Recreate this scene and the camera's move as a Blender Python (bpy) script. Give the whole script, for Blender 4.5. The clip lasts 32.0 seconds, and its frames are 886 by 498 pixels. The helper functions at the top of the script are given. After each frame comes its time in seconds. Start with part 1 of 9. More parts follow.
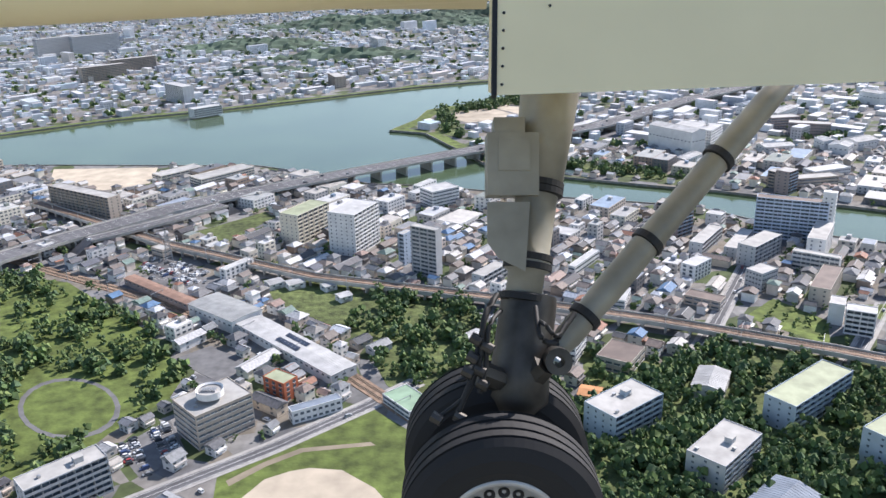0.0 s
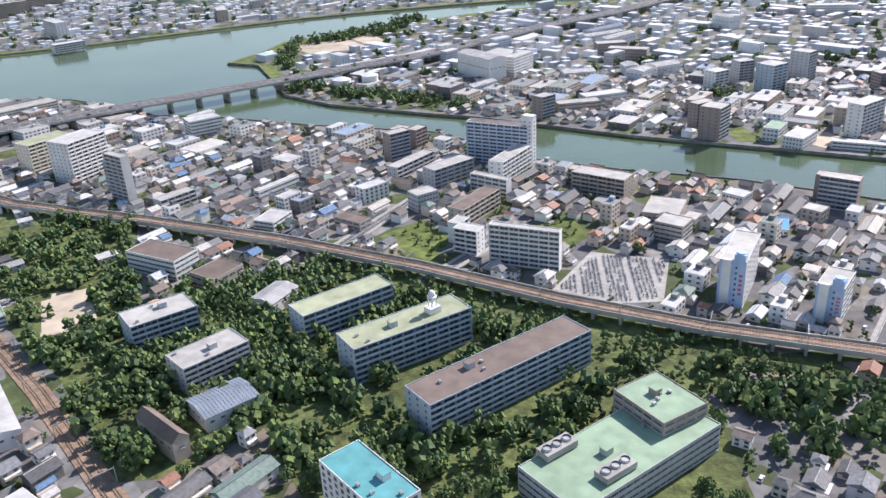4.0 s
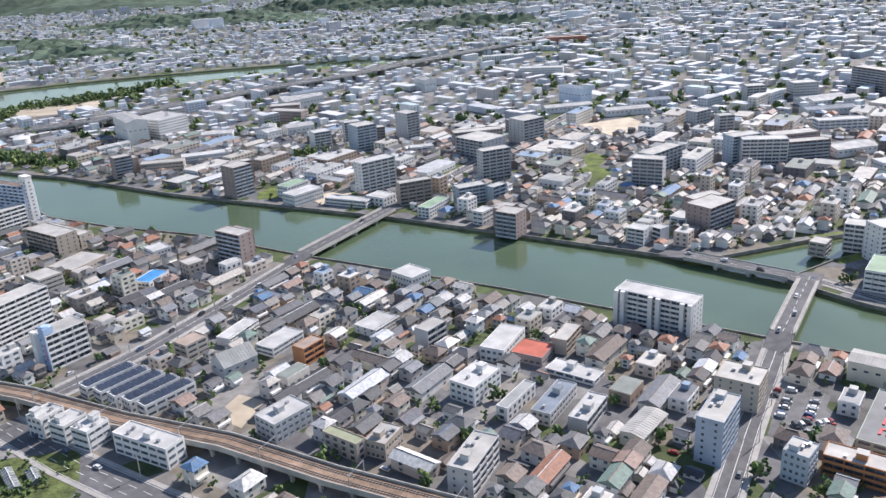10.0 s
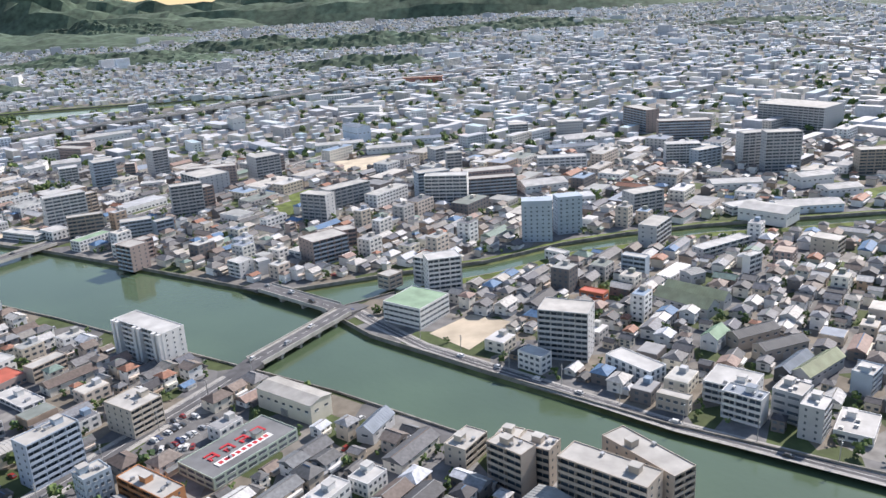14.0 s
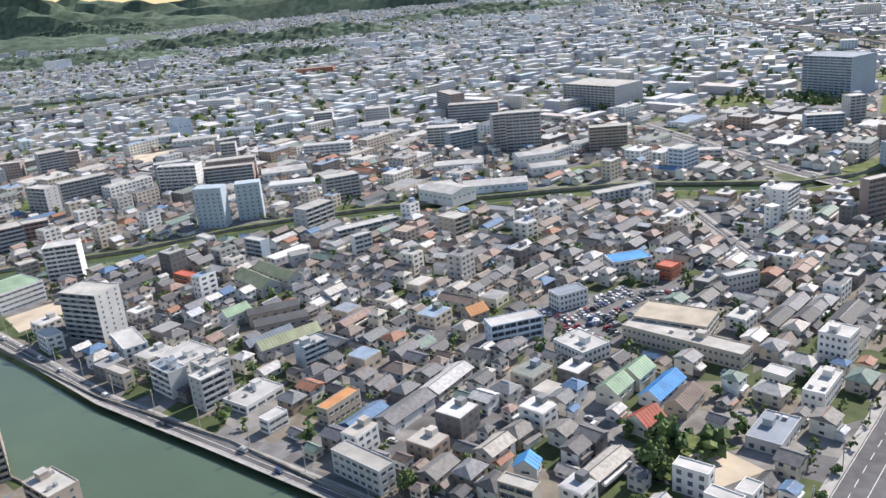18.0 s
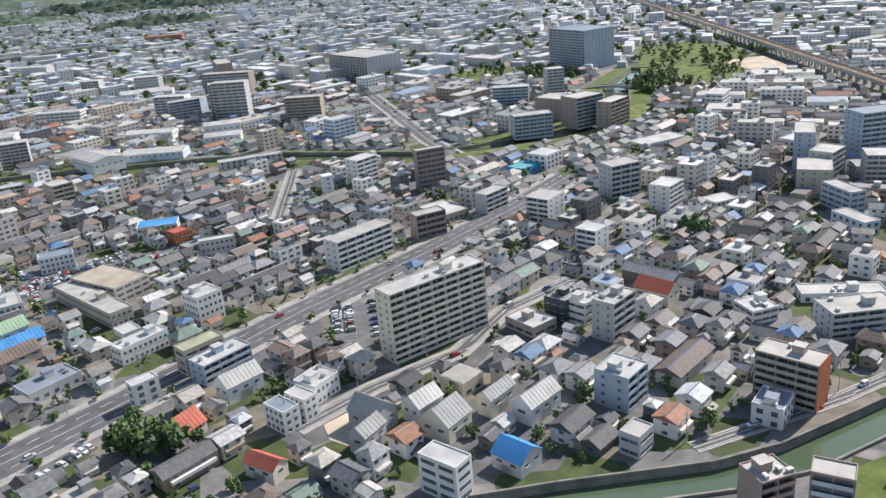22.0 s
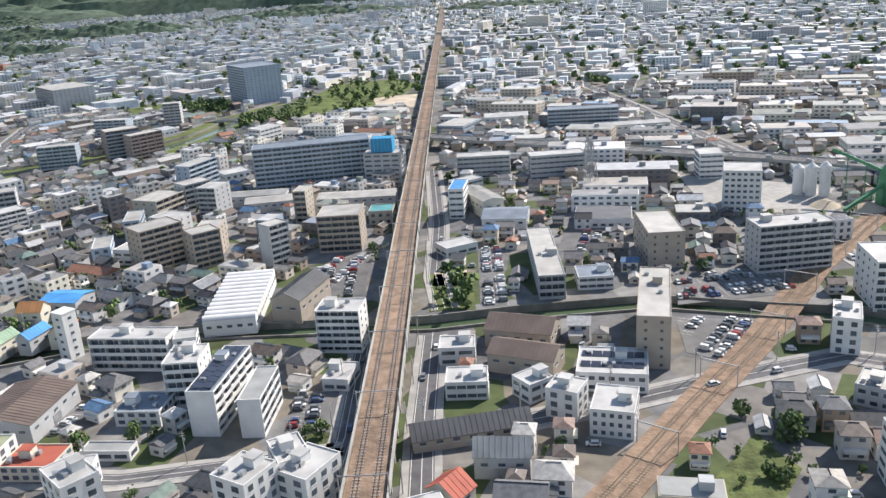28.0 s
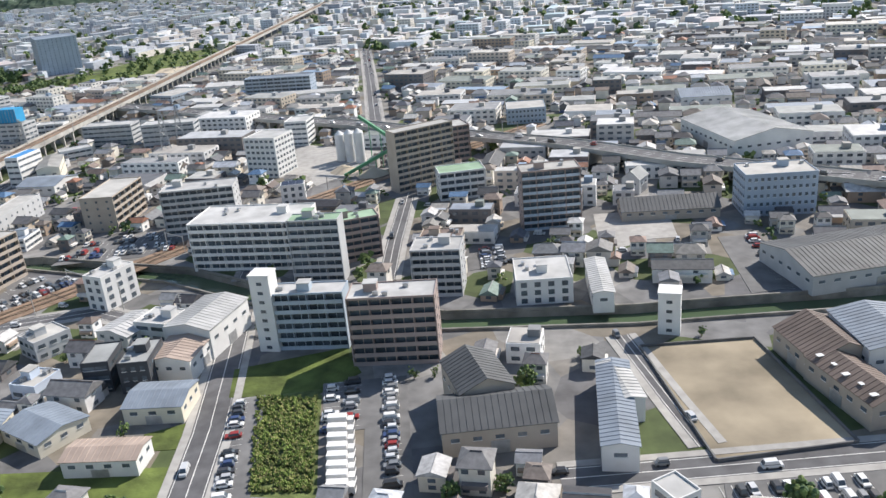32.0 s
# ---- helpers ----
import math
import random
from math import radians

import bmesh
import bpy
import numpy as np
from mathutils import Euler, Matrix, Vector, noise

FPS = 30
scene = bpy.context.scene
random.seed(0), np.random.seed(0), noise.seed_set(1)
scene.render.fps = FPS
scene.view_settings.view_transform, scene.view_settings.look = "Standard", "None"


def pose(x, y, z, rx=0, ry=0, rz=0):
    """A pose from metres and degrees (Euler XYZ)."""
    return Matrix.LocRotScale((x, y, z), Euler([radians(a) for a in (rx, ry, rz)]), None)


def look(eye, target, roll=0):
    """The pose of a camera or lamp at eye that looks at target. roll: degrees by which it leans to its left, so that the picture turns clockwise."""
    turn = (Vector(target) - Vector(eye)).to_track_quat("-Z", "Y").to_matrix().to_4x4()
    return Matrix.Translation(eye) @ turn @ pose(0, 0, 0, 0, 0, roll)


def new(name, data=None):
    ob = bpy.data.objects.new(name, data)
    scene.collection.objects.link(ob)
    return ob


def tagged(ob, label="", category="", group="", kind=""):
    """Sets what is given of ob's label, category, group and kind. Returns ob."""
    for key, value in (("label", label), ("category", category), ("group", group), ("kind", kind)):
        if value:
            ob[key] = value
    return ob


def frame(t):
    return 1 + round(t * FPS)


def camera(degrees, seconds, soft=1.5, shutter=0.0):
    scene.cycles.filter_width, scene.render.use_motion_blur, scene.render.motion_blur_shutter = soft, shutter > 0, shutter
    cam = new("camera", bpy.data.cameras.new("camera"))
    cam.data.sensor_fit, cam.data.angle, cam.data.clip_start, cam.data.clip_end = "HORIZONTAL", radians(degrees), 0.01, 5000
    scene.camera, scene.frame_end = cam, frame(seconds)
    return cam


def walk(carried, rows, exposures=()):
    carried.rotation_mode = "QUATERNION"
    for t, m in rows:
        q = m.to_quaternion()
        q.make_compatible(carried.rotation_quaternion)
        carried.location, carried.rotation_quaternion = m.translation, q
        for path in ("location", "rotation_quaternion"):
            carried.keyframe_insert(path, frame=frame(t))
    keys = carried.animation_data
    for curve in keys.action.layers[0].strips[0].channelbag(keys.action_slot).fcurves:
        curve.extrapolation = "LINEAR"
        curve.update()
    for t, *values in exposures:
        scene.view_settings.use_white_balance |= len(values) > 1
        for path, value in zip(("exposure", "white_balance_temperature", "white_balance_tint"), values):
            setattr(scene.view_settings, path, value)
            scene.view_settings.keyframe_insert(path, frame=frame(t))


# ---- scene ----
cam = camera(56.6, 32.0, soft=1.5)
PATH = [
    (0.0, (-0.18, -0.20, 217.64), (-29.91, 467.93, 44.50), -1.73),
    (0.5, (29.78, -1.38, 215.70), (-5.22, 467.54, 45.74), -2.34),
    (1.0, (59.86, -2.40, 213.99), (24.24, 466.51, 44.12), -2.73),
    (1.5, (90.10, -3.25, 212.47), (46.94, 461.45, 33.05), -3.01),
    (2.0, (120.48, -3.95, 211.11), (75.88, 457.00, 22.58), -3.09),
    (2.5, (151.01, -4.50, 209.87), (105.85, 453.00, 13.27), -3.08),
    (3.0, (181.70, -4.92, 208.73), (133.92, 450.25, 7.40), -3.18),
    (3.5, (212.56, -5.22, 207.67), (164.58, 446.84, -0.51), -3.20),
    (5.5, (337.52, -5.33, 203.76), (287.30, 448.21, -0.63), -3.13),
    (6.0, (369.14, -5.14, 202.79), (311.20, 447.62, -1.30), -3.85),
    (6.5, (400.90, -4.87, 201.78), (337.57, 453.73, 12.91), -4.09),
    (7.0, (432.79, -4.54, 200.74), (379.29, 460.45, 24.89), -3.68),
    (7.5, (464.81, -4.16, 199.65), (411.55, 463.78, 31.73), -3.68),
    (8.0, (496.95, -3.73, 198.50), (443.62, 464.41, 31.17), -3.90),
    (8.5, (529.21, -3.26, 197.30), (481.31, 463.89, 25.60), -3.76),
    (9.0, (561.56, -2.76, 196.03), (518.35, 464.78, 24.16), -2.77),
    (9.5, (594.01, -2.24, 194.69), (545.11, 464.65, 22.60), -3.39),
    (10.0, (626.54, -1.71, 193.29), (585.80, 464.76, 17.94), -3.38),
    (10.5, (659.14, -1.16, 191.81), (618.76, 463.79, 12.42), -4.13),
    (11.0, (691.81, -0.62, 190.27), (652.53, 463.14, 7.55), -4.27),
    (11.5, (724.52, -0.08, 188.65), (680.34, 465.16, 10.90), -4.72),
    (12.0, (757.28, 0.44, 186.98), (704.88, 469.09, 20.78), -4.74),
    (12.5, (790.07, 0.95, 185.23), (732.70, 472.58, 29.44), -4.72),
    (13.0, (822.87, 1.43, 183.43), (781.17, 476.57, 33.40), -4.51),
    (13.5, (855.69, 1.89, 181.58), (819.22, 478.08, 33.55), -4.02),
    (14.0, (888.50, 2.31, 179.68), (851.00, 476.73, 26.33), -3.15),
    (14.5, (921.30, 2.69, 177.73), (879.55, 473.79, 15.47), -3.22),
    (16.5, (1052.20, 3.78, 169.65), (1011.22, 469.80, -6.83), -4.53),
    (17.0, (1084.80, 3.93, 167.58), (1046.79, 470.47, -8.19), -4.67),
    (17.5, (1117.34, 4.02, 165.51), (1072.47, 472.31, -3.85), -4.63),
    (18.0, (1149.81, 4.05, 163.45), (1092.70, 474.80, 4.90), -5.49),
    (18.5, (1182.21, 4.04, 161.39), (1120.54, 476.10, 8.57), -5.65),
    (19.0, (1214.53, 3.96, 159.35), (1150.96, 474.86, 3.76), -5.94),
    (19.5, (1246.77, 3.84, 157.33), (1186.97, 474.36, -0.87), -5.79),
    (20.0, (1278.93, 3.66, 155.34), (1219.69, 472.00, -9.41), -6.01),
    (20.5, (1311.01, 3.43, 153.39), (1257.44, 470.36, -17.22), -5.56),
    (21.0, (1343.00, 3.16, 151.46), (1287.42, 469.22, -20.86), -5.35),
    (21.5, (1374.90, 2.84, 149.58), (1325.82, 468.02, -27.04), -4.74),
    (22.0, (1406.74, 2.48, 147.74), (1360.04, 467.74, -29.33), -4.90),
    (22.5, (1438.49, 2.09, 145.95), (1390.29, 469.54, -24.84), -4.80),
    (23.0, (1470.18, 1.68, 144.20), (1428.95, 472.83, -18.02), -4.21),
    (23.5, (1501.82, 1.24, 142.50), (1463.12, 470.42, -25.95), -4.45),
    (24.0, (1533.40, 0.79, 140.85), (1490.42, 466.01, -37.25), -4.60),
    (24.5, (1564.94, 0.33, 139.23), (1524.23, 462.74, -46.55), -4.26),
    (26.5, (1691.05, -1.35, 133.12), (1647.45, 468.28, -32.84), -2.35),
    (27.0, (1722.65, -1.68, 131.64), (1683.96, 469.23, -31.90), -2.83),
    (27.5, (1754.33, -1.94, 130.16), (1714.25, 469.91, -30.29), -3.56),
    (28.0, (1786.11, -2.13, 128.67), (1739.11, 469.39, -30.88), -4.12),
    (28.5, (1818.01, -2.23, 127.15), (1767.63, 466.80, -38.61), -4.67),
    (29.0, (1850.08, -2.21, 125.58), (1796.91, 463.21, -49.22), -4.61),
    (29.5, (1882.34, -2.07, 123.95), (1828.84, 463.17, -51.24), -4.88),
    (30.0, (1914.84, -1.78, 122.23), (1865.66, 465.10, -49.82), -4.16),
    (30.5, (1947.60, -1.33, 120.41), (1901.93, 464.67, -54.99), -4.48),
    (31.0, (1980.68, -0.69, 118.45), (1935.77, 463.80, -61.08), -4.62),
    (31.5, (2014.12, 0.16, 116.33), (1973.41, 465.57, -61.82), -4.58),
    (32.0, (2047.96, 1.24, 114.02), (1988.65, 465.03, -63.13), -5.04),
]
SCALE = 0.58  # the whole town and the flight over it share this one scale, which keeps the flight's pace in bounds
TINTS = [(0.0, 0.56, 6350.0, 17.0), (4.0, 0.54, 6450.0, 19.0), (7.0, 0.52, 6500.0, 19.0), (10.0, 0.44, 6450.0, 17.0), (14.0, 0.45, 6600.0, 16.0), (20.0, 0.43, 6700.0, 14.0), (24.0, 0.29, 6700.0, 13.0), (28.0, 0.43, 6750.0, 13.0), (32.0, 0.38, 6700.0, 12.0)]
walk(cam, [(t, look([v * SCALE for v in eye], [v * SCALE for v in target], roll)) for t, eye, target, roll in PATH], TINTS)

# ---- light: a high afternoon sun ahead and to the right of the flight ----
SUN_AZ, SUN_EL = 44.0, 40.0  # degrees right of +y, degrees above the horizon
world = bpy.data.worlds.new("sky")
scene.world = world
world.use_nodes = True
wn = world.node_tree.nodes
sky = wn.new("ShaderNodeTexSky")
sky.sky_type, sky.sun_disc = "NISHITA", False
sky.sun_elevation, sky.sun_rotation = radians(SUN_EL), radians(SUN_AZ)
sky.altitude, sky.air_density, sky.dust_density = 100, 1.2, 0.35
world.node_tree.links.new(sky.outputs[0], wn["Background"].inputs[0])
wn["Background"].inputs[1].default_value = 0.115
lamp = bpy.data.lights.new("sun", "SUN")
lamp.energy, lamp.angle, lamp.color = 5.0, radians(0.53), (1.0, 0.95, 0.88)
sun_at = Vector((math.sin(radians(SUN_AZ)) * math.cos(radians(SUN_EL)), math.cos(radians(SUN_AZ)) * math.cos(radians(SUN_EL)), math.sin(radians(SUN_EL))))
new("sun", lamp).matrix_world = look(sun_at * 900, (0, 0, 0))


# ---- materials ----
def base(name, rough=0.8, metal=0.0, spec=0.4):
    m = bpy.data.materials.new(name)
    m.use_nodes = True
    b = m.node_tree.nodes["Principled BSDF"]
    b.inputs["Roughness"].default_value, b.inputs["Metallic"].default_value = rough, metal
    b.inputs["Specular IOR Level"].default_value = spec
    return m, m.node_tree.nodes, m.node_tree.links, b


def noisy(m, nodes, links, colour, scale, low, high, second=0.0):
    """Two scales of stain over a colour socket."""
    geo = nodes.new("ShaderNodeNewGeometry")
    last = colour
    for s, a, b in ((scale, low, high), (scale * 0.11, 1 - second, 1 + second)):
        n = nodes.new("ShaderNodeTexNoise")
        n.inputs["Scale"].default_value, n.inputs["Detail"].default_value = s, 5
        links.new(geo.outputs["Position"], n.inputs["Vector"])
        r = nodes.new("ShaderNodeMapRange")
        r.inputs["From Min"].default_value, r.inputs["From Max"].default_value = 0.3, 0.7
        r.inputs["To Min"].default_value, r.inputs["To Max"].default_value = a, b
        links.new(n.outputs["Fac"], r.inputs["Value"])
        mix = nodes.new("ShaderNodeMix")
        mix.data_type, mix.blend_type = "RGBA", "MULTIPLY"
        mix.inputs["Factor"].default_value = 1.0
        links.new(last, mix.inputs["A"])
        links.new(r.outputs["Result"], mix.inputs["B"])
        last = mix.outputs["Result"]
    return last


def plain(name, c, rough=0.8, scale=0.6, low=0.85, high=1.1, second=0.12, metal=0.0, spec=0.4, bump=0.0):
    m, nodes, links, b = base(name, rough, metal, spec)
    rgb = nodes.new("ShaderNodeRGB")
    rgb.outputs[0].default_value = (*c, 1)
    links.new(noisy(m, nodes, links, rgb.outputs[0], scale, low, high, second), b.inputs["Base Color"])
    if bump:
        n = nodes.new("ShaderNodeTexNoise")
        n.inputs["Scale"].default_value = scale * 3
        g = nodes.new("ShaderNodeNewGeometry")
        links.new(g.outputs["Position"], n.inputs["Vector"])
        bp = nodes.new("ShaderNodeBump")
        bp.inputs["Strength"].default_value, bp.inputs["Distance"].default_value = bump, 0.3
        links.new(n.outputs["Fac"], bp.inputs["Height"])
        links.new(bp.outputs["Normal"], b.inputs["Normal"])
    return m


def palette(name, colours, source, rough=0.75, scale=0.5, low=0.85, high=1.1, metal=0.0, spec=0.4):
    """One of the colours for each object, or for each loose piece of a joined mesh."""
    m, nodes, links, b = base(name, rough, metal, spec)
    if source == "object":
        rnd = nodes.new("ShaderNodeObjectInfo").outputs["Random"]
    else:
        rnd = nodes.new("ShaderNodeNewGeometry").outputs["Random Per Island"]
    ramp = nodes.new("ShaderNodeValToRGB")
    ramp.color_ramp.interpolation = "CONSTANT"
    e = ramp.color_ramp.elements
    while len(e) < len(colours):
        e.new(0.5)
    for k, c in enumerate(colours):
        e[k].position, e[k].color = k / len(colours), (*c, 1)
    links.new(rnd, ramp.inputs[0])
    links.new(noisy(m, nodes, links, ramp.outputs[0], scale, low, high, 0.1), b.inputs["Base Color"])
    return m


WALLS = {
    "white": (0.70, 0.70, 0.69), "cream": (0.66, 0.62, 0.52), "beige": (0.46, 0.42, 0.36), "tan": (0.42, 0.365, 0.31),
    "brown": (0.34, 0.275, 0.255), "gray": (0.46, 0.47, 0.48), "slate": (0.36, 0.43, 0.52), "blueg": (0.38, 0.45, 0.52),
    "blue": (0.55, 0.63, 0.74), "red": (0.46, 0.14, 0.07), "orange": (0.48, 0.22, 0.10), "dark": (0.06, 0.065, 0.075),
    "green": (0.42, 0.50, 0.42), "cyan": (0.03, 0.30, 0.55), "navy": (0.05, 0.14, 0.36),
}
WALL = {k: plain("wall_" + k, c, 0.8, 0.35, 0.9, 1.05, 0.08) for k, c in WALLS.items()}
ROOFS = {
    "rust": (0.30, 0.19, 0.14), "ash": (0.19, 0.195, 0.20), "white": (0.47, 0.47, 0.46), "gray": (0.31, 0.32, 0.315), "slate": (0.21, 0.25, 0.30), "green": (0.27, 0.39, 0.27), "brown": (0.17, 0.13, 0.11),
    "red": (0.45, 0.12, 0.08), "blue": (0.06, 0.27, 0.58), "teal": (0.10, 0.33, 0.35), "orange": (0.50, 0.24, 0.10), "moss": (0.35, 0.38, 0.25), "dark": (0.10, 0.105, 0.11), "concrete": (0.42, 0.41, 0.385), "pink": (0.40, 0.32, 0.27), "tan": (0.40, 0.35, 0.28),
}
ROOF = {k: plain("roof_" + k, c, 0.7, 0.25, 0.75, 1.12, 0.15) for k, c in ROOFS.items()}
GLASS = plain("window_glass", (0.085, 0.105, 0.125), 0.16, 0.3, 0.6, 1.6, 0.3, 0.0, 0.6)
RAIL_GLASS = plain("balcony_panel", (0.40, 0.47, 0.54), 0.3, 0.3, 0.9, 1.1, 0.1)
METAL = plain("galvanised_metal", (0.45, 0.46, 0.47), 0.45, 1.0, 0.8, 1.1, 0.1, 0.6)
SOLAR = plain("solar_cells", (0.035, 0.045, 0.07), 0.28, 0.5, 0.8, 1.2, 0.2, 0.0, 0.6)
ASPHALT = plain("asphalt", (0.115, 0.115, 0.12), 0.9, 0.4, 0.75, 1.2, 0.2)
PARKING = plain("parking_asphalt", (0.15, 0.15, 0.15), 0.9, 0.3, 0.75, 1.2, 0.2)
PAVE = plain("pavement_concrete", (0.36, 0.35, 0.33), 0.9, 0.5, 0.8, 1.1, 0.15)
# dark grey embankment concrete, with the walls' shade darkened into its colour
SHADE_CONCRETE = plain("shade_dark_concrete", (0.25, 0.24, 0.215), 0.9, 0.3, 0.6, 1.2, 0.25)
CONCRETE = plain("concrete", (0.42, 0.41, 0.38), 0.85, 0.3, 0.75, 1.1, 0.15)
PAINT = plain("road_paint", (0.75, 0.75, 0.72), 0.7, 0.8, 0.8, 1.0, 0.1)
GRASS = plain("grass", (0.105, 0.140, 0.034), 0.95, 0.22, 0.5, 1.4, 0.25, bump=0.6)
WEEDS = plain("rough_grass", (0.095, 0.12, 0.04), 0.95, 0.35, 0.45, 1.5, 0.35, bump=0.9)
SAND = plain("sandy_soil", (0.50, 0.43, 0.33), 0.95, 0.12, 0.75, 1.15, 0.2)
DIRT = plain("dry_dirt", (0.30, 0.255, 0.185), 0.95, 0.09, 0.6, 1.3, 0.25)
BALLAST = plain("rusty_ballast", (0.265, 0.185, 0.13), 0.95, 0.5, 0.65, 1.25, 0.2, bump=0.5)
STEEL = plain("rail_steel", (0.20, 0.15, 0.12), 0.45, 1.0, 0.8, 1.1, 0.1, 0.7)
BARK = plain("bark", (0.10, 0.075, 0.05), 0.9, 1.5, 0.7, 1.2, 0.1)
LEAF = palette("leaves", [(0.06, 0.105, 0.031), (0.093, 0.148, 0.04), (0.05, 0.088, 0.031), (0.132, 0.177, 0.055), (0.083, 0.127, 0.037), (0.055, 0.099, 0.042)], "island", 0.8, 0.5, 0.6, 1.4)
BANK = plain("bank_grass", (0.10, 0.12, 0.045), 0.95, 0.2, 0.6, 1.3, 0.25)
WEED_LEAF = palette("weed_leaves", [(0.15, 0.21, 0.05), (0.20, 0.23, 0.07), (0.12, 0.17, 0.04), (0.23, 0.22, 0.09)], "island", 0.9, 0.5, 0.6, 1.4)
HOUSE_WALLS = [(0.70, 0.67, 0.60), (0.76, 0.75, 0.73), (0.56, 0.49, 0.40), (0.50, 0.48, 0.46), (0.72, 0.68, 0.58), (0.36, 0.28, 0.22), (0.64, 0.64, 0.64), (0.78, 0.78, 0.77), (0.17, 0.16, 0.16), (0.74, 0.72, 0.68), (0.60, 0.52, 0.45)]
HOUSE_ROOFS = [(0.078, 0.081, 0.087), (0.185, 0.185, 0.19), (0.187, 0.183, 0.179), (0.193, 0.164, 0.146), (0.152, 0.152, 0.155), (0.126, 0.131, 0.141), (0.22, 0.175, 0.15), (0.464, 0.464, 0.464), (0.062, 0.062, 0.07), (0.175, 0.18, 0.19), (0.226, 0.218, 0.203), (0.313, 0.156, 0.104), (0.112, 0.115, 0.118), (0.562, 0.562, 0.551), (0.1, 0.19, 0.32), (0.181, 0.193, 0.203), (0.18, 0.155, 0.137), (0.426, 0.403, 0.366), (0.117, 0.125, 0.148), (0.26, 0.271, 0.283), (0.144, 0.115, 0.101), (0.478, 0.466, 0.443), (0.133, 0.133, 0.14), (0.292, 0.209, 0.177), (0.09, 0.093, 0.098), (0.205, 0.215, 0.234), (0.17, 0.24, 0.21), (0.518, 0.544, 0.583)]
FLAT_ROOFS = [(0.452, 0.452, 0.431), (0.345, 0.345, 0.34), (0.342, 0.352, 0.342), (0.581, 0.581, 0.581), (0.213, 0.24, 0.22), (0.264, 0.302, 0.358), (0.515, 0.495, 0.455), (0.141, 0.148, 0.162), (0.463, 0.479, 0.496), (0.421, 0.4, 0.369), (0.295, 0.301, 0.307), (0.243, 0.324, 0.425), (0.499, 0.499, 0.488), (0.227, 0.233, 0.24), (0.414, 0.396, 0.369)]
HW_ONE, HR_ONE = palette("house_plaster", HOUSE_WALLS, "object"), palette("house_tiles", HOUSE_ROOFS, "object", 0.7, 1.2, 0.7, 1.15)
HW_ALL, HR_ALL = palette("houses_plaster", HOUSE_WALLS, "island"), palette("houses_tiles", HOUSE_ROOFS, "island", 0.7, 1.2, 0.7, 1.15)
# far-town colours: haze painted in, paler, bluer and lower in contrast
HAZED_FAR_WALLS = [(0.739, 0.739, 0.739), (0.567, 0.592, 0.628), (0.678, 0.64, 0.579), (0.443, 0.469, 0.517), (0.78, 0.78, 0.78), (0.493, 0.469, 0.469), (0.665, 0.715, 0.777), (0.567, 0.53, 0.493), (0.419, 0.443, 0.493)]
HAZED_FAR_ROOFS = [(0.58, 0.58, 0.58), (0.515, 0.543, 0.58), (0.58, 0.58, 0.58), (0.482, 0.505, 0.543), (0.58, 0.58, 0.58), (0.446, 0.462, 0.494), (0.58, 0.58, 0.58), (0.559, 0.58, 0.58), (0.58, 0.58, 0.58), (0.414, 0.43, 0.454), (0.497, 0.543, 0.543), (0.43, 0.543, 0.58), (0.554, 0.494, 0.479), (0.579, 0.58, 0.58), (0.505, 0.528, 0.565), (0.462, 0.478, 0.502)]
HAZED_WALL_ALL, HAZED_ROOF_ALL = palette("far_walls", HAZED_FAR_WALLS, "island"), palette("hazed_roofing", HAZED_FAR_ROOFS, "island", 0.65, 0.1, 0.8, 1.1)
FR_ALL = palette("flat_roofing", FLAT_ROOFS, "island", 0.7, 0.3, 0.75, 1.1)
CARS = [(0.70, 0.70, 0.70), (0.74, 0.74, 0.73), (0.05, 0.05, 0.055), (0.36, 0.37, 0.38), (0.66, 0.67, 0.68), (0.07, 0.075, 0.08), (0.72, 0.72, 0.71), (0.05, 0.08, 0.18), (0.45, 0.46, 0.47), (0.20, 0.21, 0.22), (0.68, 0.68, 0.66), (0.03, 0.03, 0.032), (0.30, 0.035, 0.03), (0.55, 0.56, 0.57)]
CAR_ONE, CAR_ALL = palette("car_paint", CARS, "object", 0.3, 1, 0.95, 1.05, 0.1, 0.6), palette("cars_paint", CARS, "island", 0.3, 1, 0.95, 1.05, 0.1, 0.6)
TYRE = plain("rubber", (0.02, 0.02, 0.021), 0.75, 3.0, 0.8, 1.2, 0.1)


def water_material():
    m, nodes, links, b = base("river_water", 0.10, 0, 0.8)
    b.inputs["IOR"].default_value = 1.5
    rgb = nodes.new("ShaderNodeRGB")
    rgb.outputs[0].default_value = (0.078, 0.116, 0.066, 1)
    links.new(noisy(m, nodes, links, rgb.outputs[0], 0.02, 0.85, 1.15, 0.1), b.inputs["Base Color"])
    geo, n, bp = nodes.new("ShaderNodeNewGeometry"), nodes.new("ShaderNodeTexNoise"), nodes.new("ShaderNodeBump")
    n.inputs["Scale"].default_value, n.inputs["Detail"].default_value = 0.6, 6
    links.new(geo.outputs["Position"], n.inputs["Vector"])
    bp.inputs["Strength"].default_value, bp.inputs["Distance"].default_value = 0.35, 0.12
    links.new(n.outputs["Fac"], bp.inputs["Height"])
    links.new(bp.outputs["Normal"], b.inputs["Normal"])
    return m


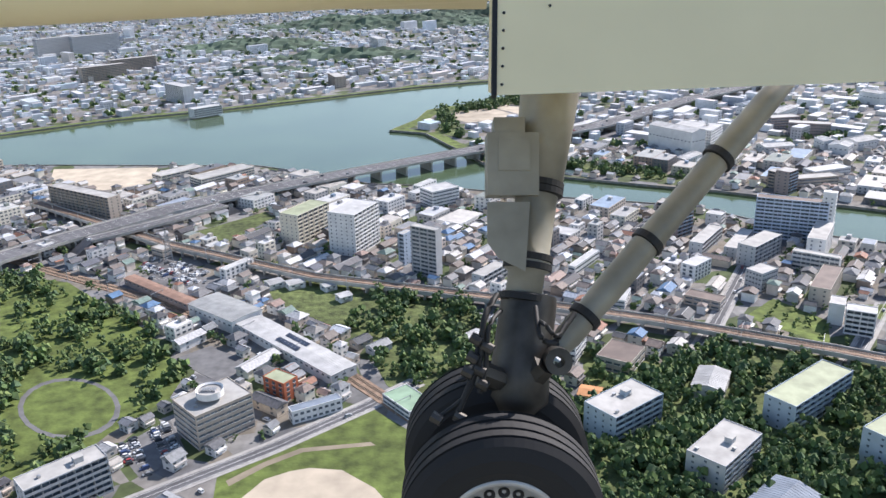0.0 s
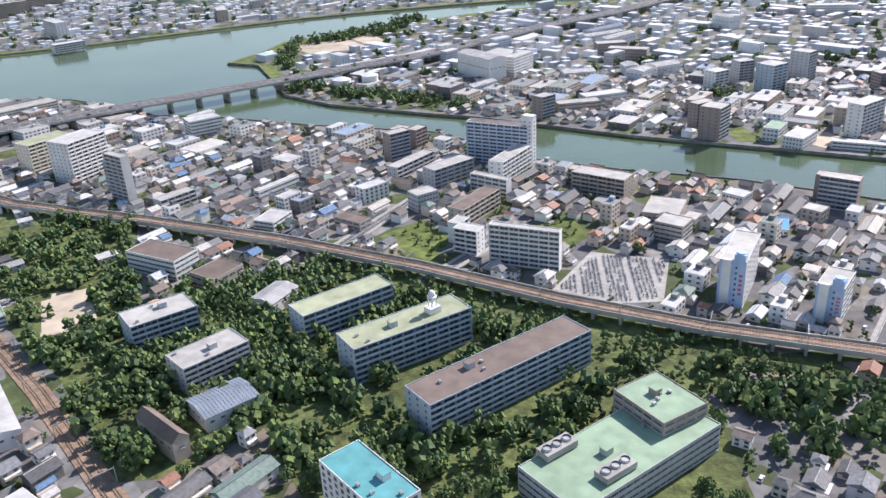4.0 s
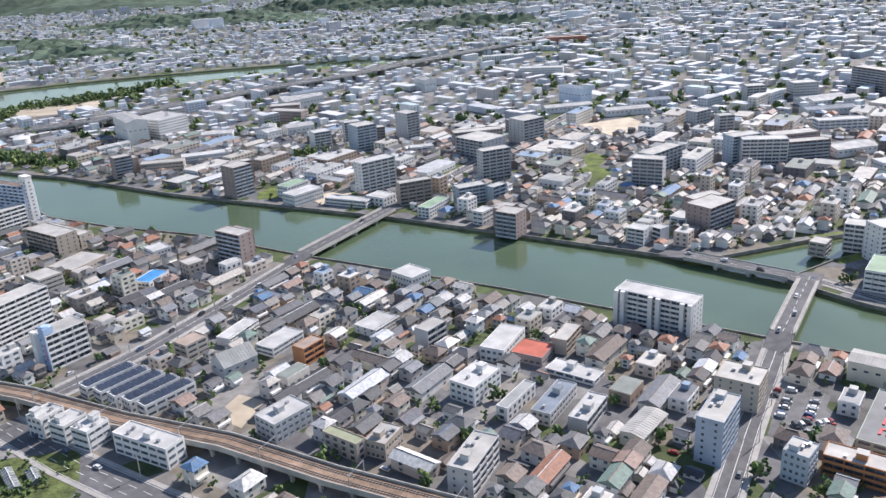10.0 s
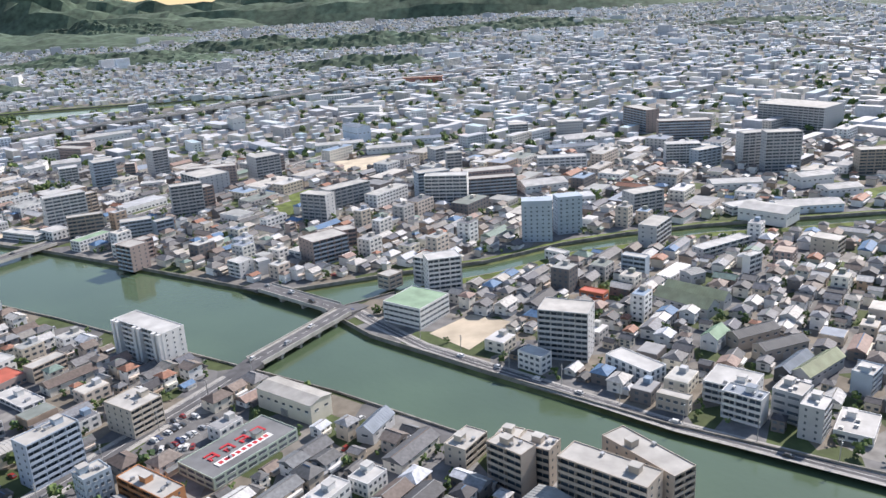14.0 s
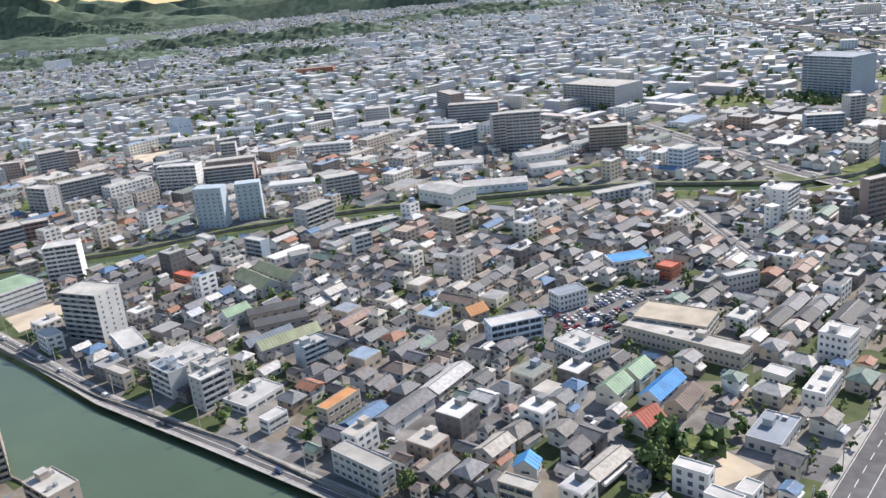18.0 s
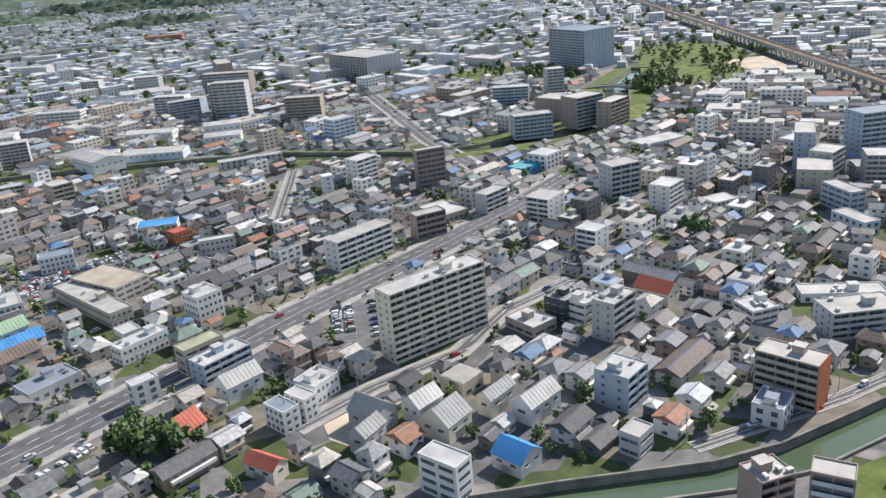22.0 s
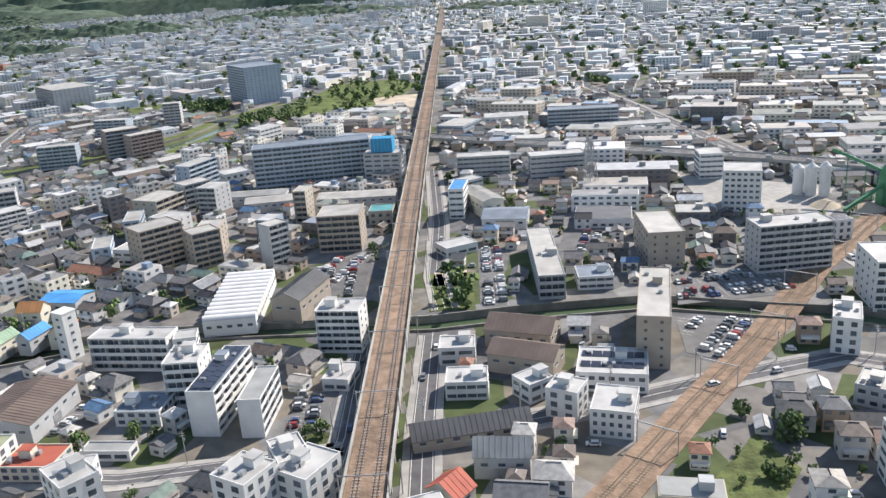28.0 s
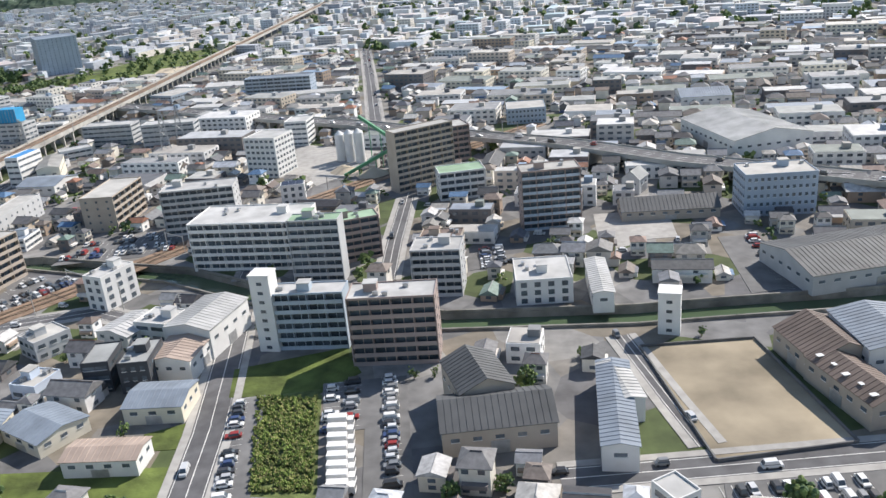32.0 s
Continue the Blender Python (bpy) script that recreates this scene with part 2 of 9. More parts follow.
def town_ground():
    """Street asphalt, pale yards and weedy gardens in patches."""
    m, nodes, links, b = base("town_ground", 0.92)
    geo = nodes.new("ShaderNodeNewGeometry")
    vor = nodes.new("ShaderNodeTexVoronoi")
    vor.inputs["Scale"].default_value = 0.09
    links.new(geo.outputs["Position"], vor.inputs["Vector"])
    ramp = nodes.new("ShaderNodeValToRGB")
    ramp.color_ramp.interpolation = "CONSTANT"
    e = ramp.color_ramp.elements
    cols = [(0.13, 0.13, 0.13), (0.19, 0.18, 0.165), (0.07, 0.095, 0.035), (0.17, 0.17, 0.17), (0.18, 0.16, 0.13), (0.13, 0.13, 0.135), (0.06, 0.08, 0.03), (0.225, 0.22, 0.21)]
    while len(e) < len(cols):
        e.new(0.5)
    for k, c in enumerate(cols):
        e[k].position, e[k].color = k / len(cols), (*c, 1)
    sep = nodes.new("ShaderNodeSeparateColor")
    links.new(vor.outputs["Color"], sep.inputs[0])
    links.new(sep.outputs[0], ramp.inputs[0])
    links.new(noisy(m, nodes, links, ramp.outputs[0], 0.25, 0.7, 1.25, 0.15), b.inputs["Base Color"])
    return m


WATER, TOWN = water_material(), town_ground()


# ---- mesh helpers ----
class Soup:
    """Collects boxes, prisms and faces into one mesh."""

    def __init__(self):
        self.v, self.f, self.m = [], [], []

    def face(self, pts, mi=0):
        k = len(self.v)
        self.v.extend(pts)
        self.f.append(tuple(range(k, k + len(pts))))
        self.m.append(mi)

    def box(self, x0, x1, y0, y1, z0, z1, mi=0, top=None, frame_at=None):
        k = len(self.v)
        pts = [(x0, y0, z0), (x1, y0, z0), (x1, y1, z0), (x0, y1, z0), (x0, y0, z1), (x1, y0, z1), (x1, y1, z1), (x0, y1, z1)]
        if frame_at:
            ox, oy, c, s = frame_at
            pts = [(ox + c * x - s * y, oy + s * x + c * y, z) for x, y, z in pts]
        self.v.extend(pts)
        for q in ((0, 1, 5, 4), (1, 2, 6, 5), (2, 3, 7, 6), (3, 0, 4, 7), (4, 5, 6, 7)):
            self.f.append(tuple(k + i for i in q))
            self.m.append(mi)
        if top is not None:
            self.m[-1] = top
        return self

    def solid(self, pts, faces, mi=0):
        k = len(self.v)
        self.v.extend(pts)
        for q in faces:
            self.f.append(tuple(k + i for i in q))
            self.m.append(mi)
        return self

    def weld(self):
        """Joins corners that lie on one another."""
        seen, to = {}, []
        pts = []
        for p in self.v:
            key = (round(p[0], 3), round(p[1], 3), round(p[2], 3))
            if key not in seen:
                seen[key] = len(pts)
                pts.append(p)
            to.append(seen[key])
        self.v, self.f = pts, [tuple(to[i] for i in q) for q in self.f]
        return self

    def mesh(self, name, *mats):
        if len(self.v) < 900 and "window" not in name:
            self.weld()
        me = bpy.data.meshes.new(name)
        me.from_pydata(self.v, [], self.f)
        for mt in mats:
            me.materials.append(mt)
        if len(mats) > 1:
            me.polygons.foreach_set("material_index", self.m)
        me.update()
        return me


def part(name, me, parent, at=(0, 0, 0), label=""):
    ob = new(name, me)
    ob.parent, ob.location = parent, at
    if label:
        ob["label"] = label
    return ob


def thing(name, x, y, deg, label, category, group="", z=0.0):
    ob = new(name)
    ob.location, ob.rotation_euler = (x, y, z), (0, 0, radians(deg))
    ob.empty_display_size = 1.0
    return tagged(ob, label, category, group)


# ---- where nothing may be built, on a 2 m grid ----
GX0, GY0, GX1, GY1, CELL = -1100.0, 60.0, 3000.0, 1500.0, 2.0
NX, NY = int((GX1 - GX0) / CELL), int((GY1 - GY0) / CELL)
taken = np.zeros((NX, NY), bool)
wet = np.zeros((NX, NY), bool)


def within(poly, px, py):
    inside = np.zeros(np.broadcast(px, py).shape, bool)
    j = len(poly) - 1
    for i in range(len(poly)):
        (xi, yi), (xj, yj) = poly[i], poly[j]
        hit = ((yi > py) != (yj > py)) & (px < (xj - xi) * (py - yi) / (yj - yi + 1e-9) + xi)
        inside ^= hit
        j = i
    return inside


footprints = []


def claim(poly, grid=None):
    grid = taken if grid is None else grid
    xs, ys = [p[0] for p in poly], [p[1] for p in poly]
    i0, i1 = max(0, int((min(xs) - GX0) / CELL) - 1), min(NX, int((max(xs) - GX0) / CELL) + 2)
    j0, j1 = max(0, int((min(ys) - GY0) / CELL) - 1), min(NY, int((max(ys) - GY0) / CELL) + 2)
    if i0 >= i1 or j0 >= j1:
        return
    px = (GX0 + (np.arange(i0, i1) + 0.5) * CELL)[:, None]
    py = (GY0 + (np.arange(j0, j1) + 0.5) * CELL)[None, :]
    grid[i0:i1, j0:j1] |= within(poly, px, py)


def rect(x, y, w, d, deg, grow=0.0):
    c, s = math.cos(radians(deg)), math.sin(radians(deg))
    return [(x + c * a - s * b, y + s * a + c * b) for a, b in ((-w / 2 - grow, -d / 2 - grow), (w / 2 + grow, -d / 2 - grow), (w / 2 + grow, d / 2 + grow), (-w / 2 - grow, d / 2 + grow))]


def keep_off(poly):
    footprints.append(poly)
    claim(poly)


def free(x, y, w, d, deg, grid=None):
    grid = taken if grid is None else grid
    c, s = math.cos(radians(deg)), math.sin(radians(deg))
    for a in (-0.5, 0, 0.5):
        for b in (-0.5, 0, 0.5):
            i, j = int((x + c * a * w - s * b * d - GX0) / CELL), int((y + s * a * w + c * b * d - GY0) / CELL)
            if not (0 <= i < NX and 0 <= j < NY):
                return True
            if grid[i, j]:
                return False
    return True


# ---- ground, river and canals ----
RIVER = [(-1500, 560), (-1000, 760), (-620, 868), (-484, 867), (-249, 850), (-208, 829), (-122, 775), (-56, 762), (50, 724), (172, 690), (253, 612), (318, 582), (397, 556), (480, 511), (550, 478), (621, 444), (677, 414), (742, 380), (808, 345), (870, 305), (951, 251), (1000, 226), (1090, 172), (1200, 105), (1400, 0),
         (1460, 60), (1250, 150), (1112, 218), (1085, 232), (1028, 271), (953, 311), (880, 361), (814, 409), (782, 446), (820, 474), (884, 505), (934, 541), (980, 557), (1036, 576), (1097, 582), (1182, 598), (1216, 600), (1269, 582), (1334, 572), (1383, 585), (1441, 609), (1482, 638), (1508, 725), (1516, 800), (1560, 900),
         (1534, 905), (1494, 810), (1484, 735), (1451, 660), (1416, 628), (1380, 604), (1340, 592), (1290, 602), (1223, 618), (1170, 614), (1095, 604), (1035, 596), (977, 581), (930, 562), (877, 528), (822, 510), (742, 478), (683, 509), (600, 551), (538, 582), (499, 598), (401, 638), (336, 665), (205, 734), (160, 750), (54, 795), (-7, 842), (-37, 908), (-82, 1000), (-128, 1020),
         (-100, 1085), (-90, 1150), (-10, 1215), (60, 1260), (147, 1330), (330, 1425), (700, 1480), (900, 1490), (900, 1540), (620, 1535), (330, 1500), (150, 1452), (0, 1405), (-111, 1360), (-239, 1282), (-390, 1187), (-534, 1118), (-645, 1030), (-1060, 900), (-1500, 700)]
CANAL = [(1340, 150), (1384, 178), (1418, 186), (1462, 194), (1486, 202), (1514, 219), (1551, 241), (1582, 257), (1622, 274), (1660, 280), (1703, 281), (1752, 282), (1785, 289), (1837, 296), (1878, 284), (1905, 277), (1943, 256), (2014, 229), (2076, 229), (2105, 232), (2151, 236), (2400, 270),
         (2398, 282), (2149, 248), (2103, 244), (2076, 241), (2016, 241), (1948, 268), (1910, 289), (1881, 296), (1837, 308), (1783, 301), (1750, 294), (1703, 293), (1658, 292), (1617, 286), (1576, 269), (1544, 252), (1508, 230), (1481, 214), (1460, 206), (1414, 198), (1378, 190), (1334, 162)]
for water in (RIVER, CANAL):
    claim(water)
    claim(water, wet)


def spread(grid, cells):
    for _ in range(cells):
        g = grid.copy()
        g[1:] |= grid[:-1]
        g[:-1] |= grid[1:]
        g[:, 1:] |= grid[:, :-1]
        g[:, :-1] |= grid[:, 1:]
        grid = g
    return grid


taken |= spread(wet, 4)


def lay_ground():
    from mathutils import geometry
    outer = [(-9000, -900), (11000, -900), (11000, 9500), (-9000, 9500)]
    pts, edges, faces = [], [], []
    for ring in (outer, RIVER, CANAL):
        k = len(pts)
        pts += [Vector(p) for p in ring]
        faces.append(list(range(k, len(pts))))
    v, _, f, _, _, of = geometry.delaunay_2d_cdt(pts, [], faces, 1, 1e-3)
    dry = [q for q, o in zip(f, of) if 0 in o and 1 not in o and 2 not in o]
    me = bpy.data.meshes.new("ground")
    me.from_pydata([(p.x, p.y, 0) for p in v], [], dry)
    me.materials.append(TOWN)
    tagged(new("ground", me), "grey town ground of asphalt, yards and gardens", "ground", "", "structure")
    s = Soup()
    s.face([(-1600, -100, -2.2), (2500, -100, -2.2), (2500, 1700, -2.2), (-1600, 1700, -2.2)])
    tagged(new("water", s.mesh("water", WATER)), "calm green river water with faint ripples", "water", "", "structure")
    for ring, name, words in ((RIVER, "river_embankment", "concrete river wall with a grassy foot"), (CANAL, "canal_embankment", "plain concrete canal wall")):
        s, n = Soup(), len(ring)
        for i in range(n):
            (x0, y0), (x1, y1) = ring[i], ring[(i + 1) % n]
            s.face([(x0, y0, -2.6), (x1, y1, -2.6), (x1, y1, 0), (x0, y0, 0)])
            d = math.hypot(x1 - x0, y1 - y0) or 1
            nx, ny = (y1 - y0) / d, -(x1 - x0) / d
            c, sn = (x1 - x0) / d, (y1 - y0) / d
            s.box(0, d + 0.4, -0.9, -0.2, -0.1, 1.0, 1, None, (x0, y0, c, sn))
            if ring is RIVER:
                s.solid([(x0, y0, -1.2), (x1, y1, -1.2), (x1 - nx * 3.0, y1 - ny * 3.0, -2.5), (x0 - nx * 3.0, y0 - ny * 3.0, -2.5)], [(0, 1, 2, 3)], 2)
        tagged(new(name, s.mesh(name, SHADE_CONCRETE, SHADE_CONCRETE, BANK)), words, "embankment", "", "structure")
    # grassy levees along the side river and the far shore
    n, s = len(RIVER), Soup()
    for i in range(n):
        (x0, y0), (x1, y1) = RIVER[i], RIVER[(i + 1) % n]
        side, far_shore = min(x0, x1) > 815 and min(y0, y1) > 470, min(y0, y1) > 890 and max(x0, x1) < 910
        if not (side or far_shore):
            continue
        d = math.hypot(x1 - x0, y1 - y0)
        nx, ny = (y1 - y0) / d, -(x1 - x0) / d
        w = 17.0 if far_shore or min(x0, x1) > 1370 else 7.0
        quad_pts = [(x0 + nx, y0 + ny), (x1 + nx, y1 + ny), (x1 + nx * w, y1 + ny * w), (x0 + nx * w, y0 + ny * w)]
        claim(quad_pts)
        s.solid([(*quad_pts[0], 1.0), (*quad_pts[1], 1.0), (*quad_pts[2], 0.15), (*quad_pts[3], 0.15), (*quad_pts[3], 0.0), (*quad_pts[2], 0.0)], [(0, 1, 2, 3), (3, 2, 5, 4)])
    tagged(new("levee", s.mesh("levee", GRASS)), "grassy levee slopes along the side river", "levee", "", "structure")


lay_ground()


# ---- ground patches, roads, tracks ----
patches = []


def patch(name, mat, label, pts, lift=0.05, block=True):
    s = Soup()
    s.face([(x, y, lift) for x, y in pts])
    area = sum(pts[i - 1][0] * pts[i][1] - pts[i][0] * pts[i - 1][1] for i in range(len(pts)))
    if area < 0:
        s.v.reverse()
    # a low edge so that the patch has thickness
    n = len(s.v)
    k = list(s.v)
    for i in range(n):
        a, b = k[i], k[(i + 1) % n]
        s.face([(a[0], a[1], 0), (b[0], b[1], 0), b, a])
    if block:
        claim(pts)
    patches.append((name, pts))
    return tagged(new(name, s.mesh(name, mat)), label, name.split("_")[-1], "", "structure")


def ribbon(line, half, offset=0.0):
    """Left and right edges along a line."""
    left, right = [], []
    for i, (x, y) in enumerate(line):
        a, b = line[max(0, i - 1)], line[min(len(line) - 1, i + 1)]
        d = math.hypot(b[0] - a[0], b[1] - a[1])
        nx, ny = -(b[1] - a[1]) / d, (b[0] - a[0]) / d
        left.append((x + nx * (offset + half), y + ny * (offset + half)))
        right.append((x + nx * (offset - half), y + ny * (offset - half)))
    return left, right


def strip(s, line, half, offset, z0, z1, mi=0):
    """A long slab along a line."""
    l, r = ribbon(line, half, offset)
    for i in range(len(line) - 1):
        p = [r[i], r[i + 1], l[i + 1], l[i]]
        s.solid([(x, y, z0) for x, y in p] + [(x, y, z1) for x, y in p], [(4, 5, 6, 7), (0, 1, 5, 4), (1, 2, 6, 5), (2, 3, 7, 6), (3, 0, 4, 7), (3, 2, 1, 0)], mi)


def stations(line, step):
    """Points with heading every step metres along a line."""
    out, left = [], 0.0
    for (x0, y0), (x1, y1) in zip(line, line[1:]):
        d = math.hypot(x1 - x0, y1 - y0)
        u = left
        while u < d:
            out.append((x0 + (x1 - x0) * u / d, y0 + (y1 - y0) * u / d, math.atan2(y1 - y0, x1 - x0)))
            u += step
        left = u - d
    return out


road_lines = []


def road(line, width, label="grey asphalt street with white lines", lanes=2, walk_w=2.2):
    s = Soup()
    strip(s, line, width / 2, 0, 0.0, 0.09)
    ob = tagged(new("road", s.mesh("road", ASPHALT)), label, "road", "", "structure")
    s = Soup()
    for sgn in (-1, 1):
        strip(s, line, walk_w / 2, sgn * (width / 2 + walk_w / 2), 0.0, 0.2)
    tagged(new("pavement", s.mesh("pavement", PAVE)), "pale concrete pavement with raised kerb", "pavement", "", "structure")
    s = Soup()
    for k in range(1, lanes):
        off = -width / 2 + width * k / lanes
        for x, y, a in stations(line, 9.0):
            s.box(0, 5.0 if k * 2 != lanes else 8.8, off - 0.1, off + 0.1, 0.09, 0.12, 0, None, (x, y, math.cos(a), math.sin(a)))
    for sgn in (-1, 1):
        strip(s, line, 0.09, sgn * (width / 2 - 0.5), 0.09, 0.12)
    marks = part("road_marking", s.mesh("road_marking", PAINT), ob)
    l, r = ribbon(line, width / 2 + walk_w + 1)
    for i in range(len(line) - 1):
        claim([l[i], l[i + 1], r[i + 1], r[i]])
    road_lines.append((line, width, 0.1))
    return ob


def guard_band(line, half):
    l, r = ribbon(line, half)
    for i in range(len(line) - 1):
        claim([l[i], l[i + 1], r[i + 1], r[i]])


def rail_viaduct(line, width, z, tracks, label, wall_h=1.3):
    ob = tagged(new("railway_viaduct"), label, "railway viaduct")
    s = Soup()
    strip(s, line, width / 2, 0, z - 1.3, z)
    part("deck", s.mesh("deck", CONCRETE), ob)
    s = Soup()
    strip(s, line, width / 2 - 0.6, 0, z, z + 0.25)
    part("track_bed", s.mesh("track_bed", BALLAST), ob, label="rust-brown ballast")
    for sgn in (-1, 1):
        s = Soup()
        strip(s, line, 0.2, sgn * (width / 2 - 0.2), z, z + wall_h)
        part("parapet", s.mesh("parapet", CONCRETE), ob)
    sl = Soup()
    for k in range(tracks):
        off = (k - (tracks - 1) / 2) * (width - 1.6) / max(tracks, 1)
        for g in (-0.53, 0.53):
            s = Soup()
            strip(s, line, 0.08, off + g, z + 0.25, z + 0.5)
            part("rail", s.mesh("rail", STEEL), ob)
        for x, y, a in stations(line, 1.4):
            if y > 650:
                continue
            sl.box(-0.15, 0.15, off - 1.1, off + 1.1, z + 0.25, z + 0.36, 0, None, (x, y, math.cos(a), math.sin(a)))
    tagged(part("sleeper_course", sl.mesh("sleeper_course", PAVE), ob), kind="stuff")
    pier = Soup()
    for sgn in (-1, 1):
        pier.box(-0.7, 0.7, sgn * (width / 2 - 1.6) - 0.7, sgn * (width / 2 - 1.6) + 0.7, 0, z - 2.0)
    pier.box(-0.9, 0.9, -width / 2 + 0.3, width / 2 - 0.3, z - 2.0, z - 1.3)
    pm = pier.mesh("pier", CONCRETE)
    mast = Soup()
    for sgn in (-1, 1):
        mast.box(-0.14, 0.14, sgn * (width / 2 + 0.1) - 0.14, sgn * (width / 2 + 0.1) + 0.14, -1.0, 6.6)
    mast.box(-0.1, 0.1, -width / 2, width / 2, 6.0, 6.3)
    mm = mast.mesh("catenary_portal", METAL)
    for n, (x, y, a) in enumerate(stations(line, 14.0)):
        if y > 1100 and n % 3:
            continue
        p = part("pier", pm, ob, (x, y, 0))
        p.rotation_euler = (0, 0, a)
        if n % 3 == 0:
            p = part("catenary_portal", mm, ob, (x, y, z))
            p.rotation_euler = (0, 0, a)
    guard_band(line, width / 2 + 4)
    return ob


def bridge(line, width, z, label, lanes=2, gap=26.0, name="road_bridge", ramp=18.0, low=0.0, parapet=1.0):
    """A beam bridge with piers in the water; its ends come down to the street."""
    ob = tagged(new(name), label, "bridge")
    s = Soup()
    strip(s, line, width / 2, 0, z - 1.3, z)
    part("deck", s.mesh("deck", CONCRETE), ob)
    s = Soup()
    strip(s, line, width / 2 - 2.0, 0, z, z + 0.06)
    part("carriageway", s.mesh("carriageway", ASPHALT), ob)
    s = Soup()
    for k in range(1, lanes):
        off = (-0.5 + k / lanes) * (width - 4)
        for x, y, a in stations(line, 9.0):
            s.box(0, 5, off - 0.1, off + 0.1, z + 0.06, z + 0.09, 0, None, (x, y, math.cos(a), math.sin(a)))
    part("lane_marking", s.mesh("lane_marking", PAINT), ob)
    for sgn in (-1, 1):
        s = Soup()
        strip(s, line, 0.15, sgn * (width / 2 - 0.15), z, z + parapet)
        part("parapet", s.mesh("parapet", CONCRETE), ob)
        s = Soup()
        strip(s, line, 0.75, sgn * (width / 2 - 1.1), z, z + 0.2)
        part("footway", s.mesh("footway", PAVE), ob)
    pier = Soup()
    pier.box(-0.9, 0.9, -width / 2 + 1.5, width / 2 - 1.5, -3.5 - z, -1.3)
    pier.box(-1.2, 1.2, -width / 2 + 0.5, width / 2 - 0.5, -2.2, -1.3)
    pm = pier.mesh("pier", CONCRETE)
    for x, y, a in stations(line, gap)[1:]:
        part("pier", pm, ob, (x, y, z)).rotation_euler = (0, 0, a)
    for (ax, ay), (bx, by) in ((line[0], line[1]), (line[-1], line[-2])):
        d = math.hypot(ax - bx, ay - by)
        c, sn = (ax - bx) / d, (ay - by) / d
        s = Soup()
        pts = [(0, -width / 2, z), (ramp, -width / 2, 0.06), (ramp, width / 2, 0.06), (0, width / 2, z), (0, -width / 2, -0.1), (ramp, -width / 2, -0.1), (ramp, width / 2, -0.1), (0, width / 2, -0.1)]
        s.solid([(ax + c * x - sn * y, ay + sn * x + c * y, q) for x, y, q in pts], [(0, 1, 2, 3), (0, 4, 5, 1), (3, 2, 6, 7), (0, 3, 7, 4)])
        part("approach_ramp", s.mesh("approach_ramp", ASPHALT), ob)
        claim([(ax + c * x - sn * y, ay + sn * x + c * y) for x, y in ((0, -width / 2 - 2), (ramp, -width / 2 - 2), (ramp, width / 2 + 2), (0, width / 2 + 2))])
    road_lines.append((line, width - 5, z + 0.07))
    return ob


# ---- roads, bridges and railways ----
rail_viaduct([(-420, 705), (-254, 590), (-123, 520), (-5, 484), (94, 450), (185, 410), (264, 369), (330, 341), (399, 320), (455, 297), (508, 280), (556, 257), (608, 236), (700, 195), (820, 140)], 10.5, 5.5, 2, "low concrete railway viaduct with rust-brown track bed")
rail_viaduct([(1755, 40), (1745, 179), (1738, 280), (1730, 390), (1707, 720), (1655, 1469), (1600, 2250), (1540, 3100)], 12.0, 9.0, 2, "long straight concrete railway viaduct with rust-brown track bed", 1.5)
bridge([(-470, 400), (-400, 503), (-366, 554), (-340, 594), (-281, 668), (-240, 706), (-150, 777), (-20, 872), (90, 960), (131, 990), (270, 1150), (376, 1248), (533, 1437), (900, 1800)], 25.0, 9.0, "elevated grey concrete motorway crossing the river", 6, 30.0, "elevated_motorway", 30.0)
bridge([(-316, 592), (-297, 611), (-268, 641), (-252, 660), (-236, 682)], 15.0, 9.0, "elevated concrete slip road beside the motorway", 2, 22.0, "slip_road", 14.0)
bridge([(1700, 640), (1830, 565), (1939, 504), (1990, 470), (2062, 428), (2113, 384), (2187, 337), (2400, 230)], 15.0, 8.0, "grey concrete flyover beside the cement works", 4, 22.0, "road_flyover", 30.0)
bridge([(489, 507), (534, 598)], 13.0, 2.4, "straight concrete road bridge over the river", 2)
bridge([(760, 376), (794, 440)], 12.0, 2.4, "concrete girder road bridge over the river", 2, 15.0)
bridge([(736, 484), (787, 447)], 12.0, 2.2, "low concrete bridge over the side river mouth", 2, 20.0)
bridge([(1490, 803), (1540, 786)], 10.0, 2.4, "small concrete bridge over the side river", 2)
road([(534, 608), (580, 700), (640, 820), (720, 980)], 10.0)
road([(487, 500), (458, 430), (432, 371), (404, 325)], 11.0, "busy asphalt high street leading to the bridge")
road([(396, 303), (442, 274), (490, 248), (560, 215), (660, 170)], 14.0, "wide dark asphalt road beside the railway", 3)
road([(756, 368), (741, 336), (721, 294), (690, 225)], 9.0)
road([(800, 445), (812, 430), (844, 394), (890, 360), (958, 309), (1025, 269), (1090, 229), (1170, 180)], 6.0, "narrow riverside road along the embankment wall", 2, 1.5)
road([(1200, 165), (1240, 220), (1274, 268), (1310, 322), (1362, 390), (1405, 452), (1440, 510)], 19.0, "wide four-lane asphalt avenue with street trees", 4, 3.5)
road([(1382, 540), (1340, 630), (1300, 740), (1260, 850)], 12.0)
road([(1330, 230), (1352, 255), (1382, 280), (1399, 315), (1430, 345)], 5.5)
road([(1268, 440), (1249, 561)], 6.0)
road([(1455, 214), (1505, 238), (1546, 263), (1600, 293)], 4.5, "narrow lane along the canal wall", 2, 0.8)
road([(1752, 60), (1758, 175), (1755, 212), (1752, 278)], 7.0)
road([(1755, 302), (1748, 340), (1743, 420), (1729, 546)], 7.0)
road([(1733, 120), (1732, 207), (1726, 278)], 5.0)
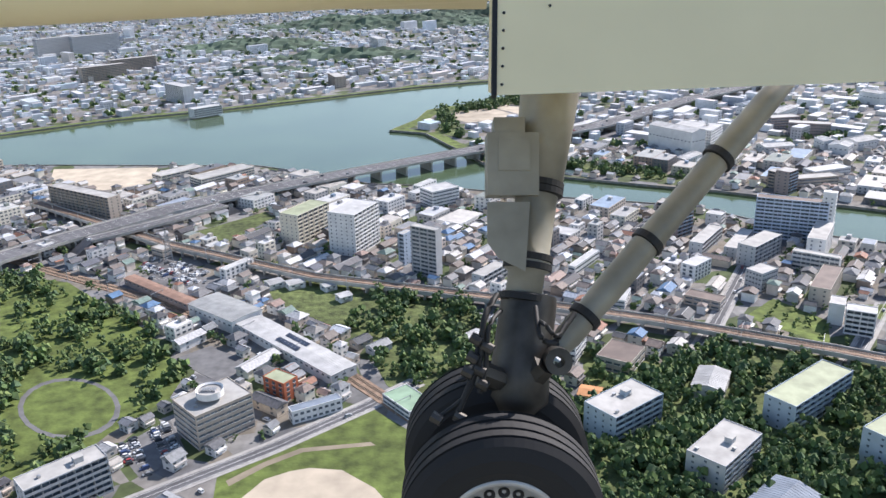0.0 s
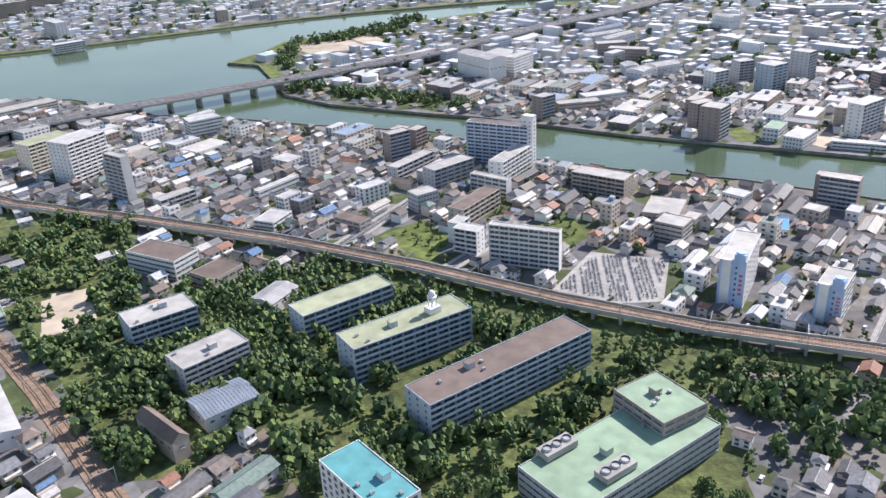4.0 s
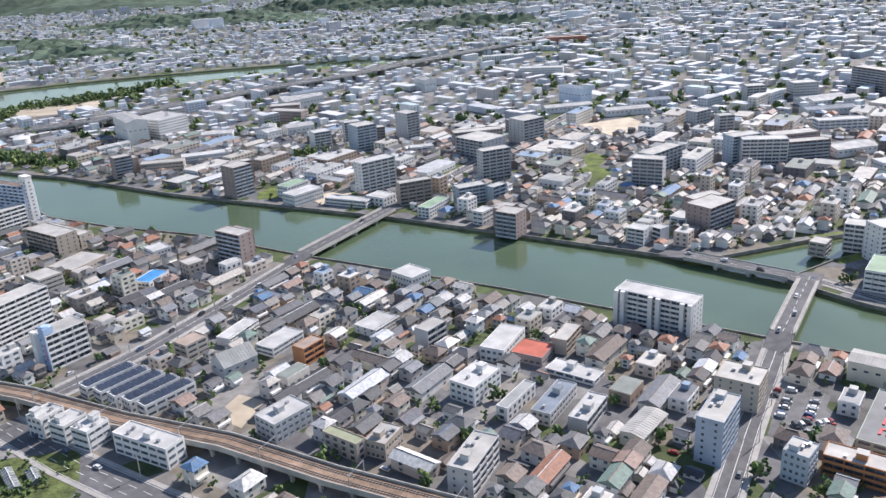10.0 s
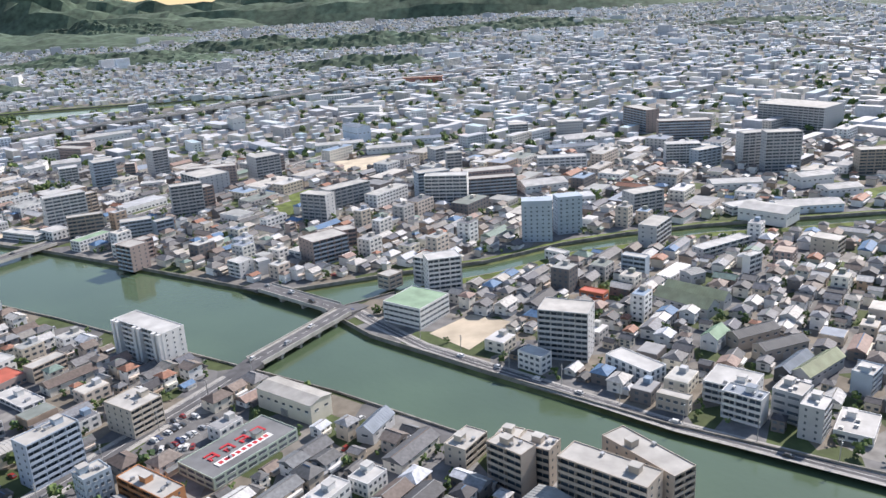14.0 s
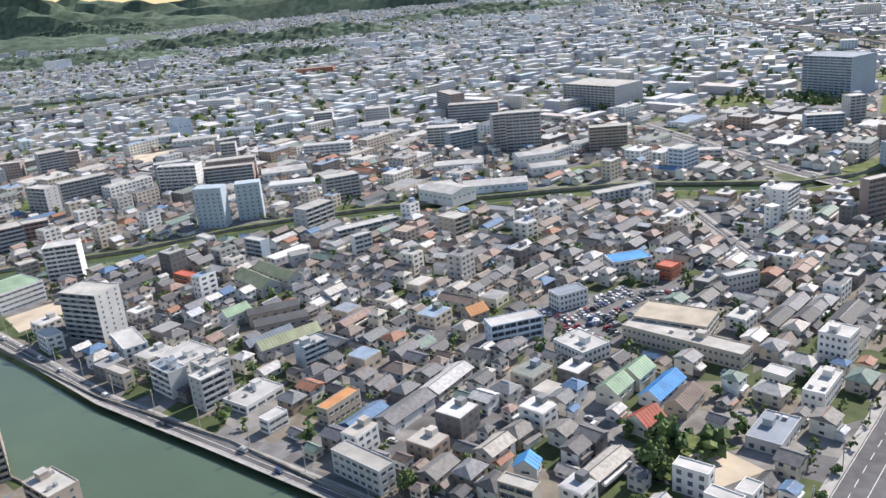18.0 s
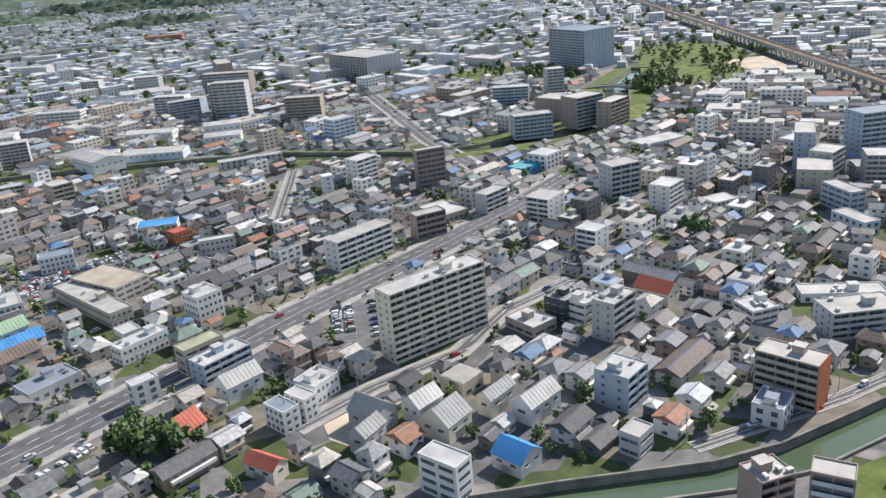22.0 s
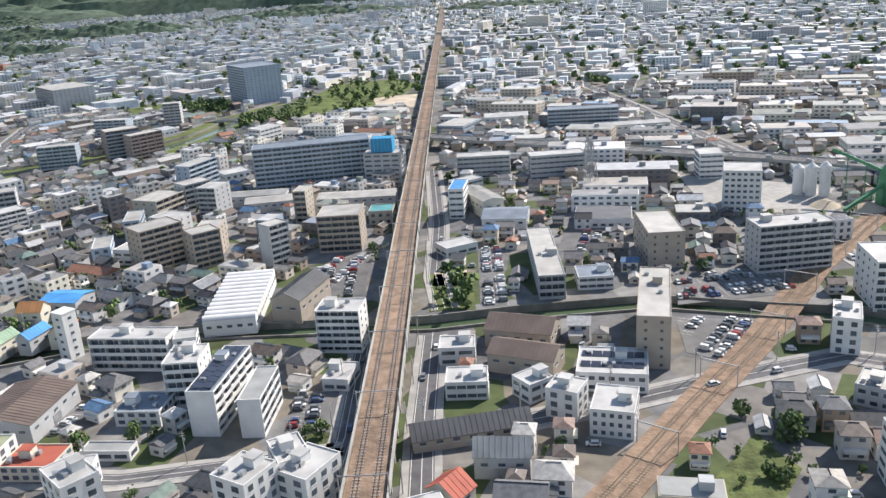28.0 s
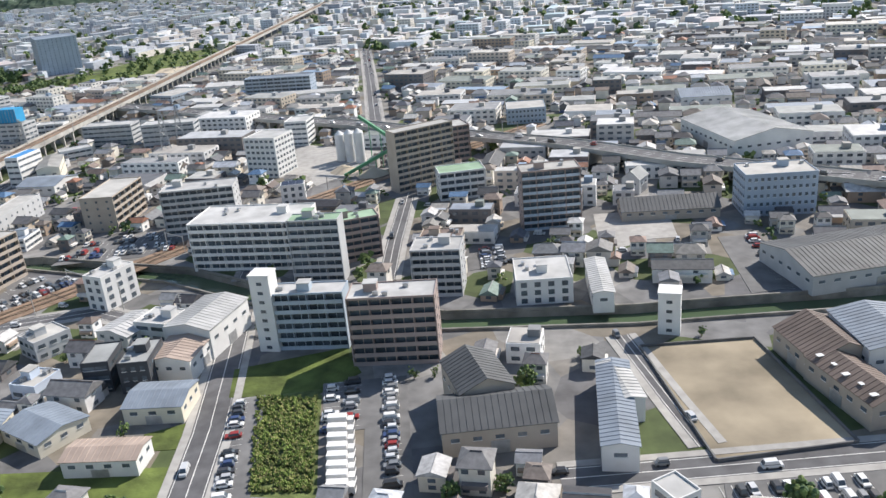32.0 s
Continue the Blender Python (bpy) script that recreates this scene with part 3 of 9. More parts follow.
road([(1600, 186), (1637, 189), (1671, 187), (1709, 195), (1733, 200)], 6.0)
road([(1757, 206), (1808, 222), (1828, 230), (1852, 239), (1890, 252), (1915, 240), (1948, 228)], 8.0)
road([(1975, 90), (1966, 145), (1961, 175), (1950, 225), (1945, 246)], 9.0, "straight asphalt street between car parks")
road([(1938, 275), (1932, 320), (1925, 372)], 7.0)
road([(2050, 154), (2083, 158), (2123, 163), (2260, 178)], 8.0)
road([(2070, 222), (2079, 185), (2084, 166)], 5.0)
road([(1992, 270), (1989, 310), (1986, 370)], 6.5)
road([(1859, 943), (1905, 720), (1944, 526)], 9.0)
road([(-160, 276), (-104, 322), (-64, 360), (-40, 385)], 7.0)
road([(115, 420), (131, 451), (169, 530), (208, 611)], 7.0)
road([(185, 398), (205, 424), (244, 483)], 6.0)


def ground_railway(line, width, tracks, label):
    ob = tagged(new("railway_track"), label, "railway track")
    s = Soup()
    strip(s, line, width / 2, 0, 0.0, 0.3)
    part("track_bed", s.mesh("track_bed", BALLAST), ob)
    s, sl = Soup(), Soup()
    for k in range(tracks):
        off = (k - (tracks - 1) / 2) * 4.0
        for g in (-0.53, 0.53):
            s = Soup()
            strip(s, line, 0.08, off + g, 0.3, 0.52)
            part("rail", s.mesh("rail", STEEL), ob)
        for x, y, a in stations(line, 1.2):
            sl.box(-0.14, 0.14, off - 1.1, off + 1.1, 0.3, 0.4, 0, None, (x, y, math.cos(a), math.sin(a)))
    tagged(part("sleeper_course", sl.mesh("sleeper_course", DIRT), ob), kind="stuff")
    m = Soup()
    for sgn in (-1, 1):
        m.box(-0.14, 0.14, sgn * width / 2 - 0.14, sgn * width / 2 + 0.14, 0, 7.5)
    m.box(-0.12, 0.12, -width / 2, width / 2, 6.8, 7.1)
    mm = m.mesh("catenary_portal", METAL)
    for x, y, a in stations(line, 45):
        part("catenary_portal", mm, ob, (x, y, 0)).rotation_euler = (0, 0, a)
    guard_band(line, width / 2 + 2)


ground_railway([(-420, 600), (-321, 545), (-216, 488), (-158, 450), (-79, 392), (-40, 350), (24, 291), (77, 237), (160, 155)], 9.5, 2, "double railway track on rust-red ballast")
ground_railway([(1770, 125), (1790, 152), (1813, 186), (1836, 221), (1869, 268), (1910, 335), (1967, 409), (2050, 512)], 12.0, 2, "old railway track on brown gravel with weeds")

# ---- ground patches ----
patch("park", GRASS, "mown park lawn", [(-361.9, 543.2), (-302.0, 526.1), (-218.3, 451.9), (-169.4, 394.4), (-168.8, 367.2), (-186.7, 332.8), (-196.4, 296.8), (-219.6, 296.5)], 0.046)
patch("sand_field", SAND, "bare sandy school field", [(-477.6, 849.4), (-361.1, 850.2), (-345.3, 786.5), (-384.0, 761.7), (-459.0, 807.0)], 0.077)
patch("field", WEEDS, "green vegetable field", [(-244.5, 635.1), (-200.8, 687.5), (-189.0, 671.0), (-211.1, 604.0)], 0.078)
patch("parking", PARKING, "asphalt car park", [(-255.6, 549.2), (-216.5, 546.2), (-196.3, 516.4), (-239.9, 525.2)], 0.079)
patch("parking", PARKING, "asphalt car park", [(-177.4, 321.0), (-161.3, 347.1), (-142.8, 319.0), (-155.6, 297.3)], 0.080)
patch("sports_field", GRASS, "mown sports field", [(-123.9, 307.5), (-92.7, 334.7), (-65.8, 362.3), (-37.3, 334.5), (-6.8, 301.1), (-19.8, 272.4), (-31.6, 240), (-110, 240)], 0.081)
footprints.append([(-123.9, 307.5), (-92.7, 334.7), (-65.8, 350.3), (-42.3, 325.5), (-19.8, 272.4), (-31.6, 240), (-110, 240)])
patch("path", DIRT, "worn sandy running path", [(-117.6, 297.1), (-104.8, 310.9), (-89.6, 322.5), (-57.7, 327.9), (-55.0, 325.2), (-88.0, 319.3), (-102.4, 308.0), (-115.0, 293.4)], 0.084)
patch("sand_field", SAND, "bare sandy school field", [(-108.7, 282.3), (-100.7, 298.5), (-91.0, 304.5), (-82.5, 307.2), (-67.6, 305.8), (-51.4, 293.1), (-38.4, 274.9), (-44.7, 240.0), (-105.0, 240.0)], 0.082)
patch("sand_lot", SAND, "bare sandy lot", [(-25.1, 380.5), (-5.4, 397.0), (17.1, 361.4), (9.4, 341.4), (-6.3, 347.0)], 0.083)
patch("wood_floor", WEEDS, "shady wooded ground", [(-164.1, 517.7), (-16.9, 491.5), (17.8, 407.2), (34.8, 373.5), (77.4, 349.5), (117.9, 349.4), (131.7, 328.2), (137.1, 279.4), (111.7, 236.7), (86.5, 233.0), (26.6, 303.8), (-33.1, 355.8), (-56.3, 380.8), (-79.8, 439.9)], 0.064)
patch("wood_floor", WEEDS, "shady wooded ground", [(50.3, 421.0), (79.7, 407.5), (198.6, 377.3), (154.2, 276.0), (39.5, 274.1)], 0.065)
patch("grass", GRASS, "mown grass", [(153.2, 464.7), (178.6, 492.1), (200.5, 458.3), (189.3, 425.3)], 0.086)
patch("grass", GRASS, "mown grass", [(247.4, 479.2), (276.0, 487.4), (286.8, 463.7), (260.2, 451.7)], 0.087)
patch("cemetery", PAVE, "paved cemetery plot", [(259.2, 390.7), (283.5, 438.3), (326.9, 427.4), (315.7, 376.6), (293.2, 375.0)], 0.088)
patch("verge", WEEDS, "rough green verge", [(118.5, 439.7), (218.3, 398.5), (294.9, 364.5), (348.5, 338.5), (344.1, 318.2), (275.1, 318.1), (229.1, 362.2), (155.9, 403.5)], 0.079)
patch("wood_floor", WEEDS, "planted hospital grounds", [(38.7, 421.6), (92.3, 404.9), (127.9, 427.1), (225.4, 374.8), (270.6, 338.8), (344.1, 318.2), (320.6, 295.1), (325.1, 220.8), (185.5, 188.9)], 0.060)
patch("garden", WEEDS, "allotment gardens", [(396.7, 273.6), (442.8, 283.1), (454.3, 258.5), (457.1, 224.9), (396.3, 223.0)], 0.091)
patch("sand_lot", SAND, "bare sandy lot", [(492.5, 308.2), (498.2, 327.0), (512.4, 320.4), (508.0, 298.2)], 0.092)
patch("lawn", GRASS, "bright green lawn", [(219.5, 480.3), (257.0, 484.0), (286.7, 463.9), (271.2, 443.9), (236.8, 451.8)], 0.093)
patch("grass_lot", GRASS, "grass lot by the river", [(413.3, 661.9), (427.7, 692.1), (435.9, 643.9), (417.2, 642.0)], 0.094)
patch("sand_lot", SAND, "bare sandy lot", [(459.8, 642.1), (490.6, 664.3), (502.8, 631.2), (476.2, 622.5)], 0.095)
patch("green_court", GRASS, "green sports court", [(686.8, 729.4), (704.4, 758.6), (719.3, 742.3), (704.6, 704.6)], 0.096)
patch("sand_lot", SAND, "bare sandy lot", [(846.4, 410.4), (867.8, 435.6), (891.4, 423.6), (868.6, 388.3)], 0.097)
patch("sand_lot", SAND, "bare sandy lot", [(703.8, 879.7), (761.2, 908.1), (778.9, 858.5), (730.9, 823.1)], 0.098)
patch("pitch", GRASS, "green pitch", [(685.3, 693.4), (699.4, 717.4), (714.3, 694.8), (708.8, 653.2)], 0.099)
patch("parking", PARKING, "asphalt car park", [(734.8, 304.4), (756.6, 307.7), (758.6, 294.4), (741.4, 286.9)], 0.100)
patch("parking", PARKING, "asphalt car park", [(1158.4, 376.5), (1195.1, 411.1), (1202.0, 388.8), (1162.3, 347.3)], 0.101)
patch("wood_floor", WEEDS, "shady wooded ground", [(1179.1, 260.2), (1195.7, 266.6), (1208.8, 255.1), (1199.9, 239.1), (1182.0, 239.8)], 0.082)
patch("parking", PARKING, "asphalt car park", [(1325.6, 323.0), (1348.6, 332.6), (1356.0, 300.8), (1339.2, 280.1), (1328.2, 298.7)], 0.103)
patch("parking", PARKING, "asphalt car park", [(1141.3, 387.3), (1168.5, 402.7), (1222.2, 406.9), (1222.9, 383.7), (1181.8, 393.1), (1161.1, 360.4)], 0.104)
patch("sand_lot", SAND, "bare sandy lot", [(1190.3, 250.3), (1207.5, 258.2), (1219.8, 243.3), (1203.0, 234.4)], 0.105)
patch("wood_floor", WEEDS, "shady wooded ground", [(1174.3, 267.1), (1208.4, 267.1), (1214.6, 256.7), (1190.5, 252.2)], 0.086)
patch("lawn", GRASS, "bright green lawn", [(1485.4, 196.4), (1508.0, 208.3), (1510.6, 188.6), (1491.8, 181.2)], 0.107)
patch("lawn", GRASS, "bright green lawn", [(1427.2, 179.4), (1449.7, 187.5), (1455.7, 175.8), (1433.2, 174.5)], 0.108)
patch("park_sand", SAND, "sandy corner of a small park", [(1746.6, 345.9), (1761.4, 347.2), (1762.3, 328.2), (1747.6, 328.3)], 0.111)
patch("vacant_lot", GRASS, "vacant lot grown with grass", [(1957.3, 205.7), (1987.8, 217.8), (1995.7, 203.8), (1985.3, 192.0), (1968.3, 192.6)], 0.112)
patch("grass_strip", WEEDS, "grass strip beside the works", [(1968.3, 192.6), (1986.9, 191.9), (1995.3, 148.3), (1979.0, 148.5)], 0.113)
patch("embankment", WEEDS, "weedy green strip below the railway", [(305.9, 338.6), (321.1, 343.0), (386.0, 315.1), (386.0, 304.7), (353.3, 310.2), (312.5, 327.8)], 0.114)
COPSE = [(314.1, 325.2), (352.3, 306.9), (386.0, 300.5), (396.0, 286.0), (389.5, 277.0), (386.4, 268.0), (379.4, 256.6), (340.0, 250.0)]
claim(COPSE)
NURSERY = [(390, 281), (402, 284), (440, 266), (444, 255), (420, 246), (396, 248), (386, 262)]
claim(NURSERY)
patch("parking", PARKING, "asphalt station car park", [(-261.8, 549.4), (-255.5, 573.7), (-204.6, 545.3), (-210.6, 514.7)], 0.116)
patch("forecourt", PARKING, "paved station forecourt", [(-182.7, 409.6), (-166.3, 427.1), (-140.0, 408.5), (-143.0, 380.0)], 0.117)
patch("parking", PARKING, "asphalt store car park", [(732.7, 302.0), (740.0, 326.4), (763.0, 319.0), (749.5, 294.5)], 0.118)
GROVE = [(1274.1, 227.4), (1281.8, 236.8), (1293.0, 226.6), (1291.2, 208.9), (1272.0, 212.4)]
claim(GROVE)
patch("parking", PARKING, "asphalt car park behind the school", [(1162.3, 351.7), (1156.3, 376.5), (1180.0, 377.3), (1194.9, 351.5), (1182.4, 340.1)], 0.132)
patch("parking", PARKING, "asphalt car park beside the avenue", [(1247.7, 208.9), (1256.8, 228.1), (1265.7, 223.0), (1255.3, 204.6)], 0.133)
patch("sand_lot", SAND, "bare sandy building plot", [(1339.1, 232.4), (1348.3, 242.1), (1355.5, 227.3), (1350.8, 219.2), (1342.9, 223.6)], 0.109)
patch("parking", PARKING, "asphalt car park", [(1633.1, 228.4), (1643.7, 229.5), (1641.4, 213.5), (1631.3, 209.5)], 0.109)
patch("parking", PARKING, "asphalt car park", [(1695.2, 368.2), (1717.2, 373.1), (1698.8, 295.0), (1684.9, 291.1), (1683.0, 337.6)], 0.110)
patch("park", WEEDS, "small park", [(1743.5, 342.6), (1763.8, 344.1), (1767.3, 301.2), (1748.7, 300.4)], 0.111)
patch("parking", PARKING, "asphalt car park", [(1689.1, 353.5), (1713.2, 370.6), (1719.6, 316.1), (1697.8, 321.2)], 0.112)
patch("parking", PARKING, "asphalt car park", [(1709.9, 234.0), (1728.2, 237.0), (1730.5, 210.6), (1713.4, 209.6)], 0.113)
patch("parking", PARKING, "asphalt car park", [(1765.2, 376.9), (1777.5, 375.4), (1779.7, 304.8), (1768.9, 305.7)], 0.114)
patch("parking", PARKING, "asphalt car park", [(1842.7, 287.3), (1877.1, 282.0), (1856.3, 247.9), (1840.9, 257.3)], 0.115)
patch("parking", PARKING, "asphalt car park", [(1849.4, 322.9), (1871.5, 334.0), (1906.1, 337.2), (1890.8, 306.6), (1846.0, 299.0)], 0.116)
patch("parking", PARKING, "asphalt car park", [(1808.8, 398.1), (1825.5, 395.8), (1822.4, 365.7), (1802.9, 368.1)], 0.117)
patch("verge", WEEDS, "rough green verge", [(1826.8, 175.6), (1849.1, 204.9), (1856.7, 188.3), (1848.4, 175.2)], 0.108)
patch("yard", PAVE, "pale concrete works yard", [(1884.5, 502.4), (1963.1, 460.1), (1933.7, 409.0), (1884.9, 427.0)], 0.119)
patch("verge", WEEDS, "rough green verge", [(1846.5, 202.1), (1850.5, 206.7), (1852.8, 190.0), (1849.3, 179.3), (1839.3, 172.0), (1828.7, 172.2), (1837.6, 182.2)], 0.110)
patch("sand_lot", SAND, "bare sandy lot", [(1834.2, 157.3), (1838.5, 165.4), (1851.8, 167.1), (1854.6, 157.1)], 0.121)
patch("lawn", GRASS, "bright green lawn", [(1960.6, 191.5), (1956.8, 207.4), (1988.3, 219.6), (1992.0, 207.2), (1985.3, 192.0)], 0.122)
patch("weeds", WEEDS, "overgrown strip of weeds", [(1970.9, 192.0), (1985.7, 194.9), (1996.9, 144.6), (1981.5, 144.8)], 0.123)
patch("parking", PARKING, "asphalt car park", [(1985.8, 197.9), (2009.0, 201.5), (2018.7, 144.5), (2007.0, 144.6), (2001.9, 175.1), (1991.7, 172.9)], 0.124)
patch("parking", PARKING, "asphalt car park", [(1961.4, 190.6), (1970.8, 192.5), (1981.5, 144.8), (1974.3, 144.8)], 0.125)
patch("lawn", GRASS, "bright green lawn", [(1914.0, 158.0), (1956.7, 160.0), (1961.1, 144.9), (1922.1, 145.2)], 0.126)
patch("lawn", GRASS, "bright green lawn", [(1943.8, 174.2), (1953.3, 179.1), (1957.2, 167.6), (1948.0, 166.6)], 0.127)
patch("dirt", DIRT, "bare brown dirt lot", [(2074.6, 214.4), (2107.0, 217.6), (2117.0, 166.1), (2084.6, 159.7)], 0.128)
patch("parking", PARKING, "asphalt car park", [(2084.7, 153.3), (2119.4, 157.4), (2114.2, 143.7), (2083.8, 144.0)], 0.129)
patch("parking", PARKING, "asphalt car park", [(2113.9, 299.9), (2128.6, 301.1), (2134.1, 253.1), (2113.7, 248.2)], 0.130)
patch("yard", PAVE, "concrete storage yard", [(2070.2, 332.7), (2100.7, 335.5), (2099.7, 301.7), (2069.9, 299.3)], 0.131)
patch("yard", PAVE, "concrete storage yard", [(2072.5, 332.4), (2088.5, 330.0), (2086.5, 297.2), (2075.6, 292.6)], 0.132)
patch("parking", PARKING, "asphalt car park", [(2018.9, 299.3), (2034.4, 297.5), (2034.8, 280.2), (2021.6, 276.2)], 0.133)
patch("yard", PAVE, "concrete storage yard", [(1902.8, 447.8), (1938.9, 465.4), (1953.2, 425.8), (1935.1, 397.4)], 0.134)
patch("green_court", GRASS, "green sports court", [(1175.4, 679.4), (1215.2, 693.6), (1214.3, 669.7), (1180.0, 655.2)], 0.135)
patch("park", GRASS, "wide green park", [(1538.4, 863.4), (1562.0, 1054.2), (1632.3, 1078.3), (1669.5, 1007.7), (1651.6, 842.8), (1582.7, 781.6)], 0.136)
patch("sand_field", SAND, "sandy school field", [(1629.2, 909.0), (1677.4, 933.2), (1685.3, 831.1), (1648.2, 826.2)], 0.137)
patch("park", GRASS, "wide green park", [(1333.4, 936.2), (1374.8, 983.0), (1409.3, 969.4), (1407.4, 890.5), (1351.7, 891.8)], 0.138)
patch("sand_lot", SAND, "bare sandy lot", [(-72.5, 1117.7), (-2.7, 1164.5), (44.6, 1090.7), (-29.7, 1061.4)], 0.139)
patch("sand_lot", SAND, "bare sandy lot", [(0.1, 1168.2), (32.3, 1187.1), (59.2, 1136.3), (41.5, 1107.3)], 0.140)
patch("wood_floor", WEEDS, "shady wooded ground", [(-14.5, 860.0), (3.2, 878.1), (132.9, 823.8), (191.9, 780.1), (205.8, 756.7), (151.3, 777.4), (49.7, 824.8)], 0.121)
patch("wood_floor", WEEDS, "shady wooded ground", [(-69.9, 1005.9), (-72.0, 1125.8), (-50.6, 1088.8), (-34.5, 966.3)], 0.122)
patch("wood_floor", WEEDS, "shady wooded ground", [(-78.2, 1148.2), (13.0, 1215.5), (74.5, 1339.3), (102.5, 1308.4), (51.5, 1182.2), (-58.2, 1114.4)], 0.123)
patch("wood_floor", WEEDS, "shady wooded ground", [(404.4, 787.2), (454.3, 801.9), (455.0, 785.8), (408.6, 773.2)], 0.124)
patch("wood_floor", WEEDS, "shady wooded ground", [(1507.4, 804.7), (1556.9, 839.2), (1576.6, 783.5), (1524.6, 760.0)], 0.125)
patch("wood_floor", WEEDS, "shady wooded ground", [(1407.3, 927.7), (1453.1, 932.1), (1482.2, 863.9), (1436.0, 861.0)], 0.126)
patch("sand_court", SAND, "sandy tennis courts", [(-23.6, 389.9), (-2.7, 395.8), (1.4, 374.1), (-13.7, 365.8)], 0.147)
footprints.append([(-23.6, 389.9), (-2.7, 395.8), (1.4, 374.1), (-13.7, 365.8)])
patch("sand_court", SAND, "sandy tennis courts", [(-11.4, 360.1), (9.2, 371.1), (14.3, 354.3), (-4.4, 341.5)], 0.148)
footprints.append([(-11.4, 360.1), (9.2, 371.1), (14.3, 354.3), (-4.4, 341.5)])
patch("garden", WEEDS, "overgrown allotment ground", [(-163.3, 530.0), (-94.7, 526.6), (-73.1, 468.7), (-98.0, 452.9), (-143.0, 489.3)], 0.149)
footprints.append([(-163.3, 530.0), (-94.7, 526.6), (-73.1, 468.7), (-98.0, 452.9), (-143.0, 489.3)])
footprints.append([(-191.3, 358.7), (-197.2, 367.9), (-205.1, 376.1), (-214.4, 382.7), (-224.1, 386.9), (-233.3, 388.3), (-241.0, 386.8), (-246.5, 382.5), (-249.3, 375.9), (-249.1, 367.6), (-245.9, 358.4), (-240.0, 349.2), (-232.1, 340.9), (-222.8, 334.4), (-213.1, 330.2), (-203.9, 328.8), (-196.2, 330.3), (-190.7, 334.5), (-187.9, 341.2), (-188.1, 349.5)])
patch("path", PARKING, "grey path round the oval lawn", [(-191.3, 358.7), (-197.2, 367.9), (-205.1, 376.1), (-214.4, 382.7), (-224.1, 386.9), (-233.3, 388.3), (-241.0, 386.8), (-246.5, 382.5), (-249.3, 375.9), (-249.1, 367.6), (-245.9, 358.4), (-240.0, 349.2), (-232.1, 340.9), (-222.8, 334.4), (-213.1, 330.2), (-203.9, 328.8), (-196.2, 330.3), (-190.7, 334.5), (-187.9, 341.2), (-188.1, 349.5)], 0.11)
footprints.append([(-194.2, 358.7), (-199.5, 366.9), (-206.6, 374.3), (-214.9, 380.1), (-223.5, 383.8), (-231.7, 385.1), (-238.6, 383.7), (-243.5, 379.9), (-246.0, 374.0), (-245.8, 366.6), (-243.0, 358.4), (-237.7, 350.2), (-230.6, 342.8), (-222.3, 336.9), (-213.7, 333.2), (-205.5, 332.0), (-198.6, 333.3), (-193.7, 337.1), (-191.2, 343.0), (-191.4, 350.5)])
patch("lawn", GRASS, "oval park lawn", [(-194.2, 358.7), (-199.5, 366.9), (-206.6, 374.3), (-214.9, 380.1), (-223.5, 383.8), (-231.7, 385.1), (-238.6, 383.7), (-243.5, 379.9), (-246.0, 374.0), (-245.8, 366.6), (-243.0, 358.4), (-237.7, 350.2), (-230.6, 342.8), (-222.3, 336.9), (-213.7, 333.2), (-205.5, 332.0), (-198.6, 333.3), (-193.7, 337.1), (-191.2, 343.0), (-191.4, 350.5)], 0.13)


# ---- buildings ----
random.seed(11)
WORDS = {"white": "white", "cream": "cream", "beige": "beige", "tan": "tan", "brown": "dark brown", "gray": "grey", "slate": "slate-blue", "blueg": "blue-grey", "blue": "pale blue", "red": "brick-red", "orange": "orange", "dark": "black", "green": "pale green", "cyan": "bright blue", "navy": "deep blue"}


def split(length, aim):
    n = max(1, round(length / aim))
    return n, length / n


FAR = 350.0


def stack(ob, name, me, n, step):
    """One joined mesh of a storey's pieces repeated upwards, for far blocks."""
    s = Soup()
    v = [tuple(p.co) for p in me.vertices]
    f, m = [tuple(p.vertices) for p in me.polygons], [p.material_index for p in me.polygons]
    for k in range(n):
        k0 = len(s.v)
        s.v += [(a, b, c + k * step) for a, b, c in v]
        s.f += [tuple(k0 + i for i in q) for q in f]
        s.m += m
    tagged(part(name, s.mesh(name, *me.materials), ob), kind="stuff")


def window_row(s, w, d, z0, z1, aim, sides="fblr", wide=0.62, deep=0.06):
    """Panes with a sill along the sides of one storey: front, back, left, right."""
    for side in sides:
        length = w if side in "fb" else d
        n, step = split(length - 0.8, aim)
        for k in range(n):
            a = -length / 2 + 0.4 + step * (k + 0.5 - wide / 2)
            b = a + step * wide
            if side == "f":
                s.box(a, b, -d / 2 - deep, -d / 2 + 0.02, z0, z1)
                s.box(a - 0.05, b + 0.05, -d / 2 - deep - 0.12, -d / 2 + 0.02, z0 - 0.12, z0, 1)
            elif side == "b":
                s.face([(b, d / 2 + deep, z0), (a, d / 2 + deep, z0), (a, d / 2 + deep, z1), (b, d / 2 + deep, z1)])
            elif side == "l":
                s.box(-w / 2 - deep, -w / 2 + 0.02, a, b, z0, z1)
                s.box(-w / 2 - deep - 0.12, -w / 2 + 0.02, a - 0.05, b + 0.05, z0 - 0.12, z0, 1)
            else:
                s.box(w / 2 - 0.02, w / 2 + deep, a, b, z0, z1)
                s.box(w / 2 - 0.02, w / 2 + deep + 0.12, a - 0.05, b + 0.05, z0 - 0.12, z0, 1)


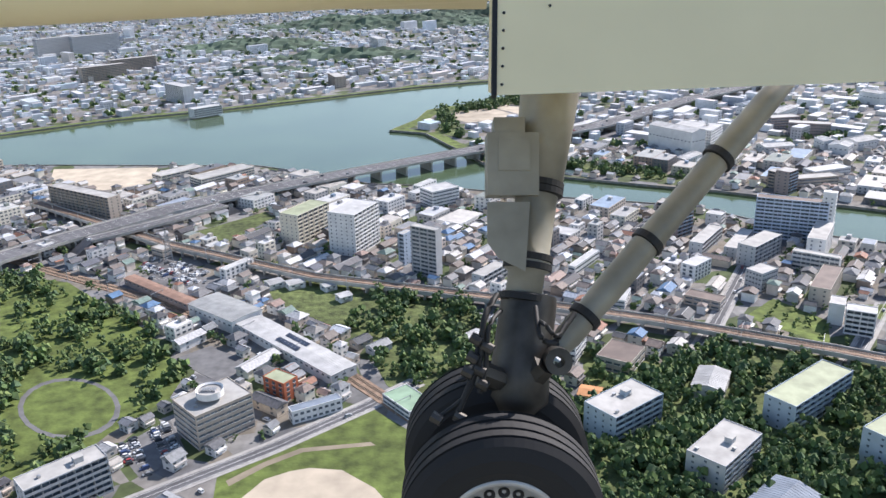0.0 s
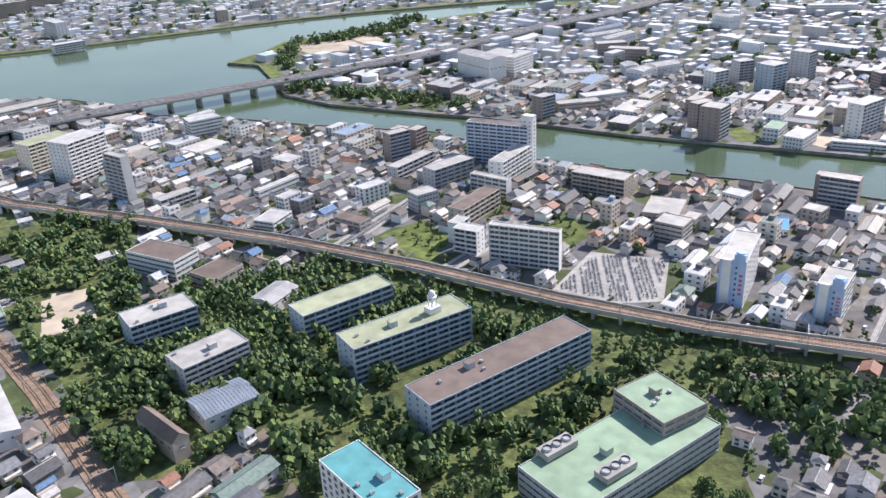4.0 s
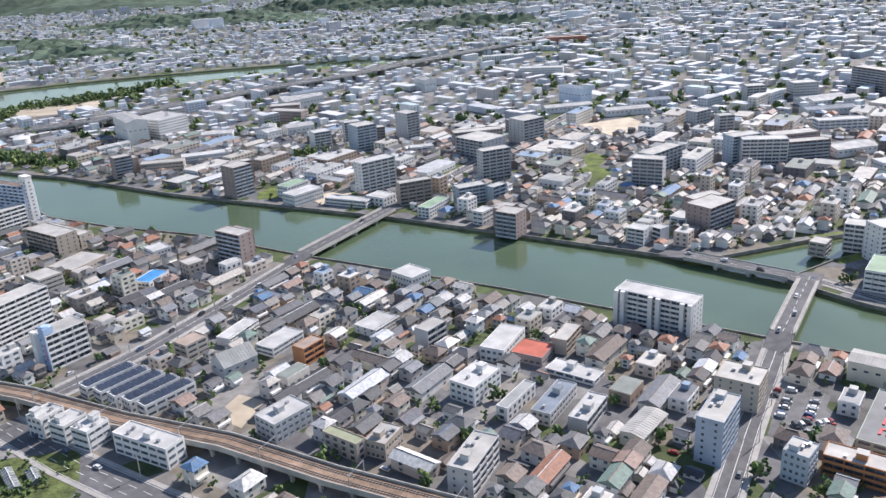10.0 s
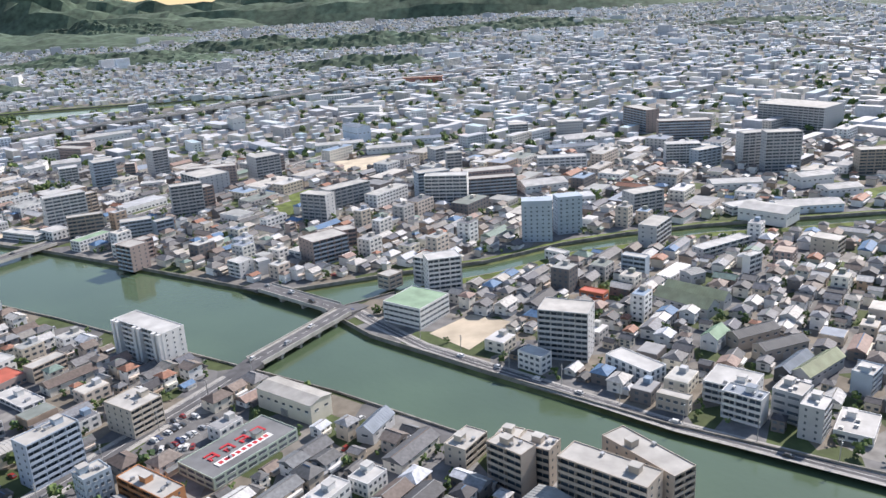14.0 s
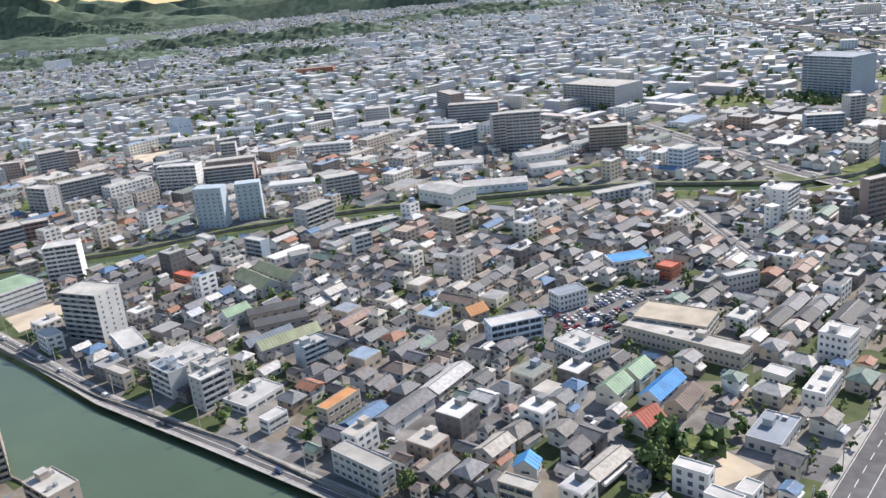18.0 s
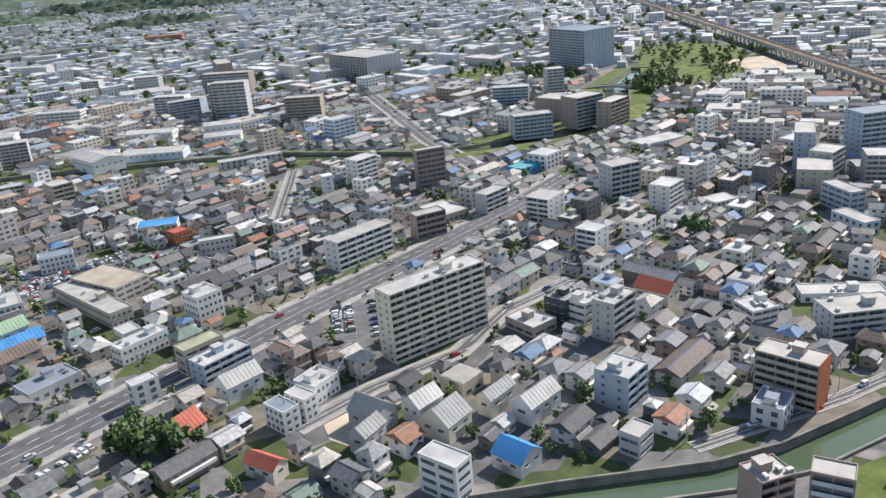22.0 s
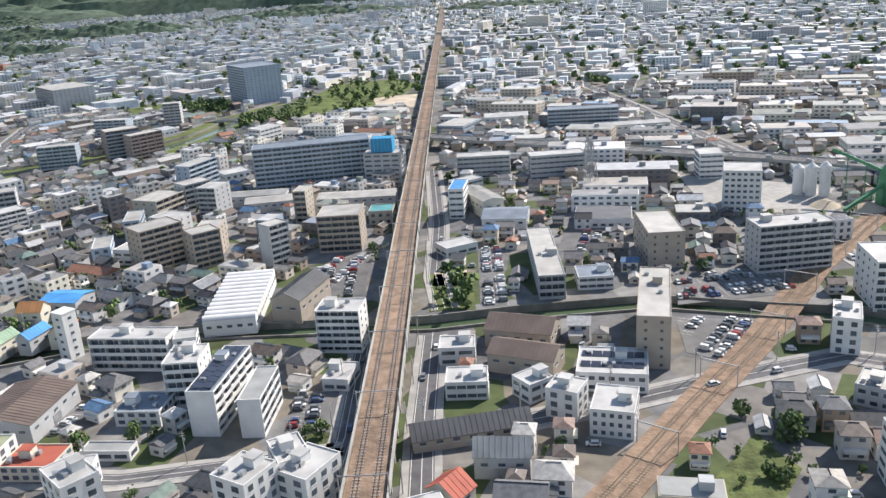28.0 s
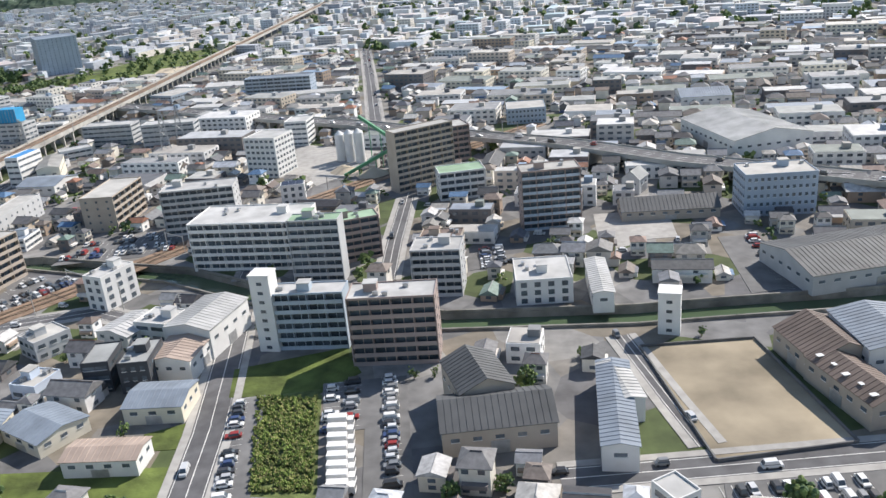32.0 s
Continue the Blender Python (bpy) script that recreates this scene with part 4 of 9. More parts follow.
unit = Soup()
unit.box(-0.8, 0.8, -0.55, 0.55, 0, 1.05)
unit.box(-0.86, 0.86, -0.6, 0.6, 1.05, 1.13)
unit.box(-0.5, 0.5, -0.35, 0.35, 1.13, 1.2)
AIR_UNIT = unit.mesh("air_unit", METAL)


def flat_roof(ob, w, d, z, mat, wall, clutter=True):
    s = Soup()
    s.box(-w / 2 + 0.25, w / 2 - 0.25, -d / 2 + 0.25, d / 2 - 0.25, z - 0.1, z + 0.12)
    part("roof", s.mesh("roof", mat), ob)
    s = Soup()
    for a, b, c, e in ((-w / 2, w / 2, -d / 2, -d / 2 + 0.25), (-w / 2, w / 2, d / 2 - 0.25, d / 2), (-w / 2, -w / 2 + 0.25, -d / 2 + 0.25, d / 2 - 0.25), (w / 2 - 0.25, w / 2, -d / 2 + 0.25, d / 2 - 0.25)):
        s.box(a, b, c, e, z - 0.1, z + 0.5)
    part("parapet", s.mesh("parapet", wall), ob)
    if clutter and min(w, d) > 8:
        s = Soup()
        px, py = random.uniform(-0.3, 0.3) * w, random.uniform(-0.1, 0.2) * d
        s.box(px - 1.9, px + 1.9, py - 1.7, py + 1.7, z, z + 2.7)
        s.box(px - 2.1, px + 2.1, py - 1.9, py + 1.9, z + 2.7, z + 2.9, 1)
        part("stair_head", s.mesh("stair_head", wall, mat), ob)
        for _ in range(random.randint(2, 4)):
            qx, qy = random.uniform(-0.42, 0.42) * w, random.uniform(-0.36, 0.36) * d
            part("air_unit", AIR_UNIT, ob, (qx, qy, z + 0.12), "grey rooftop air unit").rotation_euler = (0, 0, random.choice((0, 1.5708)))


def apartments(x, y, w, d, h, deg, col, roof="concrete", rail=None, words="", end_core=0):
    """A slab block with an open balcony on every storey of its long front."""
    n = max(2, round((h - 0.9) / 2.95))
    fh, wall = (h - 0.9) / n, WALL[col]
    z = n * fh
    ob = thing("apartment_block", x, y, deg, words or f"{WORDS[col]} concrete apartment block of {n} storeys with balconies", "apartment block")
    inner = 1.5 if d > 8 else 0.9
    s = Soup()
    s.box(-w / 2 + 0.3, w / 2 - 0.3, -d / 2 + inner, d / 2, 0, z)
    s.box(-w / 2, -w / 2 + 0.3, -d / 2, d / 2, 0, z)
    s.box(w / 2 - 0.3, w / 2, -d / 2, d / 2, 0, z)
    part("wall", s.mesh("wall", wall), ob)
    bays, step = split(w - 0.6, 6.2)
    s = Soup()
    s.box(-w / 2 + 0.3, w / 2 - 0.3, -d / 2, -d / 2 + inner, -0.2, 0)
    for k in range(bays):
        a = -w / 2 + 0.3 + step * k
        s.box(a + 0.12, a + step - 0.12, -d / 2, -d / 2 + 0.14, 0, 1.12, 1)
        if k:
            s.box(a - 0.12, a + 0.12, -d / 2 - 0.04, -d / 2 + inner, 0, fh - 0.2)
    balcony = s.mesh("balcony", wall, rail or wall)
    s = Soup()
    for k in range(bays):
        a = -w / 2 + 0.3 + step * k
        for p, q in ((0.05, 0.49), (0.53, 0.95)):
            s.box(a + step * p, a + step * q, -d / 2 + inner - 0.05, -d / 2 + inner + 0.02, 0.05, 2.4)
    window_row(s, w, d, 0.9, 2.1, 5.2, "b", 0.5)
    if d > 9:
        window_row(s, w, d, 1.0, 2.0, 5.0, "lr", 0.2)
    glazing = s.mesh("glazing", GLASS, wall)
    if y < FAR:
        for k in range(n):
            tagged(part("glazing", glazing, ob, (0, 0, k * fh)), kind="stuff")
            part("balcony", balcony, ob, (0, 0, k * fh + (0.2 if k == 0 else 0)))
    else:
        stack(ob, "glazing", glazing, n, fh)
        stack(ob, "balcony_front", balcony, n, fh)
    flat_roof(ob, w, d, z, ROOF[roof], wall, y < FAR)
    if end_core:
        s = Soup()
        e = end_core * (w / 2 + 1.8)
        s.box(e - 1.8, e + 1.8, -d / 2 + 1, d / 2 - 1, 0, z + 3.4)
        part("stair_tower", s.mesh("stair_tower", WALL["white"]), ob)
    keep_off(rect(x, y, w, d, deg, 2.5))
    return ob


def office(x, y, w, d, h, deg, col, roof="concrete", words="", aim=3.2, kind="office_building"):
    n = max(1, round((h - 0.5) / 3.1))
    fh, wall = (h - 0.5) / n, WALL[col]
    z = n * fh
    ob = thing(kind, x, y, deg, words or f"{WORDS[col]} flat-roofed building of {n} storeys with window rows", "building")
    s = Soup()
    s.box(-w / 2, w / 2, -d / 2, d / 2, 0, z)
    part("wall", s.mesh("wall", wall), ob)
    s = Soup()
    aim, wide, low, high = random.choice(((3.2, 0.6, 0.95, 2.25), (2.4, 0.5, 0.9, 2.2), (5.2, 0.78, 1.0, 2.3), (3.6, 0.9, 1.05, 2.2), (4.2, 0.45, 0.6, 2.3)))
    window_row(s, w, d, low, high, aim, "fblr", wide)
    row = s.mesh("glazing", GLASS, WALL["white"])
    if y < FAR:
        for k in range(n):
            tagged(part("glazing", row, ob, (0, 0, k * fh)), kind="stuff")
    else:
        stack(ob, "glazing", row, n, fh)
    flat_roof(ob, w, d, z, ROOF[roof], wall, y < FAR)
    keep_off(rect(x, y, w, d, deg, 2.0))
    return ob


def core_tower(x, y, w, d, h, deg, col, words):
    ob = thing("stair_tower", x, y, deg, words, "tower")
    s = Soup()
    s.box(-w / 2, w / 2, -d / 2, d / 2, 0, h)
    part("wall", s.mesh("wall", WALL[col]), ob)
    s = Soup()
    s.box(-w / 2 - 0.2, w / 2 + 0.2, -d / 2 - 0.2, d / 2 + 0.2, h, h + 0.5)
    part("cap", s.mesh("cap", WALL[col]), ob)
    s = Soup()
    window_row(s, w, d, 1.0, 2.0, 4.0, "fl", 0.3)
    row = s.mesh("glazing", GLASS, WALL[col])
    for k in range(int(h // 3)):
        tagged(part("glazing", row, ob, (0, 0, 3 * k)), kind="stuff")
    keep_off(rect(x, y, w, d, deg, 1.0))
    return ob


def warehouse(x, y, w, d, h, deg, col, roof="gray", gable=0.12, words="", lights=False, name="warehouse", bays=1):
    """A shed with a ribbed pitched roof, doors and high windows."""
    ob = thing(name, x, y, deg, words or f"low {WORDS[col]} shed with a ribbed {roof} roof", "warehouse")
    s = Soup()
    s.box(-w / 2, w / 2, -d / 2, d / 2, 0, h)
    span = d / bays
    rise = span * gable
    for k in range(bays):
        y0 = -d / 2 + k * span
        for sx in (-w / 2, w / 2):
            s.face([(sx, y0, h), (sx, y0 + span, h), (sx, y0 + span / 2, h + rise)])
    part("wall", s.mesh("wall", WALL[col]), ob)
    for k in range(bays):
        s, ribs, y0 = Soup(), Soup(), -d / 2 + k * span
        e = 0.4
        for a, b, za, zb in ((y0 - e, y0 + span / 2, h - e * gable * 2, h + rise), (y0 + span / 2, y0 + span + e, h + rise, h - e * gable * 2)):
            lo, hi = za + 0.05, zb + 0.05
            s.solid([(-w / 2 - e, a, lo), (w / 2 + e, a, lo), (w / 2 + e, b, hi), (-w / 2 - e, b, hi), (-w / 2 - e, a, lo + 0.18), (w / 2 + e, a, lo + 0.18), (w / 2 + e, b, hi + 0.18), (-w / 2 - e, b, hi + 0.18)],
                    [(4, 5, 6, 7), (0, 1, 5, 4), (1, 2, 6, 5), (2, 3, 7, 6), (3, 0, 4, 7), (3, 2, 1, 0)])
            n, step = split(w + 2 * e, 1.6)
            for i in range(1, n):
                p = -w / 2 - e + i * step
                ribs.solid([(p - 0.06, a, lo + 0.19), (p + 0.06, a, lo + 0.19), (p + 0.06, b, hi + 0.19), (p - 0.06, b, hi + 0.19), (p, a, lo + 0.3), (p, b, hi + 0.3)], [(0, 1, 4), (1, 2, 5, 4), (3, 0, 4, 5), (2, 3, 5)])
        part("roof", s.mesh("roof", ROOF[roof]), ob)
        tagged(part("roof_ribs", ribs.mesh("roof_ribs", ROOF[roof]), ob), kind="stuff")
    s = Soup()
    window_row(s, w, d, h * 0.58, h * 0.58 + 1.0, 5.0, "fblr", 0.4)
    tagged(part("glazing", s.mesh("glazing", GLASS, WALL["white"]), ob), kind="stuff")
    s = Soup()
    s.box(-2.2, 2.2, -d / 2 - 0.12, -d / 2 + 0.02, 0, min(3.6, h * 0.5))
    part("roller_door", s.mesh("roller_door", METAL), ob)
    if lights:
        m = Soup()
        m.box(-0.7, 0.7, -0.9, 0.9, 0, 0.18)
        mm = m.mesh("roof_light", WALL["white"])
        for k in range(int(w // 5)):
            part("roof_light", mm, ob, (-w / 2 + 3 + 5 * k, -d / 4 * (1 if k % 2 else 1.3), h + rise * 0.55))
    keep_off(rect(x, y, w, d, deg, 2.0))
    return ob


def vaulted_shed(x, y, w, d, h, deg, bays):
    """A factory under a row of white barrel roofs with dark gutters between them."""
    ob = thing("factory", x, y, deg, "white factory under a row of barrel-vaulted roofs", "factory")
    s = Soup()
    s.box(-w / 2, w / 2, -d / 2, d / 2, 0, h)
    part("wall", s.mesh("wall", WALL["white"]), ob)
    span = d / bays
    r = span * 0.44
    s = Soup()
    arc = [(math.cos(math.pi * i / 10) * r, math.sin(math.pi * i / 10) * r * 0.75) for i in range(11)]
    for (a0, z0), (a1, z1) in zip(arc, arc[1:]):
        s.face([(-w / 2, a0, z0), (-w / 2, a1, z1), (w / 2, a1, z1), (w / 2, a0, z0)])
    for e in (-1, 1):
        s.face([(e * w / 2, a, z) for a, z in (arc if e > 0 else arc[::-1])])
    vault = s.weld().mesh("vault", WALL["white"])
    for k in range(bays):
        part("vault", vault, ob, (0, -d / 2 + span * (k + 0.5), h))
    s = Soup()
    s.box(-w / 2 + 0.2, w / 2 - 0.2, -d / 2 + 0.2, d / 2 - 0.2, h, h + 0.08)
    part("gutter_deck", s.mesh("gutter_deck", ROOF["dark"]), ob)
    s = Soup()
    window_row(s, w, d, h * 0.5, h * 0.5 + 1.1, 4.0, "fblr", 0.5)
    tagged(part("glazing", s.mesh("glazing", GLASS, WALL["white"]), ob), kind="stuff")
    keep_off(rect(x, y, w, d, deg, 2.0))
    return ob


def red_end(ob, w, d, h):
    """A brick-red gable wall with a column of small windows on one end of a block."""
    s = Soup()
    s.box(w / 2 + 0.01, w / 2 + 0.22, -d / 2, d / 2, 0, h)
    part("end_wall", s.mesh("end_wall", WALL["red"]), ob, label="brick-red end wall")


def solar_roof(ob, w, d, z, rows=2):
    nx, sx = split(w * 0.9, 3.4)
    m = Soup()
    m.solid([(-sx * 0.46, -1.5, 0.2), (sx * 0.46, -1.5, 0.2), (sx * 0.46, 1.5, 0.75), (-sx * 0.46, 1.5, 0.75), (-sx * 0.46, -1.5, 0.3), (sx * 0.46, -1.5, 0.3), (sx * 0.46, 1.5, 0.85), (-sx * 0.46, 1.5, 0.85)],
            [(4, 5, 6, 7), (0, 1, 5, 4), (1, 2, 6, 5), (2, 3, 7, 6), (3, 0, 4, 7)])
    mm = m.mesh("solar_panel", SOLAR)
    for r in range(rows):
        for k in range(nx):
            part("solar_panel", mm, ob, (-w * 0.45 + sx * (k + 0.5), d * ((r + 0.5) / rows - 0.5) * 0.8, z))


office(-252.0, 576.6, 8.5, 13.7, 8.05, 58.0, "tan", "concrete")
office(-182.5, 538.8, 26.4, 6.1, 8.84, 58.0, "white", "white")
warehouse(-168.4, 464.3, 45.1, 22.9, 8.50, -36.3, "white", "gray", 0.03, "low flat-roofed white station hall")
apartments(-149.5, 620.4, 39.9, 18.4, 25.14, 63.4, "cream", "moss")
office(-134.5, 338.0, 29.8, 22.8, 18.63, 46.7, "tan", "concrete")
ob = warehouse(-114.5, 418.3, 94.4, 16.8, 6.00, -42.5, "white", "white", 0.03, "long white station canopy with solar panels")
solar_roof(ob, 23.6, 16.8, 6.6)
office(-110.0, 370.5, 9.9, 15.1, 11.48, 58.0, "red", "moss")
apartments(-105.4, 593.4, 36.7, 23.4, 33.66, 67.9, "white", "white")
office(-88.3, 351.7, 26.1, 6.1, 7.17, 31.2, "white", "slate")
office(-62.9, 746.5, 27.1, 7.8, 8.82, 58.0, "white", "white")
apartments(-62.8, 560.1, 5.5, 11.3, 24.60, -32.0, "slate", "concrete", RAIL_GLASS)
apartments(-61.8, 732.1, 35.6, 9.7, 7.48, 53.0, "white", "white")
apartments(-45.8, 536.3, 21.5, 6.9, 36.32, -32.0, "gray", "concrete")
office(-42.9, 359.3, 23.2, 15.1, 5.60, -48.9, "white", "green")
apartments(-1.7, 523.4, 28.7, 10.0, 10.29, 55.1, "gray", "concrete")
office(30.9, 421.0, 39.0, 19.3, 12.76, -23.4, "white", "brown")
office(56.2, 612.2, 19.7, 17.2, 6.10, -32.0, "white", "white")
apartments(61.4, 343.1, 33.7, 19.4, 15.91, 40.9, "blueg", "concrete", RAIL_GLASS)
office(65.0, 549.7, 39.3, 5.5, 7.21, 58.0, "white", "white")
office(69.4, 404.8, 19.4, 22.8, 8.23, -29.4, "beige", "brown")
office(78.5, 489.3, 21.9, 15.9, 5.91, 71.2, "white", "white")
office(80.1, 694.0, 19.3, 8.1, 8.30, 58.0, "white", "white")
office(81.6, 520.0, 16.4, 8.9, 9.44, 58.0, "white", "white")
office(133.5, 483.6, 22.9, 11.2, 6.26, -32.0, "tan", "brown")
apartments(143.5, 653.5, 13.5, 14.2, 16.66, -32.0, "brown", "concrete")
apartments(152.1, 357.6, 51.7, 16.0, 16.18, 41.0, "blueg", "moss", RAIL_GLASS)
apartments(157.4, 653.7, 15.2, 9.5, 16.20, 58.0, "brown", "concrete")
apartments(159.8, 589.6, 45.7, 10.0, 10.72, 58.0, "gray", "concrete")
apartments(180.0, 642.2, 11.1, 12.6, 10.19, 58.0, "white", "white")
apartments(181.9, 583.0, 46.1, 9.1, 9.29, 59.9, "gray", "concrete")
apartments(188.8, 325.8, 62.7, 18.0, 19.07, 37.4, "blueg", "moss", RAIL_GLASS)
apartments(204.9, 459.0, 13.0, 8.4, 13.97, 63.9, "white", "concrete")
apartments(212.9, 497.7, 43.8, 12.2, 13.27, 59.3, "beige", "brown")
apartments(221.8, 539.5, 30.6, 6.6, 13.47, -32.0, "white", "concrete")
office(227.8, 917.4, 46.1, 39.5, 22.38, -32.0, "white", "white")
apartments(234.5, 295.2, 88.5, 18.0, 18.41, 40.8, "blueg", "brown", RAIL_GLASS)
apartments(235.5, 570.8, 43.8, 12.2, 19.39, 61.9, "white", "concrete")
apartments(245.0, 421.1, 41.3, 5.5, 24.76, -18.1, "white", "concrete")
warehouse(-224.8, 501.5, 76.0, 8.5, 5.0, -36.5, "brown", "rust", 0.06, "long low shed with a rusty sheet roof")
apartments(226.5, 607.0, 50.7, 10.5, 32.0, -22.3, "blue", "brown")
core_tower(249.6, 597.0, 5.5, 9.0, 38.92, 58.0, "white", "slim white stair tower")
apartments(300.3, 550.3, 49.2, 10.0, 10.94, -29.1, "beige", "concrete")
office(333.8, 458.0, 17.9, 15.6, 11.83, -32.0, "beige", "concrete")
office(335.2, 497.9, 23.1, 30.5, 5.03, -19.8, "tan", "concrete")
apartments(354.9, 388.5, 39.6, 12.9, 26.35, 65.9, "white", "concrete", None, "white apartment tower with a pale blue end wall and red sign")
office(367.3, 962.3, 45.0, 16.0, 14.35, -20.6, "brown", "concrete")
office(384.3, 514.1, 12.7, 14.8, 7.23, 48.5, "white", "white")
apartments(393.5, 682.9, 20.1, 10.2, 24.01, 37.6, "brown", "concrete")
apartments(394.9, 364.8, 22.1, 12.5, 19.94, 58.0, "white", "concrete", None, "white apartment tower with a pale blue end wall and red sign")
office(398.0, 469.0, 19.8, 12.3, 4.00, 74.6, "white", "blue")
office(421.0, 298.3, 12.0, 9.5, 10.2, 66.0, "white", "white")
office(433.8, 293.2, 12.0, 9.8, 10.0, 66.0, "white", "white")
office(446.4, 288.0, 11.5, 10.0, 10.4, 66.0, "white", "white")
apartments(443.1, 516.9, 9.5, 16.9, 17.64, 58.0, "brown", "concrete")
office(446.1, 653.5, 24.1, 12.4, 10.61, 58.0, "white", "green")
office(446.3, 480.8, 12.9, 7.5, 8.03, 56.1, "white", "white")
office(461.1, 368.4, 13.7, 10.2, 9.08, 58.0, "beige", "pink")
apartments(465.0, 839.5, 17.6, 14.0, 23.21, 22.0, "gray", "concrete")
office(475.6, 279.1, 30.8, 10.0, 10.10, -24.6, "white", "white")
apartments(479.3, 388.6, 25.1, 9.0, 5.18, 69.5, "white", "white")
apartments(493.6, 841.3, 10.6, 12.0, 16.16, 14.7, "brown", "concrete")
office(499.1, 619.3, 37.9, 10.0, 6.00, -21.5, "white", "white")
office(505.8, 375.3, 22.9, 12.0, 5.37, 61.4, "white", "white")
apartments(510.9, 684.4, 39.5, 9.8, 19.21, 58.1, "tan", "concrete")
apartments(523.6, 842.0, 16.4, 19.9, 30.13, 45.5, "gray", "concrete")
apartments(524.5, 360.6, 14.1, 8.2, 10.31, 58.0, "orange", "pink")
office(525.1, 621.1, 15.8, 18.1, 7.38, 58.0, "white", "white")
office(527.6, 297.8, 13.7, 19.9, 9.68, -37.6, "gray", "white")
office(542.6, 780.7, 23.2, 12.0, 7.85, 15.8, "white", "white")
apartments(554.2, 394.6, 20.3, 15.1, 5.12, 58.0, "white", "white")
office(557.2, 279.5, 18.5, 5.5, 8.93, -32.0, "tan", "moss")
office(566.3, 455.6, 17.9, 15.7, 8.24, -39.7, "white", "white")
office(569.4, 592.9, 29.5, 10.6, 8.37, 63.3, "white", "green")
office(573.2, 281.9, 14.1, 9.7, 7.98, 66.4, "tan", "concrete")
apartments(584.9, 376.5, 15.5, 8.7, 11.15, 55.4, "gray", "concrete")
apartments(596.4, 615.3, 23.6, 11.8, 15.02, 26.3, "blueg", "concrete", RAIL_GLASS)
office(597.2, 796.0, 48.8, 14.0, 18.02, 15.2, "brown", "concrete")
office(607.5, 565.6, 13.9, 8.8, 10.24, 58.0, "white", "white")
apartments(610.5, 262.0, 24.9, 10.5, 13.37, 67.6, "gray", "concrete")
apartments(617.1, 618.7, 14.8, 8.1, 13.29, 46.1, "blueg", "concrete", RAIL_GLASS)
apartments(619.6, 707.1, 15.3, 12.2, 18.84, 51.2, "brown", "concrete")
office(621.5, 367.0, 27.7, 12.9, 7.53, 66.9, "white", "white")
apartments(623.9, 556.7, 17.1, 10.4, 15.49, 58.1, "brown", "concrete")
office(627.3, 313.1, 25.0, 5.5, 6.75, 59.5, "white", "gray")
office(636.0, 359.0, 15.9, 16.8, 5.10, 63.3, "brown", "red")
office(642.1, 847.1, 31.1, 14.0, 16.59, 21.6, "brown", "concrete")
office(643.7, 311.2, 28.4, 9.0, 6.51, 62.6, "gray", "slate")
apartments(653.3, 369.7, 19.7, 7.9, 8.87, 63.9, "tan", "concrete")
office(655.0, 341.0, 25.3, 11.3, 2.89, -32.0, "white", "white")
apartments(657.2, 301.5, 22.6, 8.6, 7.81, 62.4, "gray", "white")
warehouse(678.6, 290.2, 21.7, 10.2, 5.94, 54.6, "cream", "concrete", 0.1, "")
ob = apartments(701.3, 389.3, 41.5, 13.5, 20.2, -32.6, "white", "white")
for px in (-19.5, -16.0, -1.0, 3.0, 15.5, 19.5):
    s = Soup()
    s.box(px - 1.1, px + 1.1, -8.9, -6.6, 0, 19.6)
    part("pilaster", s.mesh("pilaster", WALL["white"]), ob)
apartments(704.9, 279.4, 22.4, 10.5, 20.63, 59.6, "slate", "concrete")
apartments(711.0, 515.6, 12.5, 11.8, 11.38, -34.0, "white", "white")
apartments(723.6, 316.2, 16.2, 18.5, 14.27, 60.6, "beige", "concrete")
apartments(725.1, 518.1, 8.6, 8.4, 10.27, -52.6, "white", "white")
apartments(725.4, 598.2, 6.9, 5.5, 12.43, 58.0, "brown", "concrete")
apartments(738.1, 642.5, 24.3, 13.3, 24.64, -21.9, "gray", "concrete")
office(745.9, 548.1, 15.3, 12.2, 7.39, 55.8, "white", "white")
apartments(753.6, 260.3, 28.1, 9.9, 9.34, -31.5, "orange", "concrete")
apartments(765.9, 573.0, 27.4, 13.3, 13.52, 30.1, "brown", "concrete")
store = office(778.1, 290.5, 43.7, 22.1, 5.66, 56.9, "green", "ash", "low store with a grey roof carrying big red lettering")
warehouse(791.9, 328.5, 33.9, 12.9, 9.64, -32.0, "cream", "concrete", 0.1, "")
office(816.0, 485.5, 10.0, 12.1, 9.29, -37.8, "tan", "concrete")
office(819.6, 252.1, 23.8, 9.1, 8.00, 60.3, "white", "white")
apartments(823.7, 856.8, 23.0, 14.0, 16.61, 40.2, "gray", "concrete")
apartments(826.7, 703.8, 29.0, 14.0, 26.02, 22.5, "blueg", "concrete", RAIL_GLASS)
warehouse(831.8, 307.5, 18.1, 8.1, 5.52, 67.9, "gray", "slate", 0.35, "")
office(834.4, 267.9, 11.5, 9.6, 6.50, 58.4, "white", "white")
office(837.6, 433.8, 26.0, 27.4, 12.39, -32.0, "white", "green")
apartments(841.0, 490.3, 17.0, 12.5, 18.53, -29.7, "white", "concrete")
apartments(870.8, 287.6, 15.9, 10.1, 9.77, 59.0, "beige", "concrete")
office(874.6, 725.7, 44.5, 16.0, 20.42, 14.4, "brown", "concrete")
apartments(887.4, 287.9, 9.2, 13.5, 10.55, -24.6, "beige", "concrete")
office(901.2, 365.7, 14.0, 8.5, 9.51, -40.3, "white", "white")
